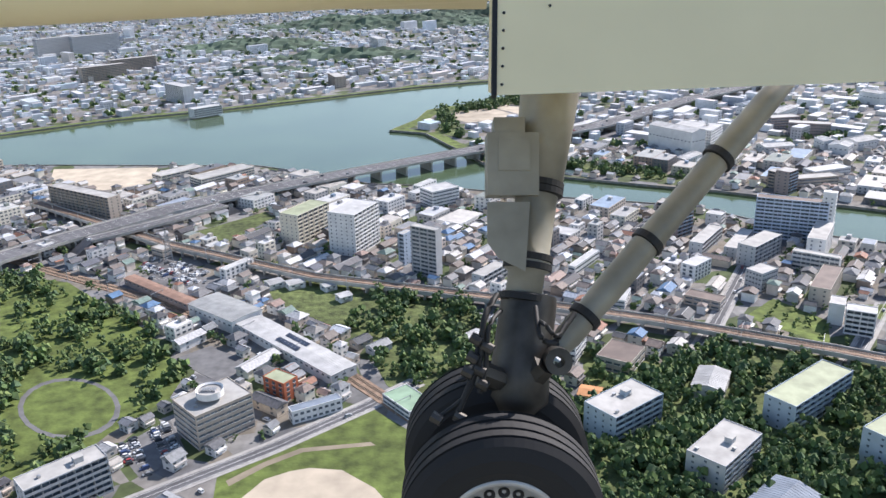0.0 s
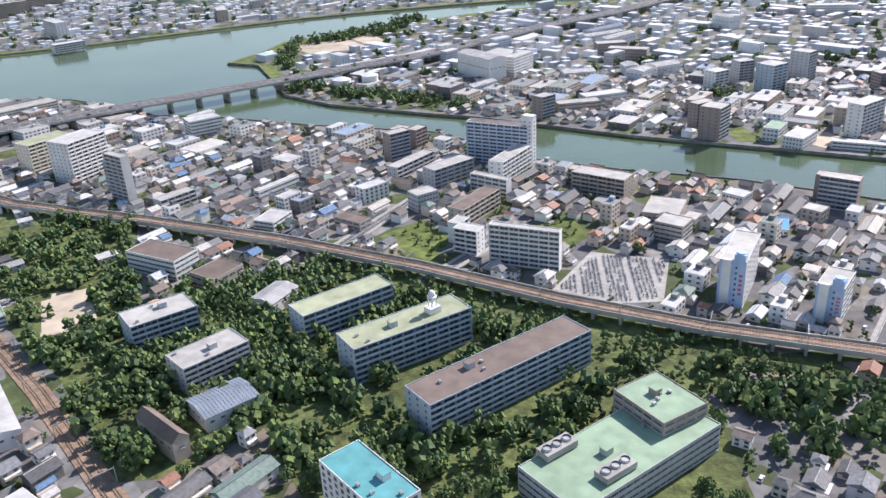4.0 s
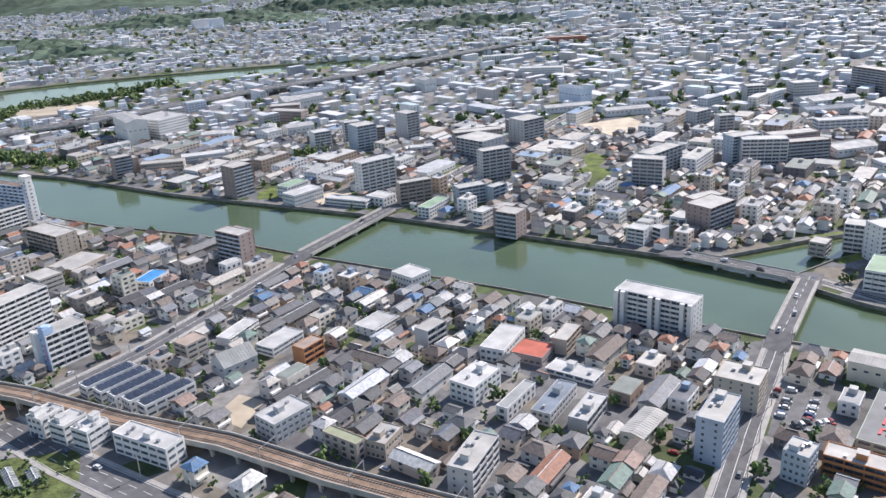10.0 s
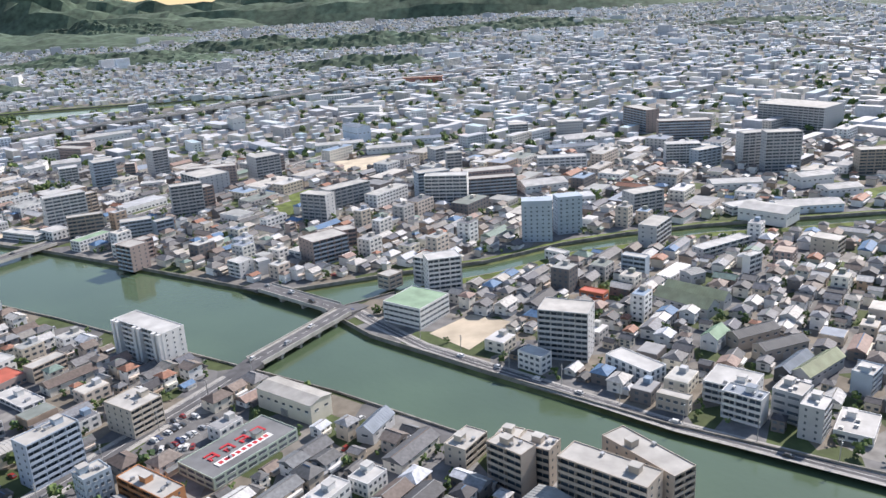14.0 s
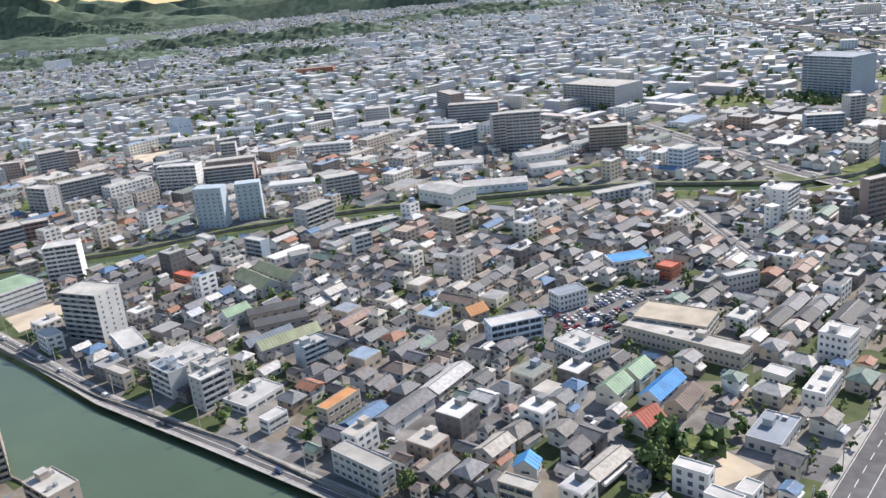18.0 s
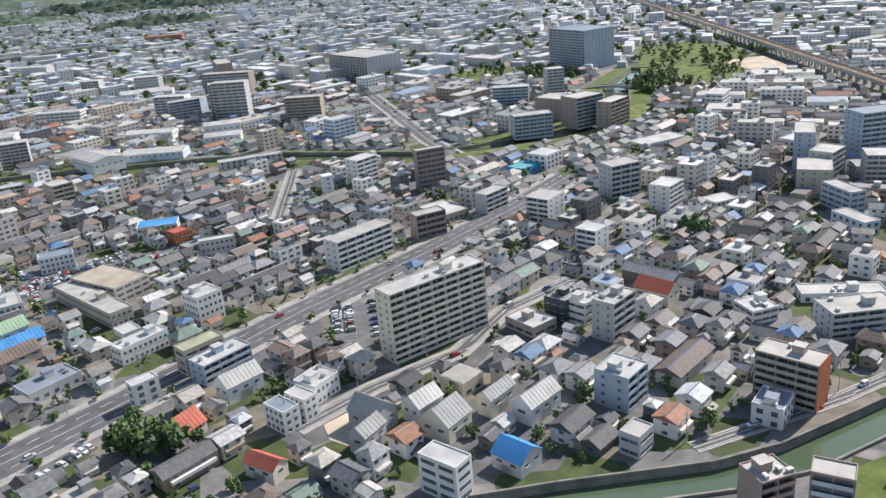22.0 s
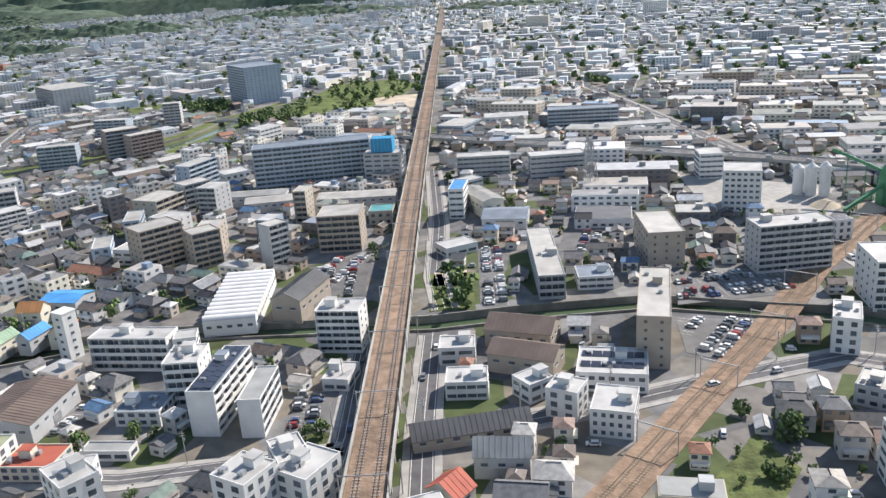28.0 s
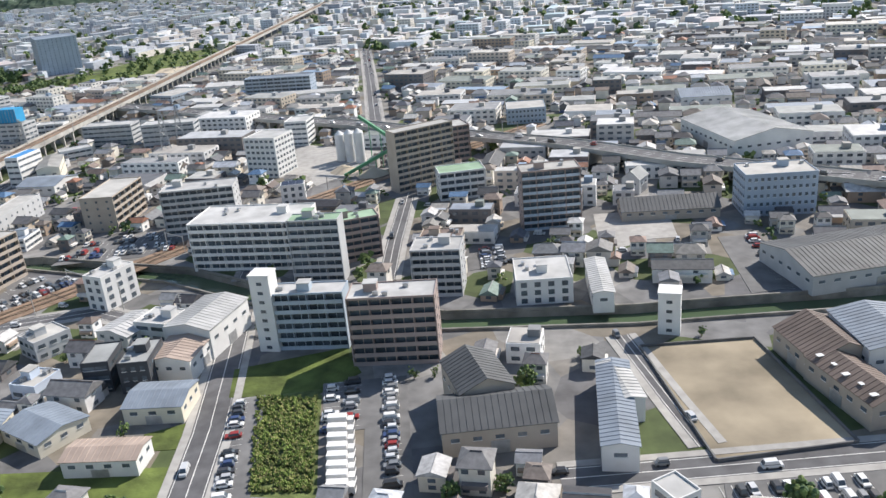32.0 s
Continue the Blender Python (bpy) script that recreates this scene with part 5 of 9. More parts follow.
core_tower(912.0, 574.0, 21.4, 12.0, 29.87, 0.1, "blueg", "blue-grey block wrapped in scaffold sheeting")
apartments(917.7, 382.1, 24.9, 17.1, 26.40, -17.1, "gray", "concrete")
office(923.1, 526.8, 15.8, 6.3, 7.05, -39.1, "white", "white")
core_tower(935.3, 591.1, 18.6, 12.0, 27.78, 13.2, "blueg", "blue-grey block wrapped in scaffold sheeting")
apartments(936.4, 260.1, 10.8, 34.0, 20.29, 37.5, "tan", "concrete")
office(939.0, 450.9, 15.0, 7.3, 7.24, -32.0, "red", "red")
vaulted_shed(944.3, 673.5, 38.2, 16.0, 6.00, 9.9, 6)
office(947.7, 356.6, 26.5, 11.6, 8.36, -49.3, "white", "white")
office(958.9, 323.4, 14.0, 5.5, 7.84, -32.0, "beige", "concrete")
apartments(969.6, 496.1, 16.0, 7.1, 12.98, -32.0, "blueg", "white", RAIL_GLASS)
apartments(981.0, 229.5, 17.6, 11.0, 13.00, -31.8, "tan", "concrete")
apartments(986.1, 315.3, 16.7, 8.8, 13.12, -37.1, "white", "slate")
warehouse(987.8, 435.9, 33.9, 12.0, 6.00, -43.9, "gray", "moss", 0.35, "")
warehouse(991.6, 387.0, 14.5, 8.6, 7.00, 52.7, "white", "green", 0.35, "")
vaulted_shed(991.8, 489.3, 28.2, 10.0, 4.00, 51.9, 5)
apartments(992.8, 557.7, 27.6, 13.3, 16.89, 58.0, "gray", "concrete")
warehouse(996.7, 447.8, 36.5, 10.0, 6.00, -39.6, "gray", "moss", 0.35, "")
apartments(996.8, 631.7, 27.7, 16.0, 20.13, 26.5, "gray", "concrete")
apartments(1009.7, 301.9, 12.2, 9.3, 15.49, 54.6, "gray", "white")
warehouse(1019.3, 354.7, 24.4, 7.2, 6.00, 47.1, "dark", "slate", 0.35, "")
office(1027.4, 304.0, 20.8, 14.7, 4.05, 59.6, "white", "white")
warehouse(1029.4, 352.8, 30.9, 9.0, 6.00, 42.0, "gray", "moss", 0.35, "")
apartments(1033.7, 538.4, 46.0, 10.0, 6.65, 33.9, "white", "white")
apartments(1039.7, 491.4, 12.3, 5.5, 13.35, 38.7, "white", "white")
office(1043.1, 280.9, 9.9, 5.7, 6.32, 55.6, "white", "white")
apartments(1044.6, 338.1, 13.0, 8.8, 11.27, 48.6, "blueg", "white", RAIL_GLASS)
office(1065.5, 509.4, 13.5, 11.7, 9.04, 58.0, "brown", "pink")
office(1067.9, 288.6, 18.8, 6.0, 8.19, 58.0, "tan", "orange")
office(1073.3, 630.0, 28.8, 14.0, 7.17, 19.2, "white", "white")
apartments(1082.6, 793.2, 30.4, 12.0, 18.23, 31.8, "blueg", "concrete", RAIL_GLASS)
apartments(1095.9, 521.1, 14.1, 17.1, 13.32, 49.7, "beige", "concrete")
warehouse(1117.2, 377.3, 10.7, 9.0, 5.00, 40.3, "tan", "orange", 0.35, "")
warehouse(1119.8, 628.9, 49.2, 20.0, 6.00, 4.9, "blue", "white", 0.1, "")
apartments(1128.0, 791.7, 31.8, 14.0, 32.67, 14.0, "gray", "concrete")
apartments(1136.8, 354.8, 25.5, 10.0, 10.64, 22.3, "blue", "white")
apartments(1139.9, 222.2, 12.5, 5.5, 13.48, -28.3, "beige", "concrete")
warehouse(1142.3, 242.9, 6.2, 8.0, 6.00, 74.5, "gray", "blue", 0.35, "")
office(1163.6, 389.7, 17.0, 10.0, 8.91, 30.9, "white", "slate")
office(1164.9, 214.0, 12.3, 8.6, 6.00, -28.4, "white", "teal")
warehouse(1176.5, 294.5, 12.8, 9.5, 6.00, 54.5, "cream", "green", 0.35, "")
warehouse(1185.0, 270.9, 10.7, 10.0, 5.00, 43.2, "cream", "red", 0.35, "")
warehouse(1186.4, 306.4, 13.2, 9.7, 6.00, 54.4, "cream", "green", 0.35, "")
office(1194.6, 233.0, 11.8, 5.5, 10.00, -32.3, "white", "white")
warehouse(1194.9, 295.6, 21.7, 9.0, 4.00, 54.3, "white", "blue", 0.35, "")
office(1198.9, 439.2, 22.6, 14.0, 7.00, 16.9, "white", "blue")
office(1200.6, 217.6, 10.7, 5.5, 10.00, -38.0, "white", "white")
warehouse(1201.4, 285.7, 16.5, 9.0, 4.00, 56.6, "tan", "brown", 0.35, "")
office(1208.7, 221.5, 7.8, 5.5, 10.00, 52.0, "white", "white")
office(1210.1, 353.8, 32.9, 19.6, 9.00, -27.9, "beige", "tan")
office(1210.3, 334.0, 55.7, 10.5, 7.54, -38.0, "beige", "concrete")
office(1212.5, 579.5, 46.3, 10.0, 8.46, 24.7, "gray", "concrete")
apartments(1217.4, 740.1, 33.2, 14.0, 23.05, -0.3, "tan", "concrete")
office(1217.8, 421.8, 9.7, 9.2, 7.72, 52.0, "red", "red")
office(1227.3, 262.6, 20.4, 12.2, 4.83, 55.8, "gray", "slate")
office(1240.6, 303.5, 8.0, 9.6, 5.00, 48.9, "white", "white")
office(1248.6, 397.5, 18.2, 5.7, 10.41, 21.8, "gray", "white")
office(1252.4, 289.4, 21.3, 8.1, 7.66, 54.9, "white", "white")
office(1256.3, 677.2, 23.6, 10.0, 11.36, 53.0, "white", "white")
office(1268.5, 320.0, 12.3, 12.1, 13.54, 52.0, "white", "white")
office(1269.8, 252.0, 9.8, 5.5, 9.15, 47.9, "white", "white")
office(1282.3, 276.8, 17.1, 7.6, 11.21, 50.5, "tan", "moss")
core_tower(1289.2, 489.5, 6.3, 6.0, 15.08, 26.9, "white", "slim white stair tower")
apartments(1292.0, 271.4, 21.1, 10.2, 9.16, 53.5, "slate", "white", RAIL_GLASS)
apartments(1306.0, 522.3, 18.4, 11.7, 18.05, 52.0, "white", "white")
office(1325.9, 232.2, 10.6, 6.5, 9.00, -38.0, "white", "slate")
apartments(1327.2, 382.1, 35.0, 11.0, 16.01, 49.4, "white", "concrete")
warehouse(1327.3, 206.1, 11.8, 6.5, 5.00, -27.3, "cream", "red", 0.35, "")
office(1330.8, 239.0, 9.7, 5.8, 9.00, -34.0, "white", "white")
office(1333.1, 252.1, 12.1, 10.4, 7.82, 59.6, "white", "white")
apartments(1352.8, 502.6, 18.9, 6.5, 25.95, 26.4, "brown", "concrete")
apartments(1358.9, 412.8, 17.3, 8.8, 14.10, 32.5, "brown", "concrete")
office(1364.3, 444.1, 24.9, 17.9, 5.00, -50.3, "tan", "white")
apartments(1372.4, 289.8, 44.9, 10.0, 29.11, 41.2, "cream", "white")
office(1382.7, 196.1, 13.5, 7.4, 13.00, -34.1, "white", "white")
apartments(1391.9, 451.4, 19.1, 8.8, 12.12, 52.0, "gray", "concrete")
warehouse(1402.7, 208.1, 10.9, 10.2, 5.00, -38.0, "gray", "blue", 0.35, "")
apartments(1405.3, 751.4, 32.2, 14.0, 17.57, -3.4, "blueg", "concrete", RAIL_GLASS)
office(1409.4, 298.0, 16.1, 12.5, 5.00, -47.1, "tan", "white")
office(1411.4, 525.1, 13.8, 17.7, 5.00, -37.9, "cyan", "teal")
apartments(1419.9, 623.3, 29.6, 14.0, 18.42, 13.2, "blueg", "concrete", RAIL_GLASS)
apartments(1421.5, 429.4, 13.9, 17.3, 14.71, -34.7, "white", "concrete")
office(1426.0, 537.1, 15.5, 18.2, 9.92, -38.0, "white", "white")
apartments(1437.5, 242.2, 12.9, 12.6, 13.46, 53.0, "blueg", "white", RAIL_GLASS)
office(1438.3, 213.9, 8.4, 6.7, 7.98, 52.0, "gray", "concrete")
apartments(1441.1, 290.7, 15.6, 9.7, 16.74, 52.0, "gray", "concrete")
apartments(1441.7, 381.2, 11.5, 12.3, 12.18, -37.5, "white", "white")
apartments(1443.0, 685.5, 23.1, 28.9, 18.20, 52.0, "brown", "concrete")
warehouse(1462.0, 319.4, 15.5, 10.0, 6.00, -38.0, "cream", "red", 0.35, "")
apartments(1466.0, 467.7, 19.9, 14.0, 19.65, 27.0, "gray", "concrete")
apartments(1466.5, 183.0, 10.4, 9.0, 15.50, 22.3, "brown", "concrete")
office(1482.0, 229.1, 11.7, 9.5, 7.37, 57.7, "white", "slate")
apartments(1483.4, 641.6, 27.7, 12.7, 21.80, 52.0, "brown", "concrete")
apartments(1487.6, 440.1, 17.0, 12.0, 14.54, 53.4, "white", "white")
ob = apartments(1490.6, 240.1, 19.9, 10.2, 17.35, -38.0, "tan", "concrete")
red_end(ob, 19.9, 10.2, 17.3)
office(1496.5, 299.8, 11.7, 12.0, 6.00, 21.9, "white", "white")
office(1506.4, 578.2, 37.8, 18.0, 4.01, 31.3, "white", "white")
office(1514.4, 432.3, 15.3, 12.0, 6.00, 27.1, "white", "white")
apartments(1524.8, 174.4, 18.0, 11.0, 13.00, 9.1, "white", "slate")
apartments(1528.6, 285.8, 26.2, 14.0, 11.43, 9.3, "gray", "concrete")
office(1533.7, 314.5, 32.6, 10.0, 4.00, -2.5, "white", "white")
apartments(1560.5, 190.1, 12.4, 16.0, 17.00, -8.5, "white", "white")
apartments(1571.7, 458.9, 24.9, 18.2, 14.14, 71.8, "beige", "concrete")
office(1572.4, 683.5, 26.1, 14.0, 13.67, 62.6, "white", "white")
apartments(1580.3, 503.1, 28.5, 11.3, 24.40, 72.1, "slate", "concrete", RAIL_GLASS)
office(1589.7, 381.8, 18.4, 10.9, 8.16, 78.3, "white", "white")
office(1589.9, 542.7, 18.9, 16.0, 8.00, 40.2, "white", "white")
apartments(1600.9, 405.7, 16.6, 14.3, 16.65, -22.5, "white", "white")
apartments(1605.3, 461.2, 12.4, 17.1, 18.56, -12.3, "gray", "white")
warehouse(1625.4, 220.4, 27.5, 21.4, 7.00, 88.3, "gray", "brown", 0.1, "")
office(1626.2, 194.3, 18.9, 10.0, 8.37, 1.1, "white", "moss")
apartments(1628.6, 389.2, 12.0, 18.0, 15.30, 6.4, "tan", "concrete")
warehouse(1637.4, 467.3, 29.1, 16.0, 6.00, 11.3, "gray", "concrete", 0.1, "")
office(1644.8, 192.9, 15.9, 12.0, 5.18, -1.3, "cream", "red")
apartments(1645.5, 259.6, 30.0, 10.0, 13.48, -3.5, "white", "white")
apartments(1650.9, 526.0, 76.1, 18.0, 28.82, 13.5, "slate", "slate", RAIL_GLASS)
apartments(1659.4, 391.3, 8.5, 12.8, 17.10, -14.8, "blueg", "white", RAIL_GLASS)
office(1662.4, 182.7, 10.0, 10.0, 8.00, 12.0, "white", "white")
office(1663.2, 199.7, 15.3, 5.5, 3.50, -1.5, "white", "gray")
apartments(1664.9, 440.2, 7.2, 14.8, 19.08, -3.1, "beige", "concrete")
office(1664.9, 222.6, 15.0, 13.0, 5.50, -2.1, "white", "slate")
office(1665.0, 259.7, 8.2, 8.0, 12.00, 14.8, "white", "white")
apartments(1675.5, 234.4, 11.8, 14.0, 16.68, 4.6, "white", "white")
ob = apartments(1689.9, 225.3, 31.6, 9.0, 15.81, 86.9, "white", "slate")
solar_roof(ob, 31.6, 9.0, 15.3)
warehouse(1690.2, 469.1, 46.2, 16.0, 6.00, 2.2, "gray", "concrete", 0.1, "")
apartments(1696.7, 390.3, 21.2, 22.0, 19.43, 2.7, "tan", "concrete")
apartments(1697.7, 563.2, 20.8, 12.0, 11.17, 8.5, "white", "white")
apartments(1704.0, 219.2, 22.0, 7.1, 13.45, 90.9, "white", "gray")
office(1710.5, 431.7, 13.2, 14.0, 7.68, 1.6, "beige", "teal")
apartments(1720.0, 270.7, 16.4, 12.0, 17.14, -4.2, "white", "white")
office(1724.4, 242.5, 9.1, 13.0, 4.56, -7.5, "white", "white")
office(1753.1, 438.3, 8.2, 21.1, 17.24, -4.5, "white", "blue")
office(1753.9, 491.0, 19.1, 10.0, 7.00, 39.3, "white", "white")
office(1755.3, 373.7, 17.0, 12.0, 4.88, 31.8, "white", "white")
office(1761.0, 163.7, 10.5, 12.0, 7.00, 22.6, "white", "white")
office(1762.8, 257.3, 12.5, 10.0, 6.95, 1.6, "white", "white")
office(1764.4, 522.8, 34.2, 14.0, 15.20, 1.0, "gray", "white")
warehouse(1766.0, 175.2, 7.8, 10.0, 5.00, 55.7, "cream", "red", 0.35, "")
office(1767.3, 233.7, 13.5, 11.0, 6.48, 1.1, "white", "white")
warehouse(1769.5, 206.6, 34.8, 9.0, 4.00, 14.3, "tan", "dark", 0.35, "")
warehouse(1779.1, 415.2, 23.2, 22.0, 6.00, -5.2, "white", "slate", 0.1, "")
office(1788.1, 230.6, 9.3, 9.0, 7.00, 37.6, "white", "white")
apartments(1796.4, 341.4, 10.8, 64.7, 10.94, 3.2, "gray", "concrete")
office(1810.5, 512.9, 34.3, 14.0, 15.99, 6.0, "gray", "white")
office(1811.5, 212.0, 12.5, 15.3, 8.91, -13.4, "white", "white")
office(1816.3, 325.0, 14.7, 14.0, 5.95, 2.5, "white", "slate")
apartments(1831.9, 269.0, 46.1, 11.0, 19.32, 80.2, "tan", "concrete")
apartments(1848.0, 356.1, 32.9, 15.7, 17.12, 92.3, "tan", "concrete")
office(1893.8, 260.3, 15.5, 8.9, 13.15, 70.0, "white", "white")
apartments(1898.9, 338.2, 31.9, 14.0, 21.05, 9.7, "gray", "white")
office(1901.4, 497.3, 14.0, 17.1, 15.67, -1.4, "white", "white")
office(1903.2, 429.2, 18.8, 20.0, 21.82, -13.9, "white", "white")
apartments(1936.6, 296.7, 44.7, 22.6, 19.86, -3.0, "white", "white")
apartments(1975.2, 294.7, 21.5, 10.0, 17.72, 22.5, "brown", "green")
apartments(1995.9, 426.5, 31.0, 16.0, 21.92, 22.6, "brown", "concrete")
office(2010.8, 289.5, 15.8, 14.0, 10.00, -2.8, "tan", "brown")
apartments(2011.9, 370.6, 21.6, 14.0, 13.80, 14.4, "white", "green")
apartments(2012.8, 260.9, 16.9, 13.0, 17.55, -1.5, "gray", "white")
apartments(-368.2, 696.0, 87.2, 12.8, 20.31, -29.5, "tan", "concrete")
office(-326.5, 817.2, 49.7, 18.7, 6.07, 51.2, "cream", "concrete")
office(-273.2, 798.4, 62.9, 21.3, 8.71, 51.0, "cream", "concrete")
apartments(-180.5, 281.3, 34.2, 12.3, 18.60, 46.7, "gray", "concrete")
apartments(99.1, 308.4, 33.3, 17.8, 14.77, 48.1, "gray", "concrete")
office(138.8, 531.0, 21.4, 10.7, 11.61, 46.0, "white", "white")
office(177.0, 512.9, 17.0, 12.7, 12.77, 38.1, "gray", "concrete")
apartments(-483.3, 1261.2, 61.7, 18.0, 27.62, -43.7, "white", "white")
apartments(-259.5, 1390.9, 51.9, 18.0, 18.60, -65.7, "tan", "concrete")
apartments(-719.7, 1512.3, 83.3, 18.0, 27.48, 47.4, "tan", "concrete")
apartments(-706.7, 1617.0, 90.0, 18.0, 27.52, 45.3, "tan", "concrete")
apartments(-258.2, 1923.0, 72.4, 18.0, 24.61, -66.5, "white", "white")
office(-992.2, 1891.2, 110.0, 18.0, 45.29, 53.4, "gray", "concrete")
office(-922.1, 1924.0, 110.0, 18.0, 45.32, 46.6, "gray", "concrete")
apartments(-406.0, 1147.8, 43.4, 18.0, 12.70, 44.8, "white", "white")
warehouse(114.9, 279.3, 24.8, 18.8, 7.11, 44.9, "white", "slate", 0.10, "", False)
warehouse(97.9, 255.7, 28.2, 7.3, 9.98, -37.9, "tan", "brown", 0.42, "", False)
warehouse(11.0, 261.5, 42.7, 31.2, 7.62, -48.2, "white", "white", 0.10, "", False)
warehouse(110.8, 376.8, 22.0, 15.6, 6.77, 66.4, "white", "white", 0.10, "", False)
office(-46.6, 706.1, 28.7, 20.3, 15.79, 38.4, "white", "white")
apartments(145.8, 616.1, 19.1, 10.8, 24.68, 40.9, "brown", "concrete", RAIL_GLASS)
apartments(190.8, 563.2, 38.2, 13.6, 15.83, 45.3, "gray", "concrete")
apartments(298.6, 534.5, 39.2, 16.0, 15.72, -30.5, "tan", "concrete")
apartments(211.8, 443.0, 15.8, 10.4, 15.83, -25.1, "white", "white")
apartments(443.8, 502.5, 23.5, 11.8, 21.66, -30.9, "brown", "concrete", RAIL_GLASS)
apartments(264.3, 729.2, 16.4, 13.1, 21.55, 43.6, "brown", "concrete", RAIL_GLASS)
office(279.2, 243.4, 74.6, 30.6, 12.82, 41.1, "gray", "green")
office(296.0, 266.1, 27.2, 23.0, 18.60, -54.1, "brown", "green")
office(190.3, 214.4, 36.7, 16.9, 21.59, -45.6, "white", "teal")
apartments(552.3, 620.8, 27.1, 9.0, 18.78, 27.2, "tan", "concrete")
apartments(614.8, 680.2, 26.7, 11.5, 27.45, 28.3, "gray", "concrete")
warehouse(201.4, 895.2, 58.8, 22.6, 25.34, -51.6, "white", "white", 0.10, "", False)
apartments(398.9, 656.9, 19.0, 17.8, 27.59, 53.8, "brown", "concrete", RAIL_GLASS)
apartments(516.0, 658.5, 33.1, 13.2, 27.62, 41.0, "white", "white")
warehouse(489.3, 350.8, 18.4, 13.0, 6.88, 49.1, "gray", "gray", 0.4, "two-storey house with a pitched roof", False, "house")
office(609.1, 325.9, 21.2, 13.5, 9.79, 57.3, "white", "white")
office(422.1, 478.9, 12.5, 11.9, 9.93, -41.0, "tan", "concrete")
warehouse(515.9, 1142.0, 32.3, 18.0, 16.00, -58.7, "white", "white", 0.10, "", False)
apartments(753.7, 680.6, 43.3, 15.0, 21.69, 46.3, "gray", "concrete")
warehouse(362.0, 1047.8, 57.0, 18.0, 13.08, 46.9, "white", "white", 0.10, "", False)
office(730.6, 262.4, 10.9, 9.4, 12.84, 52.4, "blueg", "concrete")
office(771.8, 236.3, 13.7, 9.9, 12.88, 61.3, "gray", "concrete")
apartments(763.1, 542.2, 28.6, 19.9, 18.67, 42.1, "brown", "concrete", RAIL_GLASS)
apartments(627.3, 537.5, 16.7, 14.7, 18.60, -30.1, "brown", "concrete", RAIL_GLASS)
apartments(601.4, 765.2, 36.4, 32.1, 18.64, -42.7, "gray", "concrete")
apartments(482.5, 802.3, 21.9, 20.4, 27.55, 37.8, "blueg", "concrete", RAIL_GLASS)
apartments(646.2, 814.3, 26.9, 23.1, 24.68, 40.5, "gray", "concrete")
office(459.3, 632.8, 29.9, 15.9, 9.79, 52.3, "white", "white")
apartments(1055.5, 1001.2, 46.7, 18.0, 27.48, -64.1, "brown", "concrete", RAIL_GLASS)
apartments(888.5, 268.5, 16.1, 9.0, 18.64, -38.7, "tan", "concrete")
apartments(921.7, 249.7, 34.0, 12.0, 21.62, -35.1, "tan", "concrete")
warehouse(710.2, 1005.4, 37.7, 18.0, 19.10, -50.3, "blue", "slate", 0.10, "", False)
warehouse(1001.1, 478.4, 10.9, 10.2, 6.84, 29.9, "gray", "gray", 0.10, "", False)
apartments(986.5, 334.2, 20.5, 19.1, 10.04, -32.7, "white", "white")
office(1005.4, 316.2, 12.6, 12.2, 14.16, 51.2, "gray", "concrete")
apartments(898.6, 273.3, 14.0, 9.6, 16.77, -29.9, "tan", "concrete")
warehouse(893.8, 237.4, 31.4, 13.3, 9.80, 52.6, "gray", "gray", 0.10, "", False)
warehouse(921.1, 223.4, 25.4, 24.9, 6.74, 45.8, "white", "white", 0.10, "", False)
office(1166.4, 333.9, 19.1, 15.8, 6.98, -51.2, "white", "white")
office(1085.9, 244.4, 24.3, 7.4, 9.79, -36.7, "gray", "concrete")
warehouse(1084.2, 604.2, 36.2, 25.2, 9.84, -39.8, "white", "white", 0.10, "", False)
warehouse(1304.0, 255.0, 14.7, 9.0, 6.81, 50.5, "white", "white", 0.4, "two-storey house with a pitched roof", False, "house")
ob = office(1223.8, 199.6, 20.4, 15.7, 9.79, -32.2, "white", "white")
solar_roof(ob, 20.4, 15.7, 9.4)
warehouse(1292.2, 228.1, 13.3, 10.3, 4.07, 61.0, "cream", "red", 0.4, "two-storey house with a pitched roof", False, "house")
office(1423.4, 308.8, 13.5, 10.2, 9.79, 53.1, "dark", "gray")
office(1431.3, 304.5, 11.9, 9.0, 9.82, 49.4, "white", "white")
apartments(1234.5, 982.0, 79.5, 48.0, 27.62, -46.2, "gray", "concrete")
office(1512.9, 201.8, 7.1, 6.2, 9.75, 47.2, "gray", "concrete")
apartments(1475.9, 166.2, 9.5, 6.6, 27.55, -23.8, "brown", "concrete", RAIL_GLASS)
office(1542.1, 191.6, 17.5, 6.9, 12.88, 65.9, "white", "white")
apartments(1607.3, 371.3, 22.2, 15.7, 21.66, 48.8, "tan", "concrete")
apartments(1460.5, 650.6, 27.1, 19.0, 24.64, 36.9, "brown", "concrete", RAIL_GLASS)
warehouse(1765.4, 443.3, 32.9, 12.2, 9.80, -64.9, "cream", "concrete", 0.10, "", False)
office(1722.9, 182.9, 12.8, 8.8, 12.70, -60.6, "white", "white")
apartments(1631.8, 369.1, 14.0, 12.3, 18.74, 41.6, "tan", "concrete")
office(1669.7, 169.3, 13.5, 9.9, 15.65, -40.0, "white", "white")
office(1715.3, 169.2, 11.8, 11.2, 15.69, 64.2, "white", "white")
office(1729.3, 176.4, 13.9, 11.2, 12.77, 63.0, "white", "white")
apartments(1668.9, 365.6, 11.0, 9.0, 21.66, 52.0, "gray", "concrete")
ob = office(1931.0, 371.0, 11.4, 6.6, 9.89, 12.8, "white", "white")
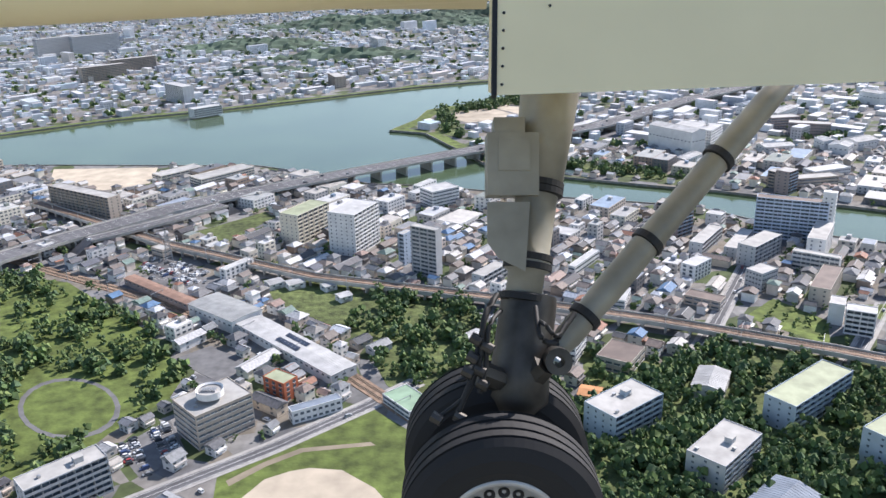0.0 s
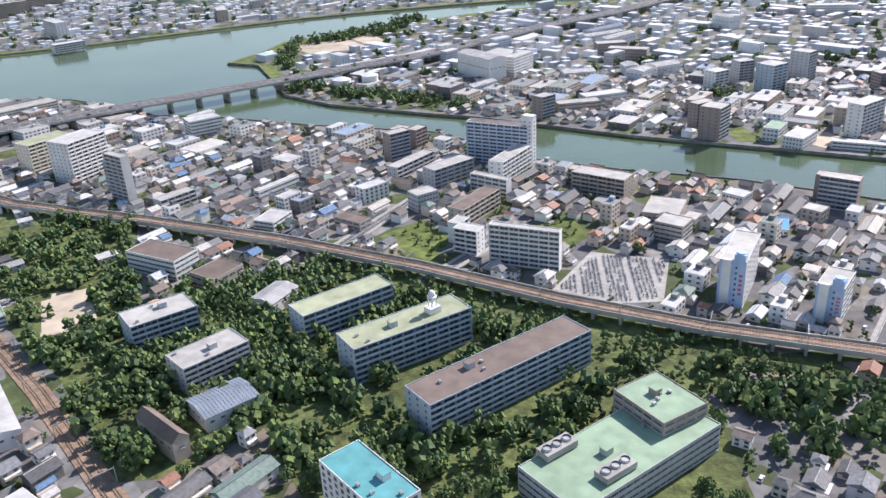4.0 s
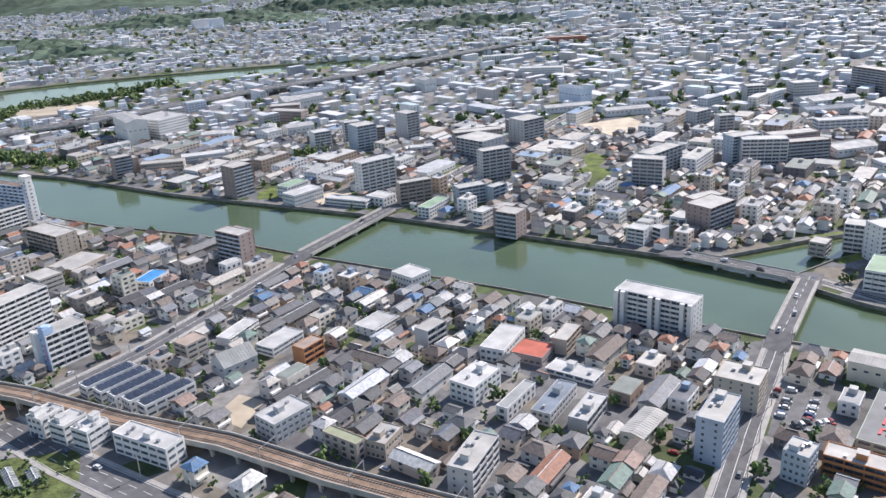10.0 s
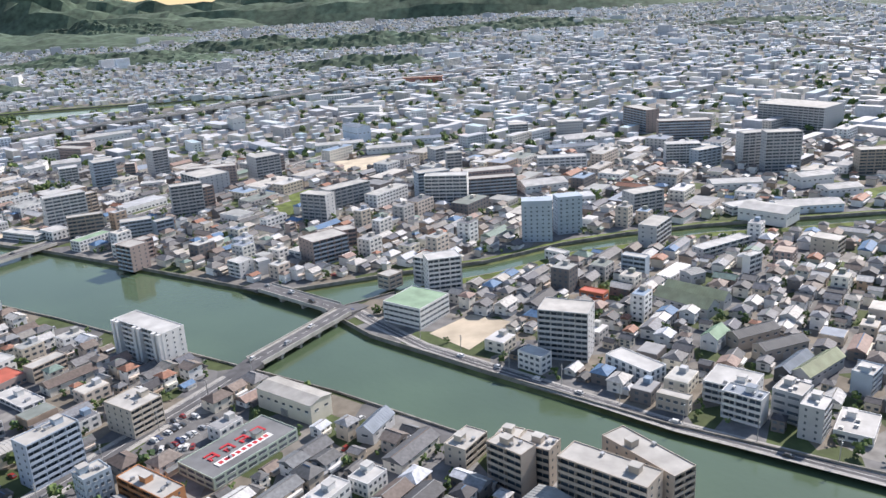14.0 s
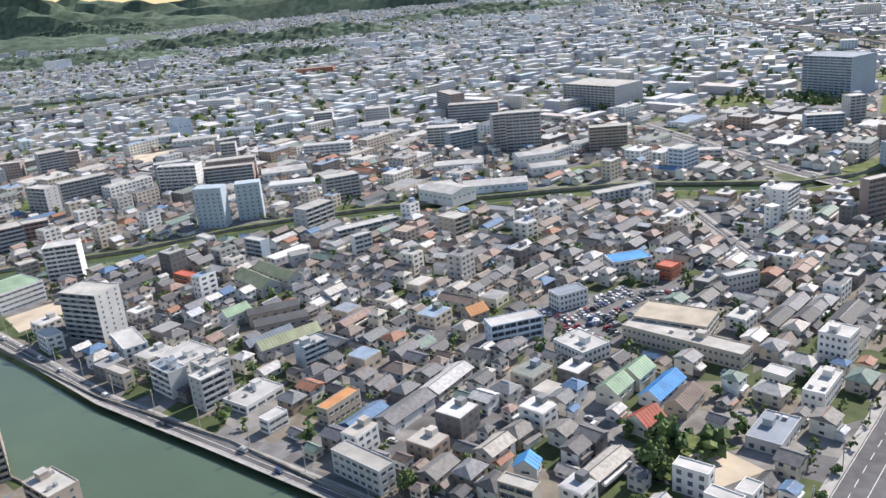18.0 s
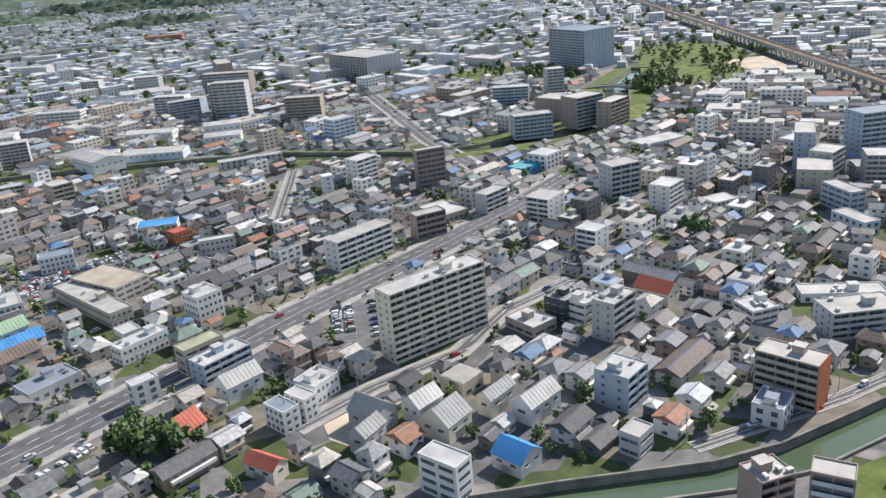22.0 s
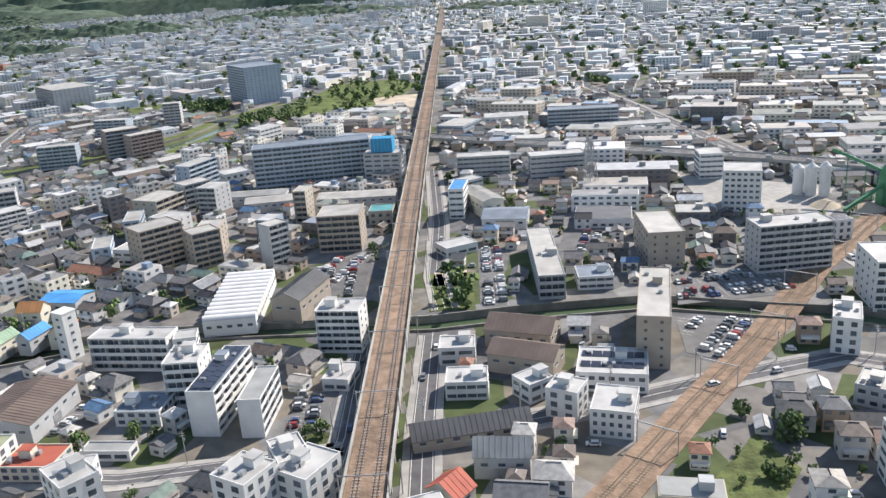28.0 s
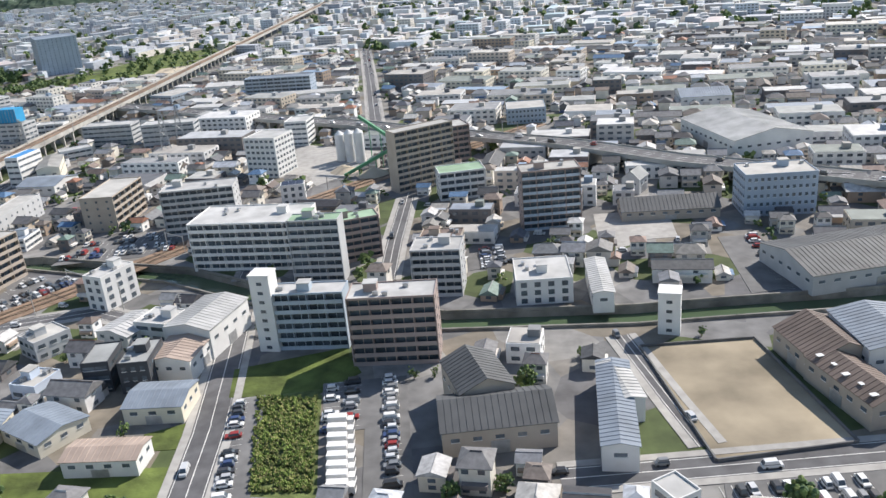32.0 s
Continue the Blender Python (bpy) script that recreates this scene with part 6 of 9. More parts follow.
solar_roof(ob, 11.4, 6.6, 9.5)
apartments(1485.5, 949.0, 58.8, 43.5, 42.23, -53.1, "slate", "slate", RAIL_GLASS)
apartments(1967.6, 274.5, 18.9, 8.3, 24.68, -1.3, "gray", "green")
office(1879.3, 167.5, 37.6, 12.9, 15.76, 84.5, "white", "slate", "white apartment building with slate-tiled stepped roofs")
office(1798.2, 220.0, 10.0, 9.6, 9.75, -24.4, "white", "white")
ob = office(1814.1, 240.3, 22.3, 18.6, 6.84, -8.3, "white", "white")
solar_roof(ob, 22.3, 18.6, 6.4)
warehouse(1786.5, 249.7, 23.0, 13.1, 6.77, -20.1, "tan", "brown", 0.22, "", False)
warehouse(1785.7, 270.9, 24.1, 15.4, 6.81, -16.1, "tan", "brown", 0.22, "", False)
apartments(1991.9, 389.5, 32.6, 8.7, 30.43, 37.6, "tan", "concrete")
office(1889.3, 222.8, 12.0, 10.8, 6.98, 57.2, "gray", "concrete")
apartments(2005.1, 213.6, 25.2, 11.5, 21.90, 2.0, "brown", "white")
apartments(1977.9, 223.1, 22.4, 8.7, 19.23, 0.2, "blueg", "white", RAIL_GLASS)
core_tower(1964.8, 221.1, 6.3, 6.0, 24.77, -5.6, "white", "slim white stair tower")
warehouse(1942.6, 227.1, 23.2, 15.8, 9.84, 79.2, "white", "white", 0.10, "", False)
warehouse(1940.7, 210.8, 19.7, 13.4, 6.92, 86.9, "white", "pink", 0.10, "", False)
warehouse(1944.3, 185.8, 16.1, 13.4, 5.04, 2.8, "cream", "slate", 0.10, "", False)
warehouse(1941.1, 160.9, 18.8, 9.3, 4.69, 2.3, "white", "pink", 0.10, "", False)
warehouse(1917.1, 174.4, 16.9, 14.6, 4.17, -27.9, "cream", "slate", 0.10, "", False)
office(1900.7, 197.7, 10.4, 9.2, 4.91, 77.7, "blue", "concrete")
office(1919.9, 202.4, 13.0, 7.9, 9.79, -81.2, "dark", "gray")
office(1931.6, 202.7, 14.8, 8.7, 9.82, -82.4, "dark", "gray")
office(1924.0, 232.6, 12.1, 11.6, 6.91, -13.7, "white", "white")
warehouse(1913.1, 232.5, 15.7, 13.8, 4.14, 69.7, "white", "white", 0.10, "", False)
office(2141.9, 330.1, 27.7, 17.5, 17.47, 2.1, "slate", "concrete")
warehouse(2150.0, 266.1, 48.0, 31.6, 6.77, 15.1, "gray", "dark", 0.10, "", False)
warehouse(2064.2, 175.5, 38.1, 8.1, 6.81, 87.5, "white", "slate", 0.10, "", False)
warehouse(2066.1, 184.8, 18.4, 7.2, 6.84, -79.7, "white", "white", 0.10, "", False)
warehouse(2121.2, 203.5, 19.8, 17.9, 6.88, -77.1, "tan", "brown", 0.22, "", False)
warehouse(2122.6, 184.3, 25.4, 11.1, 6.70, -73.0, "tan", "brown", 0.22, "", True)
warehouse(2136.2, 203.9, 23.1, 19.8, 9.84, -83.5, "white", "slate", 0.10, "", False)
office(2071.6, 135.0, 7.1, 6.0, 12.77, -57.5, "white", "white")
warehouse(2030.2, 185.2, 18.4, 13.9, 9.91, -69.2, "tan", "dark", 0.22, "", False)
warehouse(2066.2, 252.0, 28.3, 6.5, 6.88, -88.4, "white", "white", 0.10, "", False)
warehouse(2155.2, 437.3, 58.0, 41.8, 9.80, -74.0, "white", "white", 0.10, "", False)
core_tower(2084.5, 224.5, 6.3, 6.0, 12.88, -12.2, "white", "slim white stair tower")
warehouse(2035.3, 172.6, 27.1, 16.6, 6.88, 9.0, "tan", "dark", 0.22, "", False)
office(2047.8, 255.5, 19.5, 18.4, 8.93, -86.1, "white", "white")
warehouse(1900.3, 169.0, 21.1, 11.4, 4.41, -83.2, "cream", "slate", 0.10, "", False)
warehouse(1779.1, 189.6, 14.9, 8.7, 6.88, -2.3, "gray", "gray", 0.4, "two-storey house with a pitched roof", False, "house")
for k in range(5):
    ob = office(431.6 + 8.9 * k, 336.4 - 4.3 * k, 26.5, 7.4, 6.9, 54.0, "white", "white")
    solar_roof(ob, 26.5, 7.4, 6.5)
warehouse(1356.1, 231.7, 12.7, 9.8, 6.74, -33.0, "gray", "gray", 0.4, "two-storey house with a pitched roof", False, "house")
warehouse(1372.1, 236.5, 11.1, 8.4, 6.77, 50.8, "white", "white", 0.4, "two-storey house with a pitched roof", False, "house")
warehouse(1380.5, 226.5, 11.9, 11.7, 6.81, 55.9, "cream", "gray", 0.4, "two-storey house with a pitched roof", False, "house")
warehouse(1409.5, 235.9, 15.6, 8.2, 6.84, 51.0, "white", "white", 0.4, "two-storey house with a pitched roof", False, "house")
warehouse(1396.4, 240.0, 13.2, 6.0, 6.88, 53.1, "cream", "gray", 0.4, "two-storey house with a pitched roof", False, "house")
warehouse(1356.3, 220.1, 10.5, 6.7, 6.74, 61.7, "gray", "gray", 0.4, "two-storey house with a pitched roof", False, "house")
office(56.6, 967.1, 67.3, 12.0, 6.87, 37.4, "white", "white")
office(111.3, 1012.1, 70.0, 12.0, 6.91, 50.1, "white", "white")
warehouse(202.6, 841.3, 35.1, 14.0, 6.84, 49.3, "white", "white", 0.10, "", False)
office(351.6, 1008.0, 36.4, 18.0, 12.88, 9.2, "brown", "concrete")
warehouse(355.6, 1141.3, 61.1, 18.0, 6.70, 43.0, "white", "slate", 0.10, "", False)
warehouse(360.7, 893.4, 20.0, 15.6, 9.84, -80.3, "white", "white", 0.10, "", False)
warehouse(394.9, 892.7, 30.5, 22.0, 9.87, 28.9, "white", "white", 0.10, "", False)
warehouse(304.5, 884.6, 34.3, 18.0, 6.81, 12.6, "white", "white", 0.10, "", False)
office(322.2, 787.7, 42.8, 16.0, 6.94, 22.3, "white", "white")
office(295.9, 748.4, 40.1, 14.0, 9.93, 12.5, "tan", "concrete")
apartments(263.4, 747.9, 14.0, 13.7, 15.65, -48.2, "tan", "concrete")
apartments(435.5, 819.9, 18.4, 16.0, 18.64, 32.8, "white", "white")
warehouse(349.7, 1099.2, 57.7, 18.0, 6.77, 29.6, "white", "white", 0.10, "", False)
warehouse(367.4, 870.4, 20.0, 20.0, 9.80, 54.0, "white", "white", 0.10, "", False)
office(615.6, 1376.0, 51.5, 18.0, 12.77, 10.5, "white", "white")
office(742.1, 1594.1, 74.8, 18.0, 12.81, 1.1, "red", "pink")
warehouse(696.6, 958.2, 56.3, 18.0, 6.84, 14.9, "white", "white", 0.10, "", False)
warehouse(760.0, 926.9, 51.6, 18.0, 6.88, 12.7, "white", "white", 0.10, "", False)
warehouse(792.7, 973.6, 47.1, 18.0, 6.70, 8.8, "white", "slate", 0.10, "", False)
office(679.8, 1225.4, 63.8, 18.0, 12.74, -8.6, "white", "white")
warehouse(977.0, 945.6, 55.1, 18.0, 6.77, 19.3, "white", "white", 0.10, "", False)
warehouse(964.3, 887.2, 53.6, 18.0, 6.81, 9.3, "white", "slate", 0.10, "", False)
office(968.7, 979.6, 29.0, 18.0, 18.78, 5.7, "gray", "concrete")
apartments(908.0, 958.8, 22.0, 16.0, 21.55, 4.9, "gray", "concrete")
warehouse(1086.0, 702.9, 42.4, 18.0, 6.74, 2.9, "white", "white", 0.10, "", False)
warehouse(985.3, 935.3, 56.6, 20.0, 6.81, 15.8, "white", "white", 0.10, "", False)
warehouse(1150.2, 705.7, 31.5, 18.0, 9.84, 17.1, "white", "white", 0.10, "", False)
warehouse(1161.4, 672.6, 30.3, 18.0, 6.77, 11.9, "white", "white", 0.10, "", False)
apartments(1142.9, 764.1, 32.0, 16.0, 37.43, 0.6, "gray", "concrete")
apartments(1075.3, 821.2, 37.7, 14.0, 16.28, -9.6, "blueg", "concrete", RAIL_GLASS)
apartments(1088.2, 919.6, 55.8, 18.0, 25.01, -3.0, "brown", "concrete", RAIL_GLASS)
office(1266.7, 650.6, 20.9, 14.0, 18.94, 47.3, "blue", "concrete")
office(1292.7, 677.2, 18.3, 12.0, 9.89, -9.1, "gray", "concrete")
apartments(1446.6, 795.2, 16.3, 14.0, 24.21, 12.7, "gray", "concrete")
apartments(1585.6, 479.8, 18.7, 13.8, 17.08, 49.4, "gray", "concrete")
office(1573.2, 420.9, 22.8, 9.0, 12.40, -72.5, "blueg", "concrete")
office(1568.4, 391.4, 21.8, 9.3, 6.87, -68.6, "blue", "concrete")
warehouse(1621.4, 480.3, 44.4, 14.0, 6.70, 4.0, "gray", "gray", 0.10, "", False)
core_tower(1615.7, 268.2, 6.0, 6.0, 18.60, 66.1, "white", "slim white stair tower")
apartments(2052.1, 322.7, 23.7, 12.0, 25.49, 8.3, "brown", "concrete", RAIL_GLASS)
apartments(1840.1, 667.8, 56.1, 16.0, 18.39, -2.7, "slate", "slate", RAIL_GLASS)
warehouse(1875.5, 646.8, 57.8, 14.0, 6.88, 4.3, "white", "white", 0.10, "", False)
warehouse(1778.0, 716.4, 37.6, 20.0, 6.70, 0.5, "white", "white", 0.10, "", False)
office(1738.6, 692.4, 37.3, 25.0, 7.10, 67.8, "blueg", "concrete")
warehouse(1776.6, 959.7, 100.5, 14.0, 4.07, 31.6, "white", "white", 0.10, "", False)
warehouse(2155.1, 545.3, 30.8, 30.0, 6.81, -1.4, "white", "slate", 0.10, "", False)
office(2041.6, 526.7, 25.0, 24.5, 9.89, -87.0, "blueg", "concrete")
warehouse(2100.1, 330.1, 38.7, 16.0, 4.17, 1.5, "tan", "dark", 0.22, "", False)
office(2105.3, 383.8, 32.6, 8.0, 6.80, -3.2, "white", "white")
warehouse(2090.9, 363.5, 10.0, 8.4, 6.74, 61.2, "gray", "gray", 0.42, "", False)
warehouse(1586.4, 271.4, 12.0, 6.2, 6.77, 80.8, "cream", "green", 0.4, "two-storey house with a pitched roof", False, "house")
warehouse(1596.8, 276.2, 12.0, 6.0, 6.84, 79.1, "gray", "blue", 0.4, "two-storey house with a pitched roof", False, "house")
warehouse(1606.1, 281.2, 12.0, 7.2, 6.88, -82.2, "cream", "red", 0.4, "two-storey house with a pitched roof", False, "house")
warehouse(1589.8, 314.6, 17.5, 14.0, 6.70, -6.9, "gray", "blue", 0.10, "", False)
warehouse(1581.9, 301.8, 10.6, 8.0, 6.74, -0.7, "cream", "orange", 0.4, "two-storey house with a pitched roof", False, "house")
warehouse(1594.2, 194.0, 27.1, 10.1, 6.77, -88.7, "tan", "dark", 0.22, "", False)
warehouse(-149.9, 515.6, 10.8, 10.0, 4.14, 38.1, "white", "white", 0.10, "", False)
warehouse(-135.6, 515.2, 11.8, 10.0, 4.17, 33.9, "white", "white", 0.10, "", False)
warehouse(-111.3, 510.5, 9.0, 8.0, 4.00, 38.6, "white", "white", 0.10, "", False)
warehouse(-97.8, 492.5, 8.8, 8.0, 4.04, 37.4, "white", "white", 0.10, "", False)
warehouse(-76.9, 427.1, 11.2, 8.0, 4.07, 50.1, "tan", "dark", 0.22, "", False)
warehouse(-65.4, 420.4, 13.2, 8.0, 4.11, 47.6, "gray", "gray", 0.22, "", False)
warehouse(-11.1, 433.0, 12.0, 9.0, 4.14, 46.6, "white", "white", 0.10, "", False)
warehouse(48.8, 368.3, 10.8, 10.5, 4.00, -17.5, "cream", "orange", 0.10, "", False)
apartments(840.3, 689.5, 36.7, 14.0, 25.51, -3.7, "white", "white")
apartments(876.8, 707.2, 47.1, 12.0, 17.93, 9.9, "brown", "concrete", RAIL_GLASS)
apartments(850.2, 474.5, 20.8, 14.0, 23.99, 17.9, "white", "white")
apartments(1064.4, 811.4, 33.1, 16.0, 20.64, -2.2, "white", "white")
apartments(839.9, 816.2, 15.4, 12.0, 19.29, 11.9, "gray", "concrete")
office(946.8, 805.8, 47.9, 14.0, 12.83, 3.0, "white", "white")
warehouse(923.2, 724.8, 40.1, 25.0, 6.84, 18.7, "white", "white", 0.10, "", False)
warehouse(1011.1, 389.8, 26.4, 9.0, 6.84, 26.6, "tan", "dark", 0.22, "", False)
warehouse(1019.6, 374.6, 26.3, 9.0, 6.88, 24.8, "tan", "dark", 0.22, "", False)
vaulted_shed(1668.9, 309.9, 20.7, 53.5, 6.70, 7.5, 12)
warehouse(1695.4, 307.4, 27.8, 13.0, 9.87, 77.2, "tan", "dark", 0.22, "", False)

# ---- houses: templates ----
random.seed(5)


def house_shape(w, d, h, rise, hip, wing):
    """Walls and a tiled gable or hip roof with eaves, for a house of that size."""
    a, b = Soup(), Soup()
    def block(x0, x1, y0, y1, h, rise):
        a.box(x0, x1, y0, y1, 0, h)
        e, my, hp = 0.55, (y0 + y1) / 2, (y1 - y0) / 2 * hip
        zl = h - 0.15
        if not hip:
            for sx in (x0, x1):
                a.face([(sx, y0, h), (sx, y1, h), (sx, my, h + rise)])
        b.solid([(x0 - e, y0 - e, zl), (x1 + e, y0 - e, zl), (x1 + e, y1 + e, zl), (x0 - e, y1 + e, zl), (x0 - e + hp * 1.1, my, h + rise + 0.1), (x1 + e - hp * 1.1, my, h + rise + 0.1),
                 (x0 - e, y0 - e, zl - 0.2), (x1 + e, y0 - e, zl - 0.2), (x1 + e, y1 + e, zl - 0.2), (x0 - e, y1 + e, zl - 0.2)],
                [(0, 1, 5, 4), (2, 3, 4, 5), (1, 2, 5), (3, 0, 4), (6, 7, 1, 0), (7, 8, 2, 1), (8, 9, 3, 2), (9, 6, 0, 3)])
        ra, rb, zr = x0 - e + hp * 1.1, x1 + e - hp * 1.1, h + rise + 0.1
        b.solid([(ra, my - 0.22, zr - 0.04), (rb, my - 0.22, zr - 0.04), (rb, my + 0.22, zr - 0.04), (ra, my + 0.22, zr - 0.04), (ra, my, zr + 0.22), (rb, my, zr + 0.22)], [(0, 1, 5, 4), (2, 3, 4, 5), (3, 0, 4), (1, 2, 5)])
    block(-w / 2, w / 2, -d / 2, d / 2, h, rise)
    if wing == 2:
        a.box(-w * 0.3, w * 0.45, -d / 2 - 1.9, -d / 2, 0, 2.5)
        b.solid([(-w * 0.3 - 0.3, -d / 2 - 2.3, 2.5), (w * 0.45 + 0.3, -d / 2 - 2.3, 2.5), (w * 0.45 + 0.3, -d / 2, 3.2), (-w * 0.3 - 0.3, -d / 2, 3.2), (-w * 0.3 - 0.3, -d / 2 - 2.3, 2.3), (w * 0.45 + 0.3, -d / 2 - 2.3, 2.3)], [(0, 1, 2, 3), (4, 5, 1, 0), (5, 2, 1), (4, 0, 3)])
    elif wing == 3:
        a.box(-w * 0.42, w * 0.42, -d / 2 - 1.5, -d / 2, 2.6, 3.7)
    elif wing:
        block(-w / 2 + 0.5, -w / 2 + 0.5 + w * 0.55, -d / 2 - d * 0.35, -d / 2 + 0.2, h * 0.55, rise * 0.5)
    return a, b


KINDS = [(9.5, 8.0, 5.6, 2.0, 0.75, 1), (8.0, 7.2, 5.8, 1.9, 0, 3), (11.0, 8.5, 5.4, 2.2, 0.8, 2), (7.5, 8.5, 6.2, 1.8, 0, 1), (10.0, 7.0, 3.2, 2.0, 0, 2), (8.6, 8.0, 6.0, 1.4, 0, 3), (12.5, 8.0, 5.6, 2.1, 0, 1), (7.0, 7.0, 7.6, 1.5, 0.7, 3), (19.0, 7.6, 5.4, 1.7, 0, 3), (25.0, 9.5, 5.0, 2.0, 0, 0)]
FORMS = [tuple(q.weld() for q in house_shape(*k)) for k in KINDS]
ONE_WALL = [f[0].mesh("wall", HW_ONE) for f in FORMS]
ONE_ROOF = [f[1].mesh("roof", HR_ONE) for f in FORMS]
pane = Soup()
pane.box(-0.85, 0.85, -0.07, 0.02, 0, 1.25)
pane.box(-0.95, 0.95, -0.1, 0.02, -0.1, 0, 1)
pane.box(-0.95, 0.95, -0.1, 0.02, 1.25, 1.33, 1)
PANE = pane.mesh("window", GLASS, WALL["white"])


def near_house(k, x, y, deg):
    w, d, h = KINDS[k][:3]
    style = "hipped" if KINDS[k][4] else "gabled"
    ob = thing("house", x, y, deg, f"{'one' if h < 4 else 'two'}-storey plastered house with a {style} tiled roof", "house", "town houses")
    part("wall", ONE_WALL[k], ob)
    part("roof", ONE_ROOF[k], ob)
    z = h - 2.0
    part("window", PANE, ob, (w * 0.22, -d / 2, z))
    q = part("window", PANE, ob, (-w / 2, -0.5, z))
    q.rotation_euler = (0, 0, radians(-90))


far_walls, far_roofs, far_flat_w, far_flat_r, far_panes, distant_w, distant_r = (Soup() for _ in range(7))


def turned(src, dst, x, y, deg, k=1.0):
    c, s, n = math.cos(radians(deg)) * k, math.sin(radians(deg)) * k, len(dst.v)
    dst.v.extend((x + c * px - s * py, y + s * px + c * py, pz * k) for px, py, pz in src.v)
    dst.f.extend(tuple(n + i for i in q) for q in src.f)
    dst.m.extend(src.m)


def quad(s, at, ax, ay, bx, by, z0, z1):
    ox, oy, c, sn = at
    (ax, ay), (bx, by) = (ox + c * ax - sn * ay, oy + sn * ax + c * ay), (ox + c * bx - sn * by, oy + sn * bx + c * by)
    s.face([(ax, ay, z0), (bx, by, z0), (bx, by, z1), (ax, ay, z1)])


def house_panes(x, y, deg, k, f=1.0):
    """Upper and lower windows on three sides of a house in the joined rows."""
    w, d, h = KINDS[k][0] * f, KINDS[k][1] * f, KINDS[k][2] * f
    at = (x, y, math.cos(radians(deg)), math.sin(radians(deg)))
    for z in ((h - 2.0, 0.8) if h > 4.5 else (0.9,)):
        for u in (-0.3, 0.22):
            quad(far_panes, at, w * u - 0.8, -d / 2 - 0.05, w * u + 0.8, -d / 2 - 0.05, z, z + 1.2)
            quad(far_panes, at, w * u + 0.8, d / 2 + 0.05, w * u - 0.8, d / 2 + 0.05, z, z + 1.2)
        for sx in (-1, 1):
            quad(far_panes, at, sx * (w / 2 + 0.05), -0.9, sx * (w / 2 + 0.05), 0.9, z, z + 1.1)


near_blocks = 0
FLAT_ONE = palette("flat_roof_one", FLAT_ROOFS, "object", 0.7, 0.3, 0.75, 1.1)


def quad_top(s, at, w, d, z):
    ox, oy, c, sn = at
    s.face([(ox + c * a - sn * b, oy + sn * a + c * b, z) for a, b in ((-w / 2 + 0.3, -d / 2 + 0.3), (w / 2 - 0.3, -d / 2 + 0.3), (w / 2 - 0.3, d / 2 - 0.3), (-w / 2 + 0.3, d / 2 - 0.3))])


def flat_block(x, y, w, d, h, deg, panes=True, far=False):
    """A flat-roofed block of the far town, with a parapet and window strips."""
    at = (x, y, math.cos(radians(deg)), math.sin(radians(deg)))
    global near_blocks
    if not far and near_blocks < 120:
        near_blocks += 1
        ob = thing("town_building", x, y, deg, f"plain flat-roofed town building of {max(1, int(h // 3.05))} storeys", "building", "town buildings")
        s = Soup()
        s.box(-w / 2, w / 2, -d / 2, d / 2, 0, h)
        part("wall", s.mesh("wall", HW_ONE), ob)
        s = Soup()
        s.box(-w / 2 + 0.3, w / 2 - 0.3, -d / 2 + 0.3, d / 2 - 0.3, h - 0.3, h + 0.15)
        s.box(w * 0.1, w * 0.1 + 3.0, -1.5, 1.8, h, h + 2.4)
        part("roof", s.mesh("roof", FLAT_ONE), ob)
        s = Soup()
        for f in range(int(h // 3.05)):
            window_row(s, w, d, 3.05 * f + 1.0, 3.05 * f + 2.3, 3.8, "flr", 0.5)
        tagged(part("glazing", s.mesh("glazing", GLASS, WALL["white"]), ob), kind="stuff")
        return
    # far blocks go to the meshes whose colours are paled for haze
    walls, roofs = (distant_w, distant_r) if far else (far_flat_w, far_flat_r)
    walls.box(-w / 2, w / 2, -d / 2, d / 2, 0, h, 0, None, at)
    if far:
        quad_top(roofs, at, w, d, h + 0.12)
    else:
        roofs.box(-w / 2 + 0.3, w / 2 - 0.3, -d / 2 + 0.3, d / 2 - 0.3, h - 0.3, h + 0.15, 0, None, at)
    if h > 6 and not far:
        roofs.box(w * 0.1, w * 0.1 + 3.5, -1.5, 1.8, h, h + 2.6, 0, None, at)
    if panes:
        for f in range(int(h // 3.05)):
            z = 3.05 * f + 1.0
            for side in (0, 1):
                length = w if side == 0 else d
                n, step = split(length - 1, 4.2)
                for i in range(n):
                    a = -length / 2 + 0.5 + step * (i + 0.22)
                    if side == 0:
                        quad(far_panes, at, a, -d / 2 - 0.06, a + step * 0.56, -d / 2 - 0.06, z, z + 1.3)
                    else:
                        for sx in (-1, 1):
                            quad(far_panes, at, sx * (w / 2 + 0.06), a, sx * (w / 2 + 0.06), a + step * 0.4, z, z + 1.3)


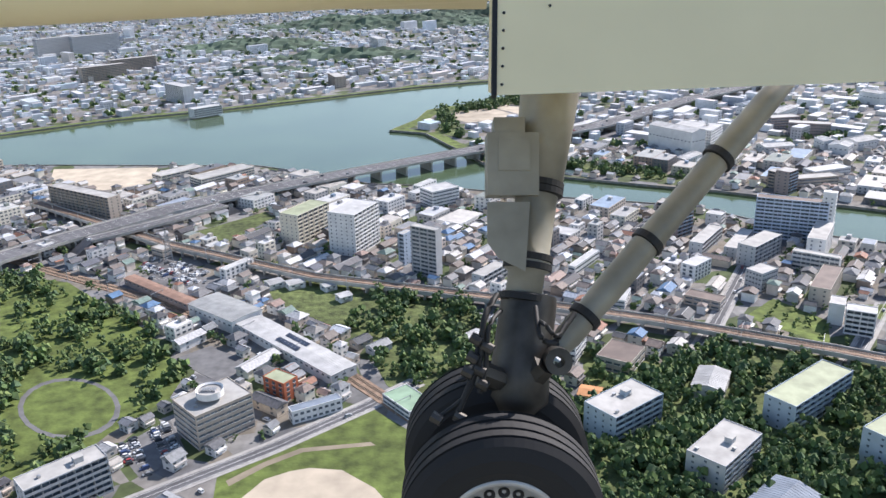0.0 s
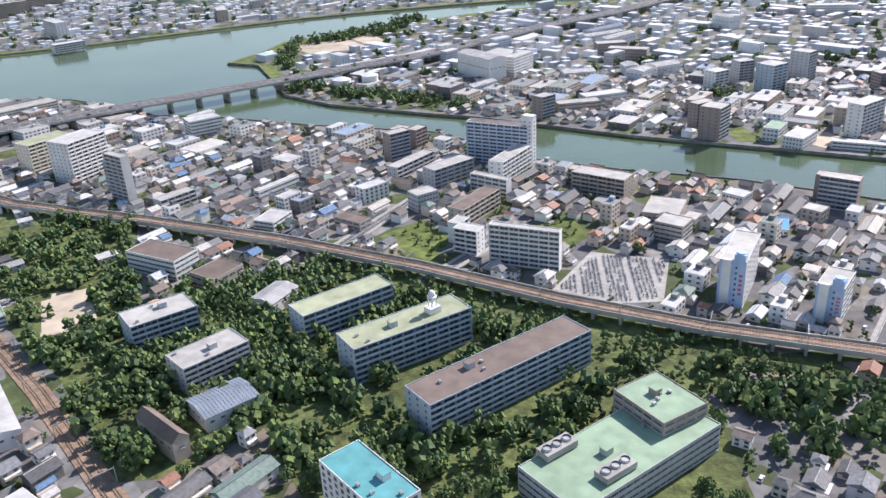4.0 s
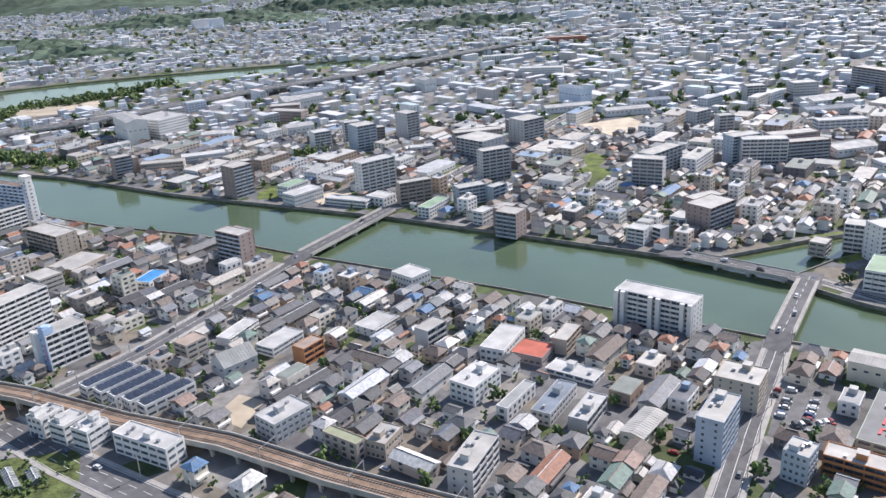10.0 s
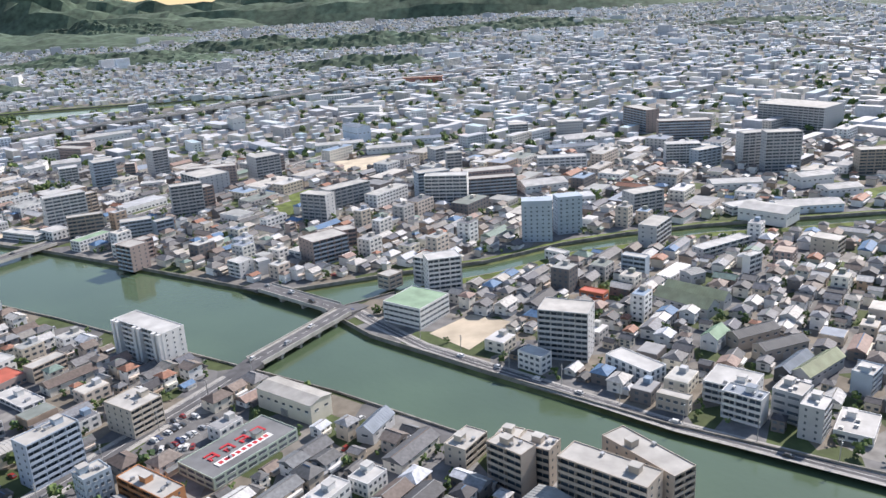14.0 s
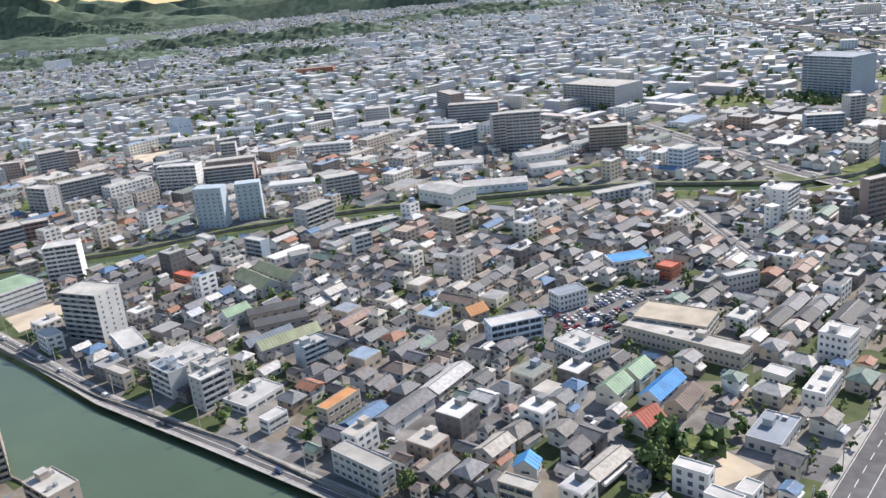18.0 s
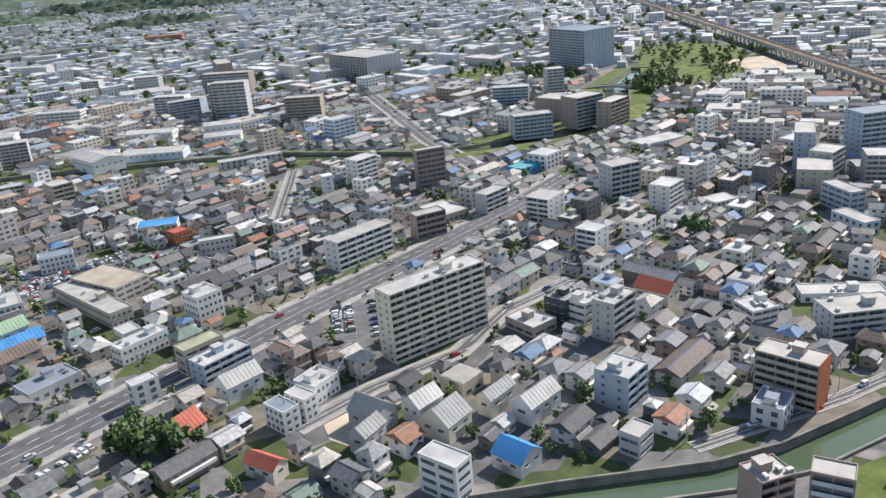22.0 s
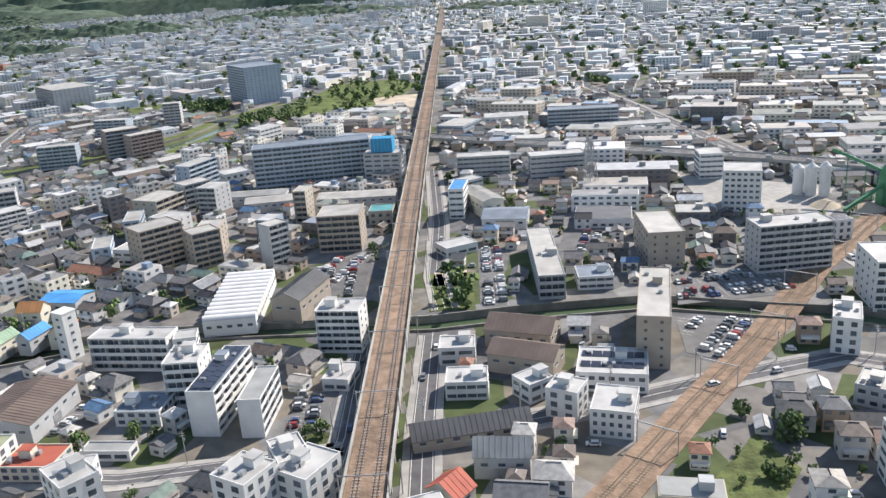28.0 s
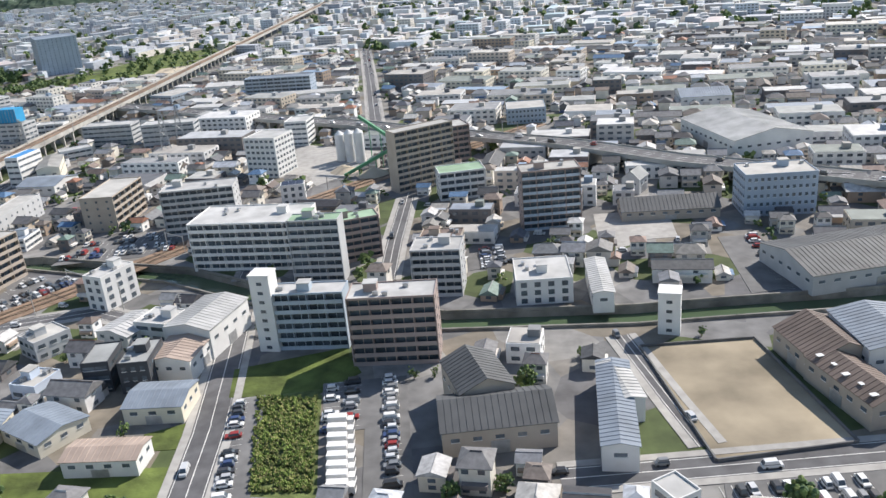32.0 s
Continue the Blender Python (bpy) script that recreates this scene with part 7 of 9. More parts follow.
# ---- the town between the streets ----
REGIONS = [(-1000, 1130, 120, 900, 58), (1130, 1560, 120, 700, 52), (1560, 1740, 60, 620, -22), (1740, 2700, 60, 620, -7), (1560, 2700, 620, 900, -18), (1130, 1560, 700, 900, 48)]
plots = []
for x0, x1, y0, y1, deg in REGIONS:
    c, s = math.cos(radians(deg)), math.sin(radians(deg))
    corners = [(c * x + s * y, -s * x + c * y) for x in (x0, x1) for y in (y0, y1)]
    u0, u1 = min(p[0] for p in corners), max(p[0] for p in corners)
    v0, v1 = min(p[1] for p in corners), max(p[1] for p in corners)
    v, row = v0, 0
    while v < v1:
        u = u0 + random.uniform(0, 10)
        run = 0.0
        while u < u1:
            k = random.choice((0, 0, 1, 1, 2, 3, 3, 4, 5, 5, 6, 7, 7, 8, 9))
            w, d = KINDS[k][0], KINDS[k][1]
            big = random.random()
            x, y = c * (u + w / 2) - s * v, s * (u + w / 2) + c * v
            if x0 <= x < x1 and y0 <= y < y1:
                plots.append((x, y, k, deg, big))
            u += w + random.uniform(0.8, 1.8)
            run += w + 2
            if run > 62:
                u += 5.5
                run = 0.0
        row += 1
        v += 9.8 if row % 2 else 13.6
plots.sort(key=lambda p: p[1])
near_count, flats = 0, 0
for x, y, k, deg, big in plots:
    w, d = KINDS[k][0], KINDS[k][1]
    jitter = deg + random.choice((0, 0, 0, 90, 180)) + random.uniform(-2, 2)
    works = x > 1560 or y > 620
    sheds = y > 640 or (x > 1740 and y > 380)
    share = 0.45 if works else 0.24 if y > 420 else 0.22
    if sheds and big > 0.72:
        continue
    if big < share:
        if sheds:
            bw, bd, bh = random.uniform(16, 44), random.uniform(12, 24), random.choice((5.0, 5.8, 6.6, 7.4, 9.3, 12.4))
        else:
            bw, bd = random.uniform(8.5, 24 if works else 15), random.uniform(7.5, 12)
            bh = random.choice((6.2, 6.4, 9.3) if y < 420 else (6.2, 6.4, 9.3, 9.5, 9.6, 12.4, 15.5)) if big < share * 0.75 else random.choice((5, 6))
        if free(x, y, bw + 2, bd + 2, deg):
            claim(rect(x, y, bw, bd, deg, 1.2))
            flat_block(x, y, bw, bd, bh, deg)
            flats += 1
        continue
    if big > 0.97 or not free(x, y, w, d, jitter):
        continue
    claim(rect(x, y, w, d, jitter, 0.2))
    if near_count < 240 and y < 420:
        near_house(k, x, y, jitter)
        near_count += 1
    else:
        turned(FORMS[k][0], far_walls, x, y, jitter, random.uniform(0.97, 1.0))
        turned(FORMS[k][1], far_roofs, x, y, jitter, 1.0)
        if y < 480:
            house_panes(x, y, jitter, k)

# smaller houses and sheds squeezed into the gaps
for _ in range(60000):
    x, y = random.uniform(-950, 2650), 110 + 790 * random.random() ** 1.4
    deg = next((r[4] for r in REGIONS if r[0] <= x < r[1] and r[2] <= y < r[3]), 49)
    k = random.choice((1, 4, 7, 5))
    f = random.uniform(0.62, 0.85)
    w, d = KINDS[k][0] * f, KINDS[k][1] * f
    jitter = deg + random.choice((0, 90)) + random.uniform(-3, 3)
    if free(x, y, w + 0.6, d + 0.6, jitter) and random.random() < 0.62:
        claim(rect(x, y, w, d, jitter, 0.1))
        turned(FORMS[k][0], far_walls, x, y, jitter, f)
        turned(FORMS[k][1], far_roofs, x, y, jitter, f)
        if y < 420:
            house_panes(x, y, jitter, k, f)

# the far town, out to the hills
random.seed(8)
for _ in range(44000):
    y = 880 + 5200 * random.random() ** 1.6
    x = 1000 + (random.random() - 0.5) * (2600 + 1.6 * y)
    if -1080 < x < 2980 and y < 1480 and not free(x, y, 16, 14, 0):
        continue
    deg = (47 if x < 1450 else -15) + random.choice((0, 90)) + random.uniform(-6, 6)
    r = random.random()
    works = x > 350 + 0.15 * y
    if r < (0.78 if works else 0.92):
        w, d, h = random.uniform(7, 15), random.uniform(6, 10), random.uniform(4.0, 7.5)
    elif r < (0.90 if works else 0.96):
        w, d, h = random.uniform(18, 52), random.uniform(10, 20), random.uniform(5, 9)
    elif r < 0.996 or y < 1700:
        w, d, h = random.uniform(12, 32), random.uniform(9, 13), random.uniform(8, 15)
    else:
        w, d, h = random.uniform(30, 60), random.uniform(12, 15), random.uniform(18, 32)
    if y < 1480 and -1080 < x < 2980:
        keep_off(rect(x, y, w, d, deg, 1.0))
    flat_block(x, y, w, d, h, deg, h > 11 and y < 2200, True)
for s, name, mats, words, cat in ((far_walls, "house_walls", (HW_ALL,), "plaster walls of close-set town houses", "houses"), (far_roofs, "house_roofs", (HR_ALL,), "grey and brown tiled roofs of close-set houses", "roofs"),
                                  (far_flat_w, "town_blocks", (HW_ALL,), "pale flat-roofed town buildings in rows", "buildings"), (far_flat_r, "flat_roofs", (FR_ALL,), "white and grey flat roofs of town buildings", "roofs"), (distant_w, "distant_blocks", (HAZED_WALL_ALL,), "walls of distant works and flats, paled for haze", "buildings"), (distant_r, "distant_roofs", (HAZED_ROOF_ALL,), "distant roofs, paled and blued for haze", "roofs"), (far_panes, "town_windows", (GLASS,), "dark window panes of town buildings", "windows")):
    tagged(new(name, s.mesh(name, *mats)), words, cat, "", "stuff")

# wooded hills and the plain's edge
random.seed(3)


def hill(x, y, w, d, h):
    s = Soup()
    step = 11.0 if w < 520 else 60.0
    n, m = int(2 * w / step), int(2 * d / step)
    for i in range(n + 1):
        for j in range(m + 1):
            u, v = i / n * 2 - 1, j / m * 2 - 1
            r = max(0.0, 1 - u * u) * max(0.0, 1 - v * v)
            q = noise.fractal(Vector((x * 0.001 + u * 3, y * 0.001 + v * 3, 0.3)), 0.9, 2.1, 5)
            z = h * r * (1 + 0.9 * q) - 1.5
            crown = random.uniform(-3.0, 4.5) if z > 1 and step < 20 else 0.0
            s.v.append((x + u * w + random.uniform(-3, 3), y + v * d + random.uniform(-3, 3), z + crown))
    k = m + 1
    for i in range(n):
        for j in range(m):
            s.f.append((i * k + j, (i + 1) * k + j, (i + 1) * k + j + 1, i * k + j + 1))
            s.m.append(0)
    return tagged(new("hill", s.mesh("hill", HAZED_FOREST)), "low wooded hill beyond the town", "hill", "far hills", "structure")


# forest green lightened towards blue, with distance haze put into the colour
HAZED_FOREST = plain("hazed_forest", (0.075, 0.11, 0.075), 0.95, 0.05, 0.6, 1.45, 0.3, bump=1.0)
for hx, hy, hw, hd, hh in ((-300, 2500, 420, 150, 26), (60, 2780, 330, 120, 34), (470, 2720, 330, 110, 34), (560, 2020, 210, 70, 20), (-1300, 3600, 900, 300, 60), (300, 5200, 1900, 420, 190), (2600, 5400, 2000, 420, 170), (-1900, 5000, 1500, 400, 180), (5200, 5600, 1900, 400, 170), (-1200, 4500, 500, 180, 60), (-300, 1760, 190, 80, 16), (1750, 2900, 300, 90, 16), (3300, 3800, 900, 300, 50), (1000, 3300, 450, 130, 30), (-560, 1990, 200, 110, 18), (-420, 1560, 120, 40, 10)):
    hill(hx, hy, hw, hd, hh)

# ---- trees ----
random.seed(21)


def crown_shape(r, h, base_z, lumps, size=1.0, n=5):
    """A crown of many small leaf clumps, set round boughs so that the outline is uneven."""
    s = Soup()
    boughs = [(random.uniform(0, 6.283), random.uniform(0.25, 0.62), random.uniform(0.2, 0.82)) for _ in range(7)]
    step = math.tau / n
    for j in range(lumps):
        ba, bq, bz = boughs[j % 7]
        t, p, q = random.uniform(0, 6.283), random.uniform(-1, 1), random.random() ** 0.4 * 0.46
        g = math.sqrt(1 - p * p)
        cx, cy = r * (math.cos(ba) * bq + math.cos(t) * g * q), r * (math.sin(ba) * bq + math.sin(t) * g * q)
        cz = base_z + h * max(0.04, min(0.97, bz + p * q * 0.75))
        k = r * random.uniform(0.12, 0.25) * size
        pts, turn = [], random.uniform(0, 6.28)
        for z, f, o in ((-0.35, 0.9, 0.0), (0.35, 0.85, step / 2)):
            pts += [(cx + math.cos(turn + o + i * step) * k * f * random.uniform(0.65, 1.35), cy + math.sin(turn + o + i * step) * k * f * random.uniform(0.65, 1.35), cz + k * (z + random.uniform(-0.3, 0.3))) for i in range(n)]
        pts.append((cx, cy, cz + k * random.uniform(0.7, 1.0)))
        s.solid(pts, [(i, (i + 1) % n, n + i) for i in range(n)] + [((i + 1) % n, n + (i + 1) % n, n + i) for i in range(n)] + [(n + i, n + (i + 1) % n, 2 * n) for i in range(n)])
    return s


def trunk_shape(h, r):
    s = Soup()
    rings = [(0, r * 1.3), (h * 0.25, r), (h, r * 0.45)]
    for z, q in rings:
        s.v += [(math.cos(i * 1.0472) * q, math.sin(i * 1.0472) * q, z) for i in range(6)]
    for k in range(2):
        for i in range(6):
            s.f.append((k * 6 + i, k * 6 + (i + 1) % 6, k * 6 + 6 + (i + 1) % 6, k * 6 + 6 + i))
            s.m.append(0)
    for i in range(4):
        a = i * 1.6
        x, y = math.cos(a), math.sin(a)
        s.solid([(0.08, 0, h * 0.6), (-0.08, 0.08, h * 0.6), (0, -0.1, h * 0.68), (x * h * 0.28, y * h * 0.28, h * 1.05)], [(0, 1, 3), (1, 2, 3), (2, 0, 3)])
    return s


TREES = []
for r, h, b, n in ((3.4, 6.0, 0.6, 120), (2.6, 4.8, 0.5, 95), (4.4, 7.0, 0.7, 140), (1.9, 3.6, 0.4, 70), (3.0, 7.5, 0.6, 110)):
    TREES.append((crown_shape(r, h, b, n), trunk_shape(b + h * 0.55, r * 0.07), r))
FAR_TREES = []
for r, h, b, n in ((3.4, 6.0, 0.6, 105), (2.6, 4.8, 0.5, 84), (4.4, 7.0, 0.7, 119), (1.9, 3.6, 0.4, 56), (3.0, 7.5, 0.6, 98)):
    FAR_TREES.append((crown_shape(r, h, b, n, 0.95, 3), trunk_shape(b + h * 0.55, r * 0.07)))
THIN_TREES = []
for r, h, b, n in ((3.4, 5.6, 0.3, 17), (2.6, 4.4, 0.2, 14), (4.4, 6.5, 0.3, 20), (1.9, 3.4, 0.2, 10), (3.0, 6.8, 0.3, 15)):
    THIN_TREES.append((crown_shape(r, h, b, n, 1.75, 3), None))
FAR_CLUMP = crown_shape(5.0, 6.0, 0.2, 7, 2.6, 3)
TREE_MESH = [(c.mesh("crown", LEAF), t.mesh("trunk", BARK)) for c, t, _ in TREES]
wood_leaf, wood_trunk = Soup(), Soup()
tree_spots = []


def grow(x, y, kinds=(0, 1, 2, 4)):
    tree_spots.append((x, y, random.choice(kinds), random.uniform(0, 360), random.uniform(0.75, 1.25)))


def wood(pts, gap, kinds=(0, 1, 2, 4), keep=1.0):
    xs, ys = [p[0] for p in pts], [p[1] for p in pts]
    n = int((max(xs) - min(xs)) * (max(ys) - min(ys)) / gap**2)
    spots = np.random.rand(n, 2) * (max(xs) - min(xs), max(ys) - min(ys)) + (min(xs), min(ys))
    ok = within(pts, spots[:, 0], spots[:, 1])
    for (x, y), o in zip(spots, ok):
        if o and random.random() < keep and free(x, y, 1, 1, 0, built):
            grow(float(x), float(y), kinds)
            if 0 in kinds:
                tree_spots[-1] = (*tree_spots[-1][:4], tree_spots[-1][4] * 1.4)


built = np.zeros((NX, NY), bool)
for poly in footprints:
    claim(poly, built)
wood([(-361.9, 543.2), (-302.0, 526.1), (-218.3, 451.9), (-169.4, 394.4), (-168.8, 367.2), (-186.7, 332.8), (-196.4, 296.8), (-219.6, 296.5)], 10.5)
wood([(-164.1, 517.7), (-16.9, 491.5), (17.8, 407.2), (34.8, 373.5), (77.4, 349.5), (117.9, 349.4), (131.7, 328.2), (137.1, 279.4), (111.7, 236.7), (86.5, 233.0), (26.6, 303.8), (-33.1, 355.8), (-56.3, 380.8), (-79.8, 439.9)], 8.2)
wood([(50.3, 421.0), (79.7, 407.5), (198.6, 377.3), (154.2, 276.0), (39.5, 274.1)], 8.2)
wood([(153.2, 464.7), (178.6, 492.1), (200.5, 458.3), (189.3, 425.3)], 12.0, (1, 3))
wood([(247.4, 479.2), (276.0, 487.4), (286.8, 463.7), (260.2, 451.7)], 12.0, (1, 3))
wood([(118.5, 439.7), (218.3, 398.5), (294.9, 364.5), (348.5, 338.5), (344.1, 318.2), (275.1, 318.1), (229.1, 362.2), (155.9, 403.5)], 9.0, (1, 3))
wood([(38.7, 421.6), (92.3, 404.9), (127.9, 427.1), (225.4, 374.8), (270.6, 338.8), (344.1, 318.2), (320.6, 295.1), (325.1, 220.8), (185.5, 188.9)], 9.2)
wood([(396.7, 273.6), (442.8, 283.1), (454.3, 258.5), (457.1, 224.9), (396.3, 223.0)], 11.0, (1, 3))
wood([(1179.1, 260.2), (1195.7, 266.6), (1208.8, 255.1), (1199.9, 239.1), (1182.0, 239.8)], 8.2)
wood([(1174.3, 267.1), (1208.4, 267.1), (1214.6, 256.7), (1190.5, 252.2)], 8.2)
wood([(1743.5, 342.6), (1763.8, 344.1), (1767.3, 301.2), (1748.7, 300.4)], 10.0, (0, 1))
wood([(1826.8, 175.6), (1849.1, 204.9), (1856.7, 188.3), (1848.4, 175.2)], 9.0, (1, 3))
wood([(1846.5, 202.1), (1850.5, 206.7), (1852.8, 190.0), (1849.3, 179.3), (1839.3, 172.0), (1828.7, 172.2), (1837.6, 182.2)], 9.0, (1, 3))
wood([(1538.4, 863.4), (1562.0, 1054.2), (1632.3, 1078.3), (1669.5, 1007.7), (1651.6, 842.8), (1582.7, 781.6)], 18.0, (0, 1))
wood([(1333.4, 936.2), (1374.8, 983.0), (1409.3, 969.4), (1407.4, 890.5), (1351.7, 891.8)], 18.0, (0, 1))
wood([(-14.5, 860.0), (3.2, 878.1), (132.9, 823.8), (191.9, 780.1), (205.8, 756.7), (151.3, 777.4), (49.7, 824.8)], 8.2)
wood([(-69.9, 1005.9), (-72.0, 1125.8), (-50.6, 1088.8), (-34.5, 966.3)], 8.2)
wood([(-78.2, 1148.2), (13.0, 1215.5), (74.5, 1339.3), (102.5, 1308.4), (51.5, 1182.2), (-58.2, 1114.4)], 8.2)
wood([(404.4, 787.2), (454.3, 801.9), (455.0, 785.8), (408.6, 773.2)], 8.2)
wood([(1507.4, 804.7), (1556.9, 839.2), (1576.6, 783.5), (1524.6, 760.0)], 8.2)
wood([(1407.3, 927.7), (1453.1, 932.1), (1482.2, 863.9), (1436.0, 861.0)], 8.2)
wood([(1484, 398), (1500, 401), (1503, 383), (1487, 379)], 6.5, (0, 2))
wood(COPSE, 6.8)
wood([(312, 336), (322, 340), (384, 312), (384, 307), (353, 313)], 6.0, (3,))
wood(NURSERY, 8.5, (3,), 0.6)
wood(GROVE, 6.0)
# garden trees between the houses
for _ in range(15000):
    x, y = random.uniform(-700, 2450), 130 + 560 * random.random() ** 1.3
    if free(x, y, 2, 2, 0) and (x < 1560 or random.random() < 0.4):
        grow(x, y, (0, 1, 1, 3, 3))
        claim(rect(x, y, 2.5, 2.5, 0, 0.0))
for x, y, a in stations([(1200, 165), (1240, 220), (1274, 268), (1310, 322), (1362, 390), (1405, 452), (1440, 510)], 17.0):
    for side in (-1, 1):
        grow(x - math.sin(a) * side * 11.5, y + math.cos(a) * side * 11.5, (1, 3))
tree_spots.sort(key=lambda t: t[1])
for _ in range(5200):
    y = 900 + 3200 * random.random() ** 1.5
    x = 1000 + (random.random() - 0.5) * (2400 + 1.5 * y)
    if y > 1490 or free(x, y, 4, 4, 0):
        f = random.uniform(0.9, 1.6)
        turned(FAR_CLUMP, wood_leaf, x, y, random.uniform(0, 360), f)
for n, (x, y, k, deg, f) in enumerate(tree_spots):
    if n < 190:
        ob = thing("tree", x, y, deg, "leafy dark green broadleaf tree", "tree", "town trees")
        ob.scale = (f, f, f)
        part("crown", TREE_MESH[k][0], ob)
        part("trunk", TREE_MESH[k][1], ob)
    elif n < 6200:
        turned((FAR_TREES if n < 900 else THIN_TREES)[k][0], wood_leaf, x, y, deg, f)
        if n < 900:
            turned(FAR_TREES[k][1], wood_trunk, x, y, deg, f)
tagged(new("woodland_leaves", wood_leaf.mesh("woodland_leaves", LEAF)), "dark green crowns of park and garden trees", "trees", "", "stuff")
tagged(new("woodland_trunks", wood_trunk.mesh("woodland_trunks", BARK)), "brown trunks of park and garden trees", "trees", "", "stuff")

# knee-high weeds on the strip beside the works
weeds = Soup()
STRIP = [(1969, 191), (1986, 190.5), (1994.5, 150), (1980, 150)]
for _ in range(1500):
    x, y = random.uniform(1969, 1995), random.uniform(150, 191)
    if within(STRIP, np.array([x]), np.array([y]))[0] and free(x, y, 0.5, 0.5, 0, built):
        turned(FAR_CLUMP, weeds, x, y, random.uniform(0, 360), random.uniform(0.1, 0.2))
tagged(new("weeds", weeds.mesh("weeds", WEED_LEAF)), "tall rough green weeds on a vacant strip", "weeds", "", "stuff")

# ---- cars ----
random.seed(31)


def car_shape(w, l, h, van):
    s, g = Soup(), Soup()
    z0, zb = 0.28, h * (0.56 if not van else 0.5)
    side = [(-l / 2, z0, 0.5), (l / 2, z0, 0.5), (l / 2 + 0.04, zb * 0.8, 0.5), (l / 2 - 0.15, zb, 0.48), (l * 0.28, zb, 0.47), (l * 0.14, h, 0.38), (-l * 0.32, h, 0.38), (-l * 0.42, zb, 0.47), (-l / 2, zb, 0.48)]
    f, r = (0.28, 0.42) if not van else (0.36, 0.48)
    if van:
        side[4], side[5], side[6], side[7] = (l * 0.36, zb, 0.47), (l * 0.22, h, 0.4), (-l * 0.38, h, 0.4), (-l * 0.48, zb, 0.47)
        side[8] = (-l / 2, zb * 0.9, 0.48)
    n = len(side)
    s.solid([(x, -w * q, z) for x, z, q in side] + [(x, w * q, z) for x, z, q in side], [((i + 1) % n, i, n + i, n + (i + 1) % n) for i in range(n)] + [tuple(range(n)), tuple(range(2 * n - 1, n - 1, -1))])
    g.solid([(l * f + 0.02, -w * 0.42, zb + 0.06), (l * f + 0.02, w * 0.42, zb + 0.06), (l * (f - 0.13) + 0.02, w * 0.34, h - 0.06), (l * (f - 0.13) + 0.02, -w * 0.34, h - 0.06)], [(0, 1, 2, 3)])
    g.solid([(-l * r - 0.02, -w * 0.42, zb + 0.06), (-l * r - 0.02, w * 0.42, zb + 0.06), (-l * (r - 0.09) - 0.02, w * 0.34, h - 0.06), (-l * (r - 0.09) - 0.02, -w * 0.34, h - 0.06)], [(3, 2, 1, 0)])
    for sgn in (-1, 1):
        g.solid([(-l * (r - 0.03), sgn * (w * 0.455 + 0.02), zb + 0.06), (l * (f - 0.03), sgn * (w * 0.455 + 0.02), zb + 0.06), (l * (f - 0.14), sgn * (w * 0.39 + 0.02), h - 0.08), (-l * (r - 0.11), sgn * (w * 0.39 + 0.02), h - 0.08)], [(0, 1, 2, 3)])
    t = Soup()
    for sx in (-0.31, 0.31):
        for sy in (-1, 1):
            cx, cy = sx * l, sy * (w / 2 - 0.1)
            k = len(t.v)
            for q in (-0.1, 0.12):
                t.v += [(cx + math.cos(i * 0.785) * 0.31, cy + sy * q, 0.31 + math.sin(i * 0.785) * 0.31) for i in range(8)]
            for i in range(8):
                t.f.append((k + i, k + (i + 1) % 8, k + 8 + (i + 1) % 8, k + 8 + i))
            t.f.append(tuple(range(k, k + 8)))
            t.f.append(tuple(range(k + 8, k + 16)))
            t.m += [0] * 10
    return s, g, t


CAR_FORMS = [car_shape(1.7, 4.3, 1.45, False), car_shape(1.5, 3.4, 1.75, True), car_shape(1.75, 4.6, 1.9, True)]
CAR_MESH = [(a.mesh("body", CAR_ONE), b.mesh("cabin_glass", GLASS)) for a, b, c in CAR_FORMS]
t = Soup()
for q in (-0.11, 0.11):
    t.v += [(math.cos(i * 0.785) * 0.31, q, math.sin(i * 0.785) * 0.31) for i in range(8)]
for i in range(8):
    t.f.append((i, (i + 1) % 8, 8 + (i + 1) % 8, 8 + i))
t.f += [tuple(range(8)), tuple(range(8, 16))]
t.m += [0] * 10
WHEEL = t.mesh("wheel", TYRE)
car_spots = []
for name, pts in patches:
    if "parking" not in name:
        continue
    (ax, ay), (bx, by) = max(zip(pts, pts[1:] + pts[:1]), key=lambda e: math.dist(*e))
    a = math.atan2(by - ay, bx - ax)
    c, s = math.cos(a), math.sin(a)
    us, vs = [c * x + s * y for x, y in pts], [-s * x + c * y for x, y in pts]
    v, n = min(vs) + 3.0, 0
    bays = Soup()
    while v < max(vs) - 2.0:
        u = min(us) + 1.6
        while u < max(us) - 1.5:
            x, y = c * u - s * v, s * u + c * v
            if random.random() < 0.66 and within(pts, np.array([x]), np.array([y]))[0] and free(x, y, 2, 4, 0, built):
                car_spots.append((x, y, math.degrees(a) + random.choice((90, -90)) + random.uniform(-3, 3), 0.06))
            if within(pts, np.array([x]), np.array([y]))[0]:
                bays.box(u - 1.32, u - 1.22, v - 2.4, v + 2.4, 0.1, 0.13, 0, None, (0, 0, c, s))
            u += 2.55
        n += 1
        v += 5.4 if n % 2 else 10.4
    if bays.v:
        tagged(new("bay_marking", bays.mesh("bay_marking", PAINT)), "white painted parking bay lines", "road marking", "", "structure")
for line, width, z in road_lines:
    for x, y, a in stations(line, 23.0):
        if random.random() < 0.5:
            side = random.choice((-1, 1))
            px, py = x - math.sin(a) * side * width * 0.25, y + math.cos(a) * side * width * 0.25
            car_spots.append((px, py, math.degrees(a) + (180 if side > 0 else 0), z + 0.02))
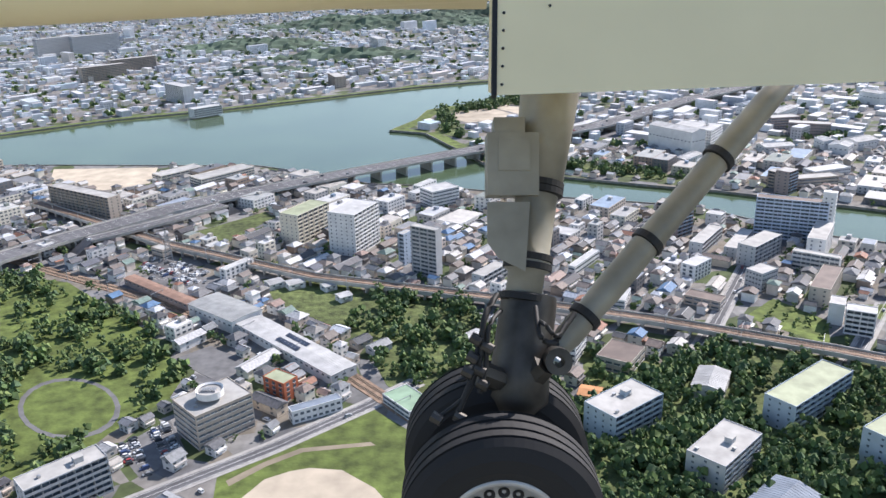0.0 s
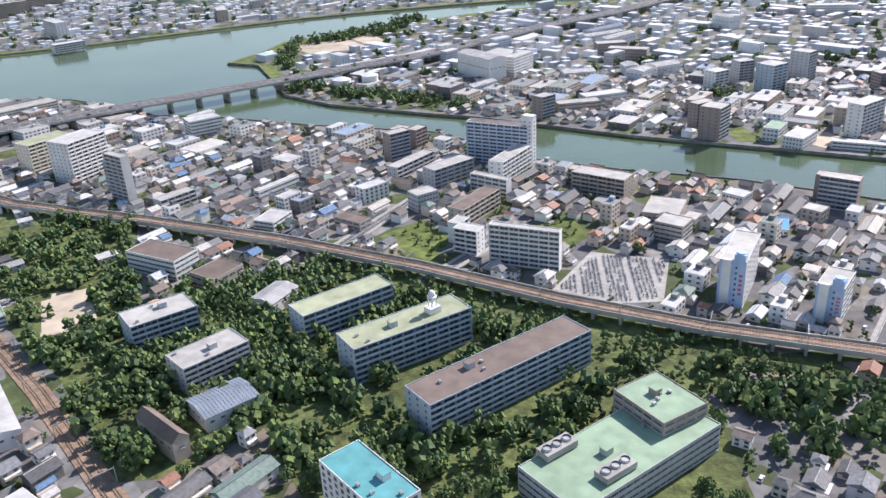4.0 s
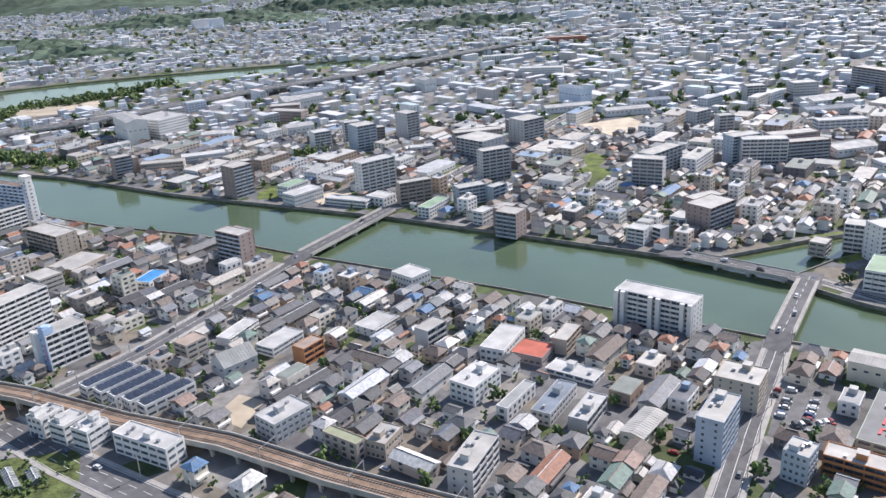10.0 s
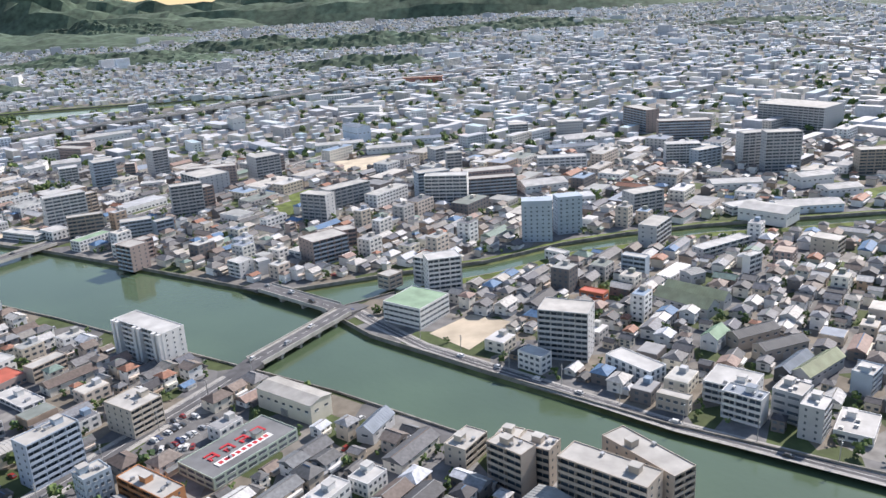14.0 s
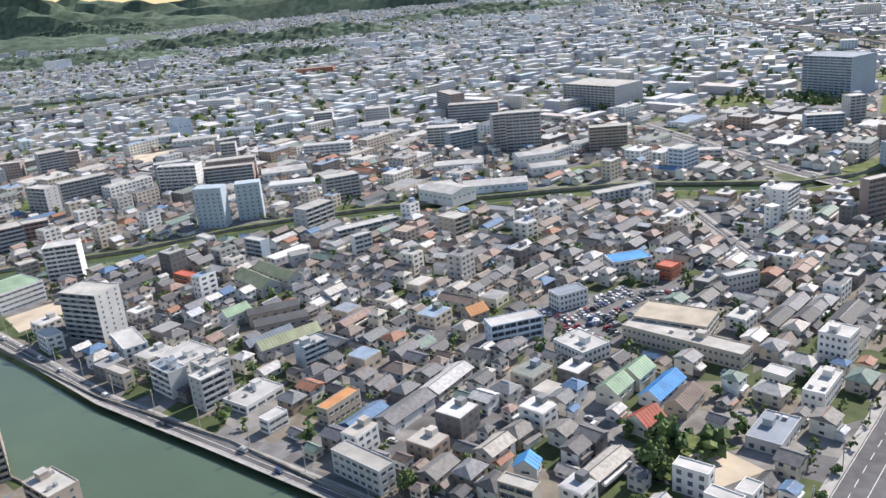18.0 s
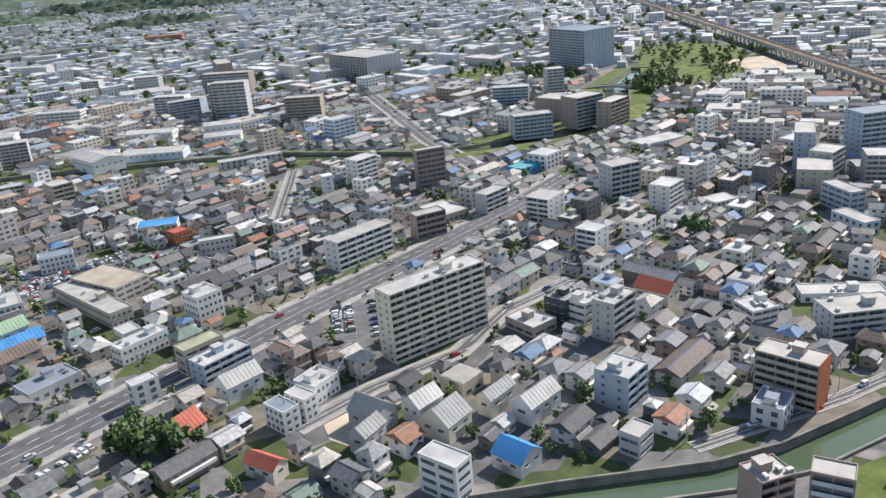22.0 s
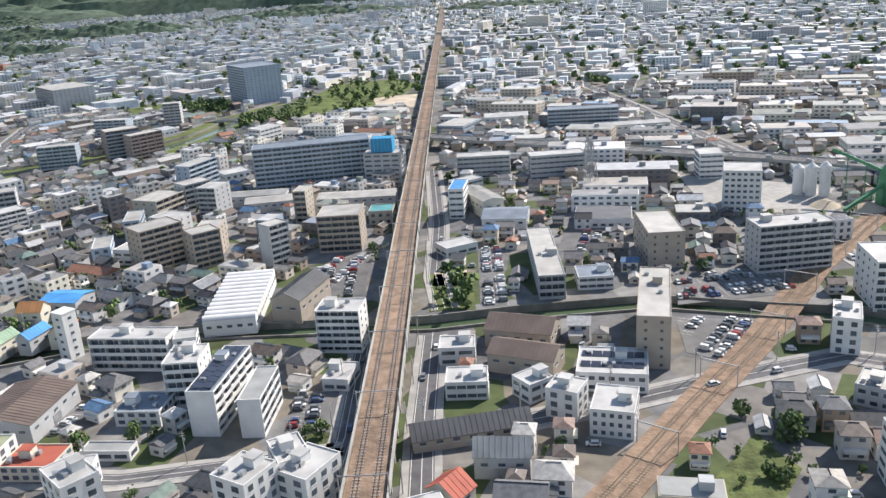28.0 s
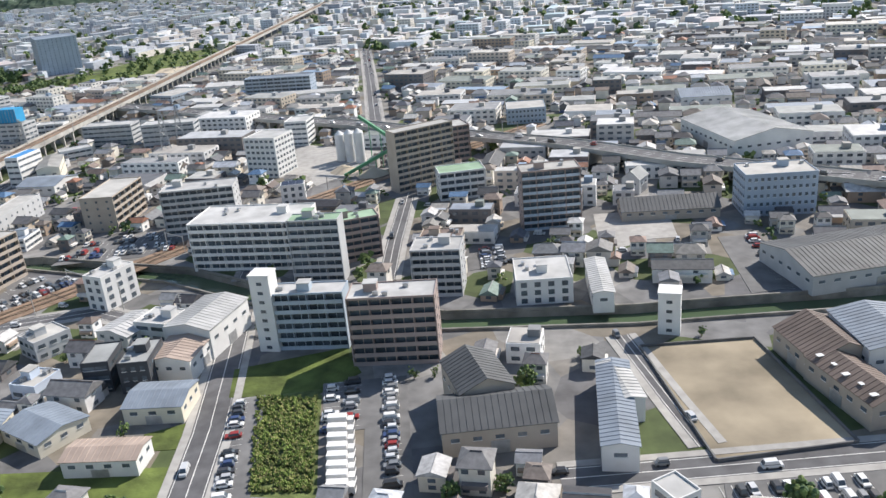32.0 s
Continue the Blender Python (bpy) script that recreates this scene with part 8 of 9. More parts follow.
for _ in range(8000):
    x, y = random.uniform(-300, 2500), 110 + 560 * random.random() ** 1.2
    if free(x, y, 4.6, 4.6, 0) and random.random() < (0.6 if x > 1560 else 0.3):
        deg = next((r[4] for r in REGIONS if r[0] <= x < r[1] and r[2] <= y < r[3]), 49)
        claim(rect(x, y, 4.4, 2.0, deg, 0.1))
        car_spots.append((x, y, deg + random.choice((0, 90, 180)) + random.uniform(-4, 4), 0.01))
car_spots.sort(key=lambda q: q[1])
rest_body, rest_glass, rest_wheel = Soup(), Soup(), Soup()
for n, (x, y, deg, z) in enumerate(car_spots):
    k = random.choice((0, 0, 1, 2))
    if n < 95:
        ob = thing("car", x, y, deg, "small family car on asphalt" if k == 0 else "boxy minivan on asphalt", "car", "cars", z)
        for nm, me in zip(("body", "cabin_glass"), CAR_MESH[k]):
            part(nm, me, ob)
        length, breadth = ((4.3, 1.7), (3.4, 1.5), (4.6, 1.75))[k]
        for sx in (-0.31, 0.31):
            for sy in (-0.5, 0.5):
                part("wheel", WHEEL, ob, (sx * length, sy * (breadth - 0.18), 0.31))
    else:
        for src, dst in zip(CAR_FORMS[k] if y < 330 else CAR_FORMS[k][:2], (rest_body, rest_glass, rest_wheel)):
            k0 = len(dst.v)
            turned(src, dst, x, y, deg)
            dst.v[k0:] = [(p, q, r + z) for p, q, r in dst.v[k0:]]
tagged(new("far_cars", rest_body.mesh("far_cars", CAR_ALL)), "white, grey and dark cars in the distance", "cars", "", "stuff")
tagged(new("far_car_windows", rest_glass.mesh("far_car_windows", GLASS)), "dark glass of distant cars", "cars", "", "stuff")
tagged(new("far_car_wheels", rest_wheel.mesh("far_car_wheels", TYRE)), "black wheels of distant cars", "cars", "", "stuff")

# ---- special things of the town ----
STORE = (778.1, 290.5, 56.9)
TOWERS = [(354.9, 388.5, 39.6, 12.9, 26.1, 65.9), (394.9, 364.8, 22.1, 12.5, 19.7, 58.0)]
WORKS = (1974.0, 421.7)
SHEETED = (1700.7, 514.7)
TANKS = [(53.4, 860.1), (80.4, 877.0)]
ROOF_DRUMS = [(-134.5, 336.1, 20.4)]
PYLONS = [(1828.2, 463.2, 32), (1714.3, 500.8, 26), (1828.3, 485.6, 30), (-243.3, 567.3, 24), (237.6, 913.9, 30)]
CEMETERY = [(262.6, 392.7), (285.8, 434.2), (324.8, 425.2), (313.8, 379.8), (292.9, 376.9)]
GREENHOUSES = [(396.5, 274.5, 15.0, 54.7), (400.9, 268.6, 16.0, 54.7), (405.0, 262.6, 17.0, 54.7), (409.2, 256.8, 17.5, 54.7), (424.9, 261.0, 17.0, -48.0), (433.0, 263.8, 11.0, -48.0)]
TRUCKS = [(1995.7, 176.5, 3.0), (1996.6, 172.2, 3.0), (1997.5, 168.1, 3.0), (1998.4, 164.1, 3.0), (1999.2, 160.3, 3.0), (2000.0, 156.6, 3.0), (2000.8, 153.1, 3.0), (2001.5, 149.6, 3.0)]
CAMPUS = [(201.0, 334.0, 18.5), (275.2, 228.0, 12.9), (255.3, 239.7, 12.9)]
random.seed(77)


def ring(s, x, y, z0, z1, r0, r1, n=24, mi=0, cap=True):
    """A round drum or cone from radius r0 to r1."""
    k = len(s.v)
    for z, r in ((z0, r0), (z1, r1)):
        s.v += [(x + math.cos(i * math.tau / n) * r, y + math.sin(i * math.tau / n) * r, z) for i in range(n)]
    for i in range(n):
        s.f.append((k + i, k + (i + 1) % n, k + n + (i + 1) % n, k + n + i))
        s.m.append(mi)
    if cap:
        s.f.append(tuple(range(k + n, k + 2 * n)))
        s.m.append(mi)
    return s


def rod(s, a, b, r, n=6, mi=0):
    """A thin bar between two points."""
    a, b = Vector(a), Vector(b)
    d = (b - a).normalized()
    u = d.orthogonal().normalized()
    v = d.cross(u)
    k = len(s.v)
    for p in (a, b):
        s.v += [tuple(p + (u * math.cos(i * math.tau / n) + v * math.sin(i * math.tau / n)) * r) for i in range(n)]
    for i in range(n):
        s.f.append((k + i, k + (i + 1) % n, k + n + (i + 1) % n, k + n + i))
        s.m.append(mi)
    s.f += [tuple(range(k, k + n)), tuple(range(k + n, k + 2 * n))]
    s.m += [mi, mi]


RED = plain("sign_red", (0.50, 0.04, 0.05), 0.6, 0.5, 0.85, 1.1, 0.1)
PLANT_GREEN = plain("plant_green", (0.10, 0.32, 0.17), 0.6, 0.3, 0.75, 1.15, 0.15)
STONE = palette("gravestone", [(0.42, 0.42, 0.42), (0.30, 0.30, 0.31), (0.55, 0.55, 0.54), (0.22, 0.22, 0.23)], "island", 0.5)
PALE_GLASS = plain("dusty_glass", (0.20, 0.22, 0.22), 0.5, 0.5, 0.6, 1.3, 0.2)

# the store's roof sign: four red blocks of strokes over a white strip of dark bars
ox, oy, og = STORE
sign = thing("roof_sign", ox, oy, og, "big red strokes and a white strip on a grey store roof", "sign", "", 5.35)
for k in range(4):
    s = Soup()
    cx = -12 + 8 * k
    for a, b, c, d in ((-2.4, 2.4, 2.6, 3.6), (1.4, 2.4, -1.4, 2.6), (-2.4, 1.4, 0.2, 1.0), (-2.2, -1.2, -1.6, 0.2)):
        s.box(cx + a, cx + b, c + 1.2, d + 1.2, 0, 0.35)
    part("letter", s.mesh("letter", RED), sign)
s = Soup()
s.box(-15, 13, -6.2, -2.6, 0, 0.25)
part("strip", s.mesh("strip", WALL["white"]), sign)
for k in range(9):
    s = Soup()
    s.box(-13.6 + 2.9 * k, -11.8 + 2.9 * k, -5.4, -3.4, 0.25, 0.33)
    part("bar", s.mesh("bar", RED), sign)

# water tower and cooling plant on the hospital roofs
wx, wy, wz = CAMPUS[0]
ob = thing("water_tower", wx, wy, 44.0, "white domed water tower standing on a flat roof", "water tower", "", wz)
s = Soup()
s.box(-3.2, 3.2, -2.6, 2.6, 0, 3.0)
part("plinth", s.mesh("plinth", WALL["white"]), ob)
for sx in (-1.3, 1.3):
    for sy in (-1.3, 1.3):
        s = Soup()
        s.box(sx - 0.2, sx + 0.2, sy - 0.2, sy + 0.2, 3.0, 7.6)
        part("leg", s.mesh("leg", WALL["white"]), ob)
s = Soup()
ring(s, 0, 0, 7.6, 8.2, 2.3, 2.3, 16)
part("deck", s.mesh("deck", WALL["white"]), ob)
s = Soup()
for z0, z1, r0, r1 in ((8.2, 9.3, 1.5, 1.75), (9.3, 10.4, 1.75, 1.5), (10.4, 11.1, 1.5, 0.9), (11.1, 11.4, 0.9, 0.1)):
    ring(s, 0, 0, z0, z1, r0, r1, 16, 0, z1 > 11.2)
part("dome", s.mesh("dome", WALL["white"]), ob)
for k, (cx, cy, cz) in enumerate(CAMPUS[1:]):
    ob = thing("cooling_plant", cx, cy, 41.0, "concrete enclosure with round fan drums on a green roof", "cooling plant", "", cz)
    s = Soup()
    s.box(-7.5, 7.5, -3.2, 3.2, 0, 2.6)
    part("enclosure", s.mesh("enclosure", CONCRETE), ob)
    for q in range(3):
        s = Soup()
        ring(s, -4.8 + 4.8 * q, 0, 2.6, 3.5, 1.9, 1.7, 16, 0, False)
        ring(s, -4.8 + 4.8 * q, 0, 2.6, 2.9, 1.6, 1.6, 16, 0)
        part("fan_drum", s.mesh("fan_drum", METAL), ob)

# pale blue stair and letter column on the end walls of the two towers
PALE_BLUE = plain("pale_blue_paint", (0.42, 0.56, 0.78), 0.7, 0.4, 0.85, 1.06, 0.1)
PALE_RED = plain("faded_red", (0.55, 0.16, 0.18), 0.7, 0.6, 0.85, 1.1, 0.1)
for tx, ty, tw, td, th, tg in TOWERS:
    ob = thing("tower_sign", tx, ty, tg, "pale blue end wall with a white stair shaft and red letters", "sign")
    e = -tw / 2
    s = Soup()
    s.box(e - 0.35, e - 0.02, -td / 2, td / 2, 0, th)
    wall = part("end_wall", s.mesh("end_wall", PALE_BLUE), ob, label="pale blue painted end wall")
    s = Soup()
    s.box(e - 2.4, e - 0.3, td * 0.04, td * 0.38, 0, th + 1.0)
    part("stair_shaft", s.mesh("stair_shaft", WALL["white"]), wall)
    for k in range(5):
        s, z = Soup(), th * (0.30 + 0.095 * k)
        s.box(e - 0.44, e - 0.34, -td * 0.40, -td * 0.40 + 1.7, z, z + th * 0.055)
        part("bar", s.mesh("bar", PALE_RED), wall)
    for k in range(int(th // 3)):
        s, z = Soup(), 3 * k + 1.0
        s.box(e - 0.40, e - 0.33, -td * 0.18, -td * 0.18 + 0.9, z, z + 1.2)
        part("window", s.mesh("window", GLASS), wall)
    s = Soup()
    s.box(e - 0.2, e + 5, -td / 2 + 0.6, -0.4, th, th + 3.6)
    ring(s, e + 2.4, -td / 4, th + 3.6, th + 4.2, 2.2, 2.2)
    part("crown", s.mesh("crown", PALE_BLUE), ob)


def cement_works(x, y):
    ob = thing("cement_works", x, y, 0, "cement works with a green tower, silos and sloping conveyors", "factory")
    s = Soup()
    s.box(-4, 4, -4, 4, 0, 9)
    ring(s, 0, 0, 9, 18, 5.2, 4.2, 12)
    ring(s, 0, 0, 18, 22, 4.2, 1.4, 12)
    part("mixing_tower", s.mesh("mixing_tower", PLANT_GREEN), ob)
    for p, q in (((-2, 0, 17), (-22, 18, 26)), ((-2, -2, 12), (-26, -14, 2)), ((3, -1, 14), (14, -16, 2))):
        s = Soup()
        rod(s, p, q, 1.1, 4)
        for f in (0.35, 0.7):
            m = Vector(p).lerp(Vector(q), f)
            rod(s, m, (m.x, m.y, 0), 0.3, 4)
        part("conveyor", s.mesh("conveyor", PLANT_GREEN), ob, label="sloping green conveyor gallery")
    for k, (sx, sy) in enumerate(((-24, 20), (-30, 23), (-36, 26), (-29, 29))):
        s = Soup()
        ring(s, sx, sy, 0, 17 - k, 2.8, 2.8)
        ring(s, sx, sy, 17 - k, 19 - k, 2.8, 0.6)
        part("silo", s.mesh("silo", WALL["white"]), ob, label="pale cement silo")
    for hx, hy, hr, hh in ((-12, -8, 9, 4), (-30, 2, 8, 3.5), (10, -24, 7, 3)):
        s = Soup()
        ring(s, hx, hy, 0, hh, hr, 0.8, 18)
        part("gravel_heap", s.mesh("gravel_heap", SAND), ob)


cement_works(*WORKS)
# a pale annexe whose roof carries bright blue sheeting
ob = office(*SHEETED, 24.0, 14.0, 22.0, -4.0, "gray", "concrete")
ob = thing("blue_sheeting", *SHEETED, -4.0, "bright blue sheeted box on a flat roof", "rooftop screen", "", 22.0)
s = Soup()
s.box(-7, 7, -4.5, 4.5, 0, 9)
part("sheet_wall", s.mesh("sheet_wall", WALL["cyan"]), ob)
s = Soup()
for k in range(7):
    rod(s, (-7 + 14 * k / 6, -4.6, 0), (-7 + 14 * k / 6, -4.6, 9.6), 0.08, 4)
part("scaffold", s.mesh("scaffold", METAL), ob)


def tank(x, y, r, h, words="white round water tank with a domed roof"):
    ob = thing("storage_tank", x, y, 0, words, "tank")
    s = ring(Soup(), 0, 0, 0, h, r, r, 28)
    part("drum", s.mesh("drum", WALL["white"]), ob)
    s = ring(Soup(), 0, 0, h, h + r * 0.28, r * 1.02, r * 0.25, 28)
    part("dome", s.mesh("dome", WALL["white"]), ob)


for tx, ty in TANKS:
    tank(tx, ty, 9.0, 11.0)
for tx, ty, tz in ROOF_DRUMS:
    ob = thing("roof_drum", tx, ty, 0, "white round plant room on a flat roof", "roof structure", "", tz)
    s = ring(Soup(), 0, 0, 0, 3.4, 6.5, 6.5, 28, 0, False)
    ring(s, 0, 0, 3.4, 2.6, 6.5, 5.6, 28, 0, False)
    part("rim", s.mesh("rim", WALL["white"]), ob)
    s = ring(Soup(), 0, 0, 0, 2.2, 5.7, 5.7, 28)
    part("deck", s.mesh("deck", ROOF["concrete"]), ob)
    s = Soup()
    for k in range(6):
        s.box(-3.6 + 1.2 * k, -2.9 + 1.2 * k, -1.6, 1.6, 2.2, 3.3)
    part("cooling_unit", s.mesh("cooling_unit", METAL), ob)


def pylon(x, y, h, deg):
    ob = thing("transmission_tower", x, y, deg, "grey steel lattice power pylon", "pylon")
    s = Soup()
    wb, wt = h * 0.11, h * 0.02
    for sx in (-1, 1):
        for sy in (-1, 1):
            rod(s, (sx * wb, sy * wb, 0), (sx * wt, sy * wt, h), 0.22, 4)
    n = 8
    for k in range(n):
        z0, z1 = h * k / n, h * (k + 1) / n
        r0, r1 = wb + (wt - wb) * k / n, wb + (wt - wb) * (k + 1) / n
        for a, b, c, d in ((-1, -1, 1, -1), (1, -1, 1, 1), (1, 1, -1, 1), (-1, 1, -1, -1)):
            rod(s, (a * r0, b * r0, z0), (c * r1, d * r1, z1), 0.12, 3)
            rod(s, (c * r0, d * r0, z0), (a * r1, b * r1, z1), 0.12, 3)
    part("lattice", s.mesh("lattice", METAL), ob)
    for z in (0.62, 0.76, 0.9):
        s = Soup()
        rod(s, (-h * 0.13, 0, h * z), (h * 0.13, 0, h * z), 0.2, 4)
        rod(s, (-h * 0.13, 0, h * z), (0, 0, h * (z + 0.05)), 0.12, 3)
        rod(s, (h * 0.13, 0, h * z), (0, 0, h * (z + 0.05)), 0.12, 3)
        part("crossarm", s.mesh("crossarm", METAL), ob)


for px, py, ph in PYLONS:
    pylon(px, py, ph, 30)

# cemetery stones
s = Soup()
cx = [p[0] for p in CEMETERY]
cy = [p[1] for p in CEMETERY]
for u in np.arange(min(cx), max(cx), 2.3):
    for v in np.arange(min(cy), max(cy), 1.9):
        x, y = u + random.uniform(-0.2, 0.2), v + random.uniform(-0.2, 0.2)
        if int((u - min(cx)) / 2.3) % 6 == 5 or random.random() < 0.18:
            continue
        if within(CEMETERY, np.array([x]), np.array([y]))[0]:
            a = radians(48)
            at = (x, y, math.cos(a), math.sin(a))
            s.box(-0.7, 0.7, -0.6, 0.6, 0.1, 0.5, 0, None, at)
            s.box(-0.28, 0.28, -0.22, 0.22, 0.5, random.uniform(1.2, 1.9), 0, None, at)
tagged(new("gravestones", s.mesh("gravestones", STONE)), "close rows of grey granite gravestones", "gravestones", "", "stuff")


def greenhouse(x, y, w, l, deg):
    ob = thing("greenhouse", x, y, deg, "low glazed greenhouse with pale glazing bars", "greenhouse", "greenhouses")
    s = Soup()
    s.box(-l / 2, l / 2, -w / 2, w / 2, 0, 1.7)
    part("side_glass", s.mesh("side_glass", PALE_GLASS), ob)
    for sy in (-1, 1):
        s = Soup()
        s.solid([(-l / 2, sy * w / 2, 1.72), (l / 2, sy * w / 2, 1.72), (l / 2, 0, 2.7), (-l / 2, 0, 2.7), (-l / 2, sy * w / 2, 1.66), (l / 2, sy * w / 2, 1.66), (l / 2, 0, 2.64), (-l / 2, 0, 2.64)],
                [(0, 1, 2, 3), (7, 6, 5, 4), (0, 4, 5, 1), (1, 5, 6, 2), (2, 6, 7, 3), (3, 7, 4, 0)])
        slope = part("roof_glass", s.mesh("roof_glass", PALE_GLASS), ob)
        n = int(l / 1.9)
        for k in range(n + 1):
            s, px = Soup(), -l / 2 + l * k / n
            rod(s, (px, sy * w / 2, 1.78), (px, 0, 2.76), 0.09, 4)
            part("glazing_bar", s.mesh("glazing_bar", WALL["white"]), slope)
    for sx in (-1, 1):
        s = Soup()
        s.solid([(sx * l / 2, -w / 2, 1.7), (sx * l / 2, w / 2, 1.7), (sx * l / 2, 0, 2.64), (sx * (l / 2 - 0.06), -w / 2, 1.7), (sx * (l / 2 - 0.06), w / 2, 1.7), (sx * (l / 2 - 0.06), 0, 2.64)], [(0, 1, 2), (5, 4, 3)])
        part("gable", s.mesh("gable", PALE_GLASS), ob)
    s = Soup()
    s.box(-l / 2, l / 2, -0.15, 0.15, 2.68, 2.84)
    part("ridge", s.mesh("ridge", WALL["white"]), ob)


for gx, gy, gl, gd in GREENHOUSES:
    greenhouse(gx, gy, 4.6, gl, gd)


def truck_meshes():
    a = Soup()
    a.box(-3.2, 1.6, -1.1, 1.1, 0.9, 3.3)
    b = Soup()
    b.box(1.8, 3.3, -1.05, 1.05, 0.5, 2.5)
    c = Soup()
    c.box(-3.1, 3.2, -0.9, 0.9, 0.45, 0.9)
    w = Soup()
    for x in (-2.2, 2.4):
        for y in (-0.95, 0.95):
            rod(w, (x, y - 0.15, 0.45), (x, y + 0.15, 0.45), 0.45, 10)
    g = Soup()
    g.box(3.3, 3.33, -0.9, 0.9, 1.5, 2.3)
    return a.mesh("box_body", WALL["white"]), b.mesh("cab", WALL["white"]), c.mesh("chassis", METAL), w.mesh("wheel_set", TYRE), g.mesh("windscreen", GLASS)


TRUCK = truck_meshes()
for tx, ty, tg in TRUCKS:
    ob = thing("delivery_truck", tx, ty, tg, "white box delivery truck parked in a row", "truck", "delivery trucks", 0.07)
    for nm, me in zip(("box_body", "cab", "chassis", "wheel_set", "windscreen"), TRUCK):
        part(nm, me, ob)

# low dark wall round the dirt lot
LOT = [(2074.6, 214.4), (2107.0, 217.6), (2117.0, 166.1), (2084.6, 159.7)]
lot_wall = new("lot_wall")
tagged(lot_wall, "low dark block wall round a bare dirt lot", "wall", "", "structure")
for (ax, ay), (bx, by) in zip(LOT, LOT[1:] + LOT[:1]):
    s, a, l = Soup(), math.atan2(by - ay, bx - ax), math.hypot(bx - ax, by - ay)
    s.box(0.2, l - 0.2, -0.2, 0.2, 0, 0.9, 0, None, (ax, ay, math.cos(a), math.sin(a)))
    part("wall_side", s.mesh("wall_side", PARKING), lot_wall)

# utility poles along the streets near the flight
pole = Soup()
rod(pole, (0, 0, 0), (0, 0, 10.5), 0.17, 6)
POLE = pole.mesh("pole", CONCRETE)
arm = Soup()
for z in (9.2, 10.0):
    arm.box(-0.9, 0.9, -0.06, 0.06, z, z + 0.12)
ring(arm, 0.35, 0, 7.6, 8.5, 0.25, 0.25, 8)
ARM = arm.mesh("crossarm", METAL)
count = 0
for line, width, z in road_lines:
    for x, y, a in stations(line, 30.0):
        px, py = x - math.sin(a) * (width / 2 + 1.2), y + math.cos(a) * (width / 2 + 1.2)
        if z < 0.2 and y < 430 and count < 90:
            ob = thing("utility_pole", px, py, math.degrees(a), "grey concrete utility pole with crossarms", "utility pole", "utility poles")
            part("pole", POLE, ob)
            part("crossarm", ARM, ob)
            count += 1

# ---- the aircraft's wing edge and main landing gear, as they hang in the air at the start of the flight ----
def lathe(s, at, axis, profile, n=40, mi=0):
    """Turns a profile of (along the axis, radius, material) round an axis."""
    at, d = Vector(at), Vector(axis).normalized()
    u = d.cross(Vector((1, 0.02, 0))).normalized()
    v = d.cross(u)
    k = len(s.v)
    for z, r, _ in profile:
        for i in range(n):
            a = i * math.tau / n
            s.v.append(tuple(at + d * z + (u * math.cos(a) + v * math.sin(a)) * r))
    for j in range(len(profile) - 1):
        for i in range(n):
            s.f.append((k + j * n + i, k + j * n + (i + 1) % n, k + (j + 1) * n + (i + 1) % n, k + (j + 1) * n + i))
            s.m.append(profile[j][2])


def smooth(me):
    me.polygons.foreach_set("use_smooth", [True] * len(me.polygons))
    return me


def tube(s, pts, r, n=8):
    """A hose along a smooth line through a few points."""
    p = [Vector(q) for q in pts]
    line = []
    for i in range(len(p) - 1):
        a, b, c, d = p[max(0, i - 1)], p[i], p[i + 1], p[min(len(p) - 1, i + 2)]
        for k in range(6):
            t = k / 6
            line.append(0.5 * (2 * b + (c - a) * t + (2 * a - 5 * b + 4 * c - d) * t * t + (3 * b - a - 3 * c + d) * t**3))
    line.append(p[-1])
    k0 = len(s.v)
    for i, q in enumerate(line):
        d = (line[min(i + 1, len(line) - 1)] - line[max(i - 1, 0)]).normalized()
        u = d.orthogonal().normalized()
        v = d.cross(u)
        s.v += [tuple(q + (u * math.cos(j * math.tau / n) + v * math.sin(j * math.tau / n)) * r) for j in range(n)]
    for i in range(len(line) - 1):
        for j in range(n):
            s.f.append((k0 + i * n + j, k0 + i * n + (j + 1) % n, k0 + (i + 1) * n + (j + 1) % n, k0 + (i + 1) * n + j))
            s.m.append(0)


CREAM_PAINT = plain("aircraft_paint", (0.96, 0.83, 0.50), 0.6, 2.0, 0.93, 1.04, 0.05)
GEAR_PAINT = plain("gear_paint", (0.33, 0.31, 0.245), 0.45, 6.0, 0.6, 1.15, 0.2, 0.2)
GREASY = plain("greasy_steel", (0.075, 0.07, 0.062), 0.45, 12.0, 0.5, 1.4, 0.3, 0.5)
CHROME = plain("chrome", (0.75, 0.75, 0.74), 0.12, 2.0, 0.95, 1.0, 0.02, 1.0)
HUB = plain("wheel_alloy", (0.62, 0.62, 0.61), 0.4, 8.0, 0.8, 1.1, 0.1, 0.4)
SEAL = plain("black_seal", (0.018, 0.018, 0.018), 0.6, 4.0, 0.8, 1.2, 0.1)
eye0, aim0, roll0 = PATH[0][1], PATH[0][2], PATH[0][3]
plane = new("aircraft_landing_gear")
plane.matrix_world = look(eye0, aim0, roll0)
tagged(plane, "extended main landing gear under a cream wing nacelle", "landing gear")
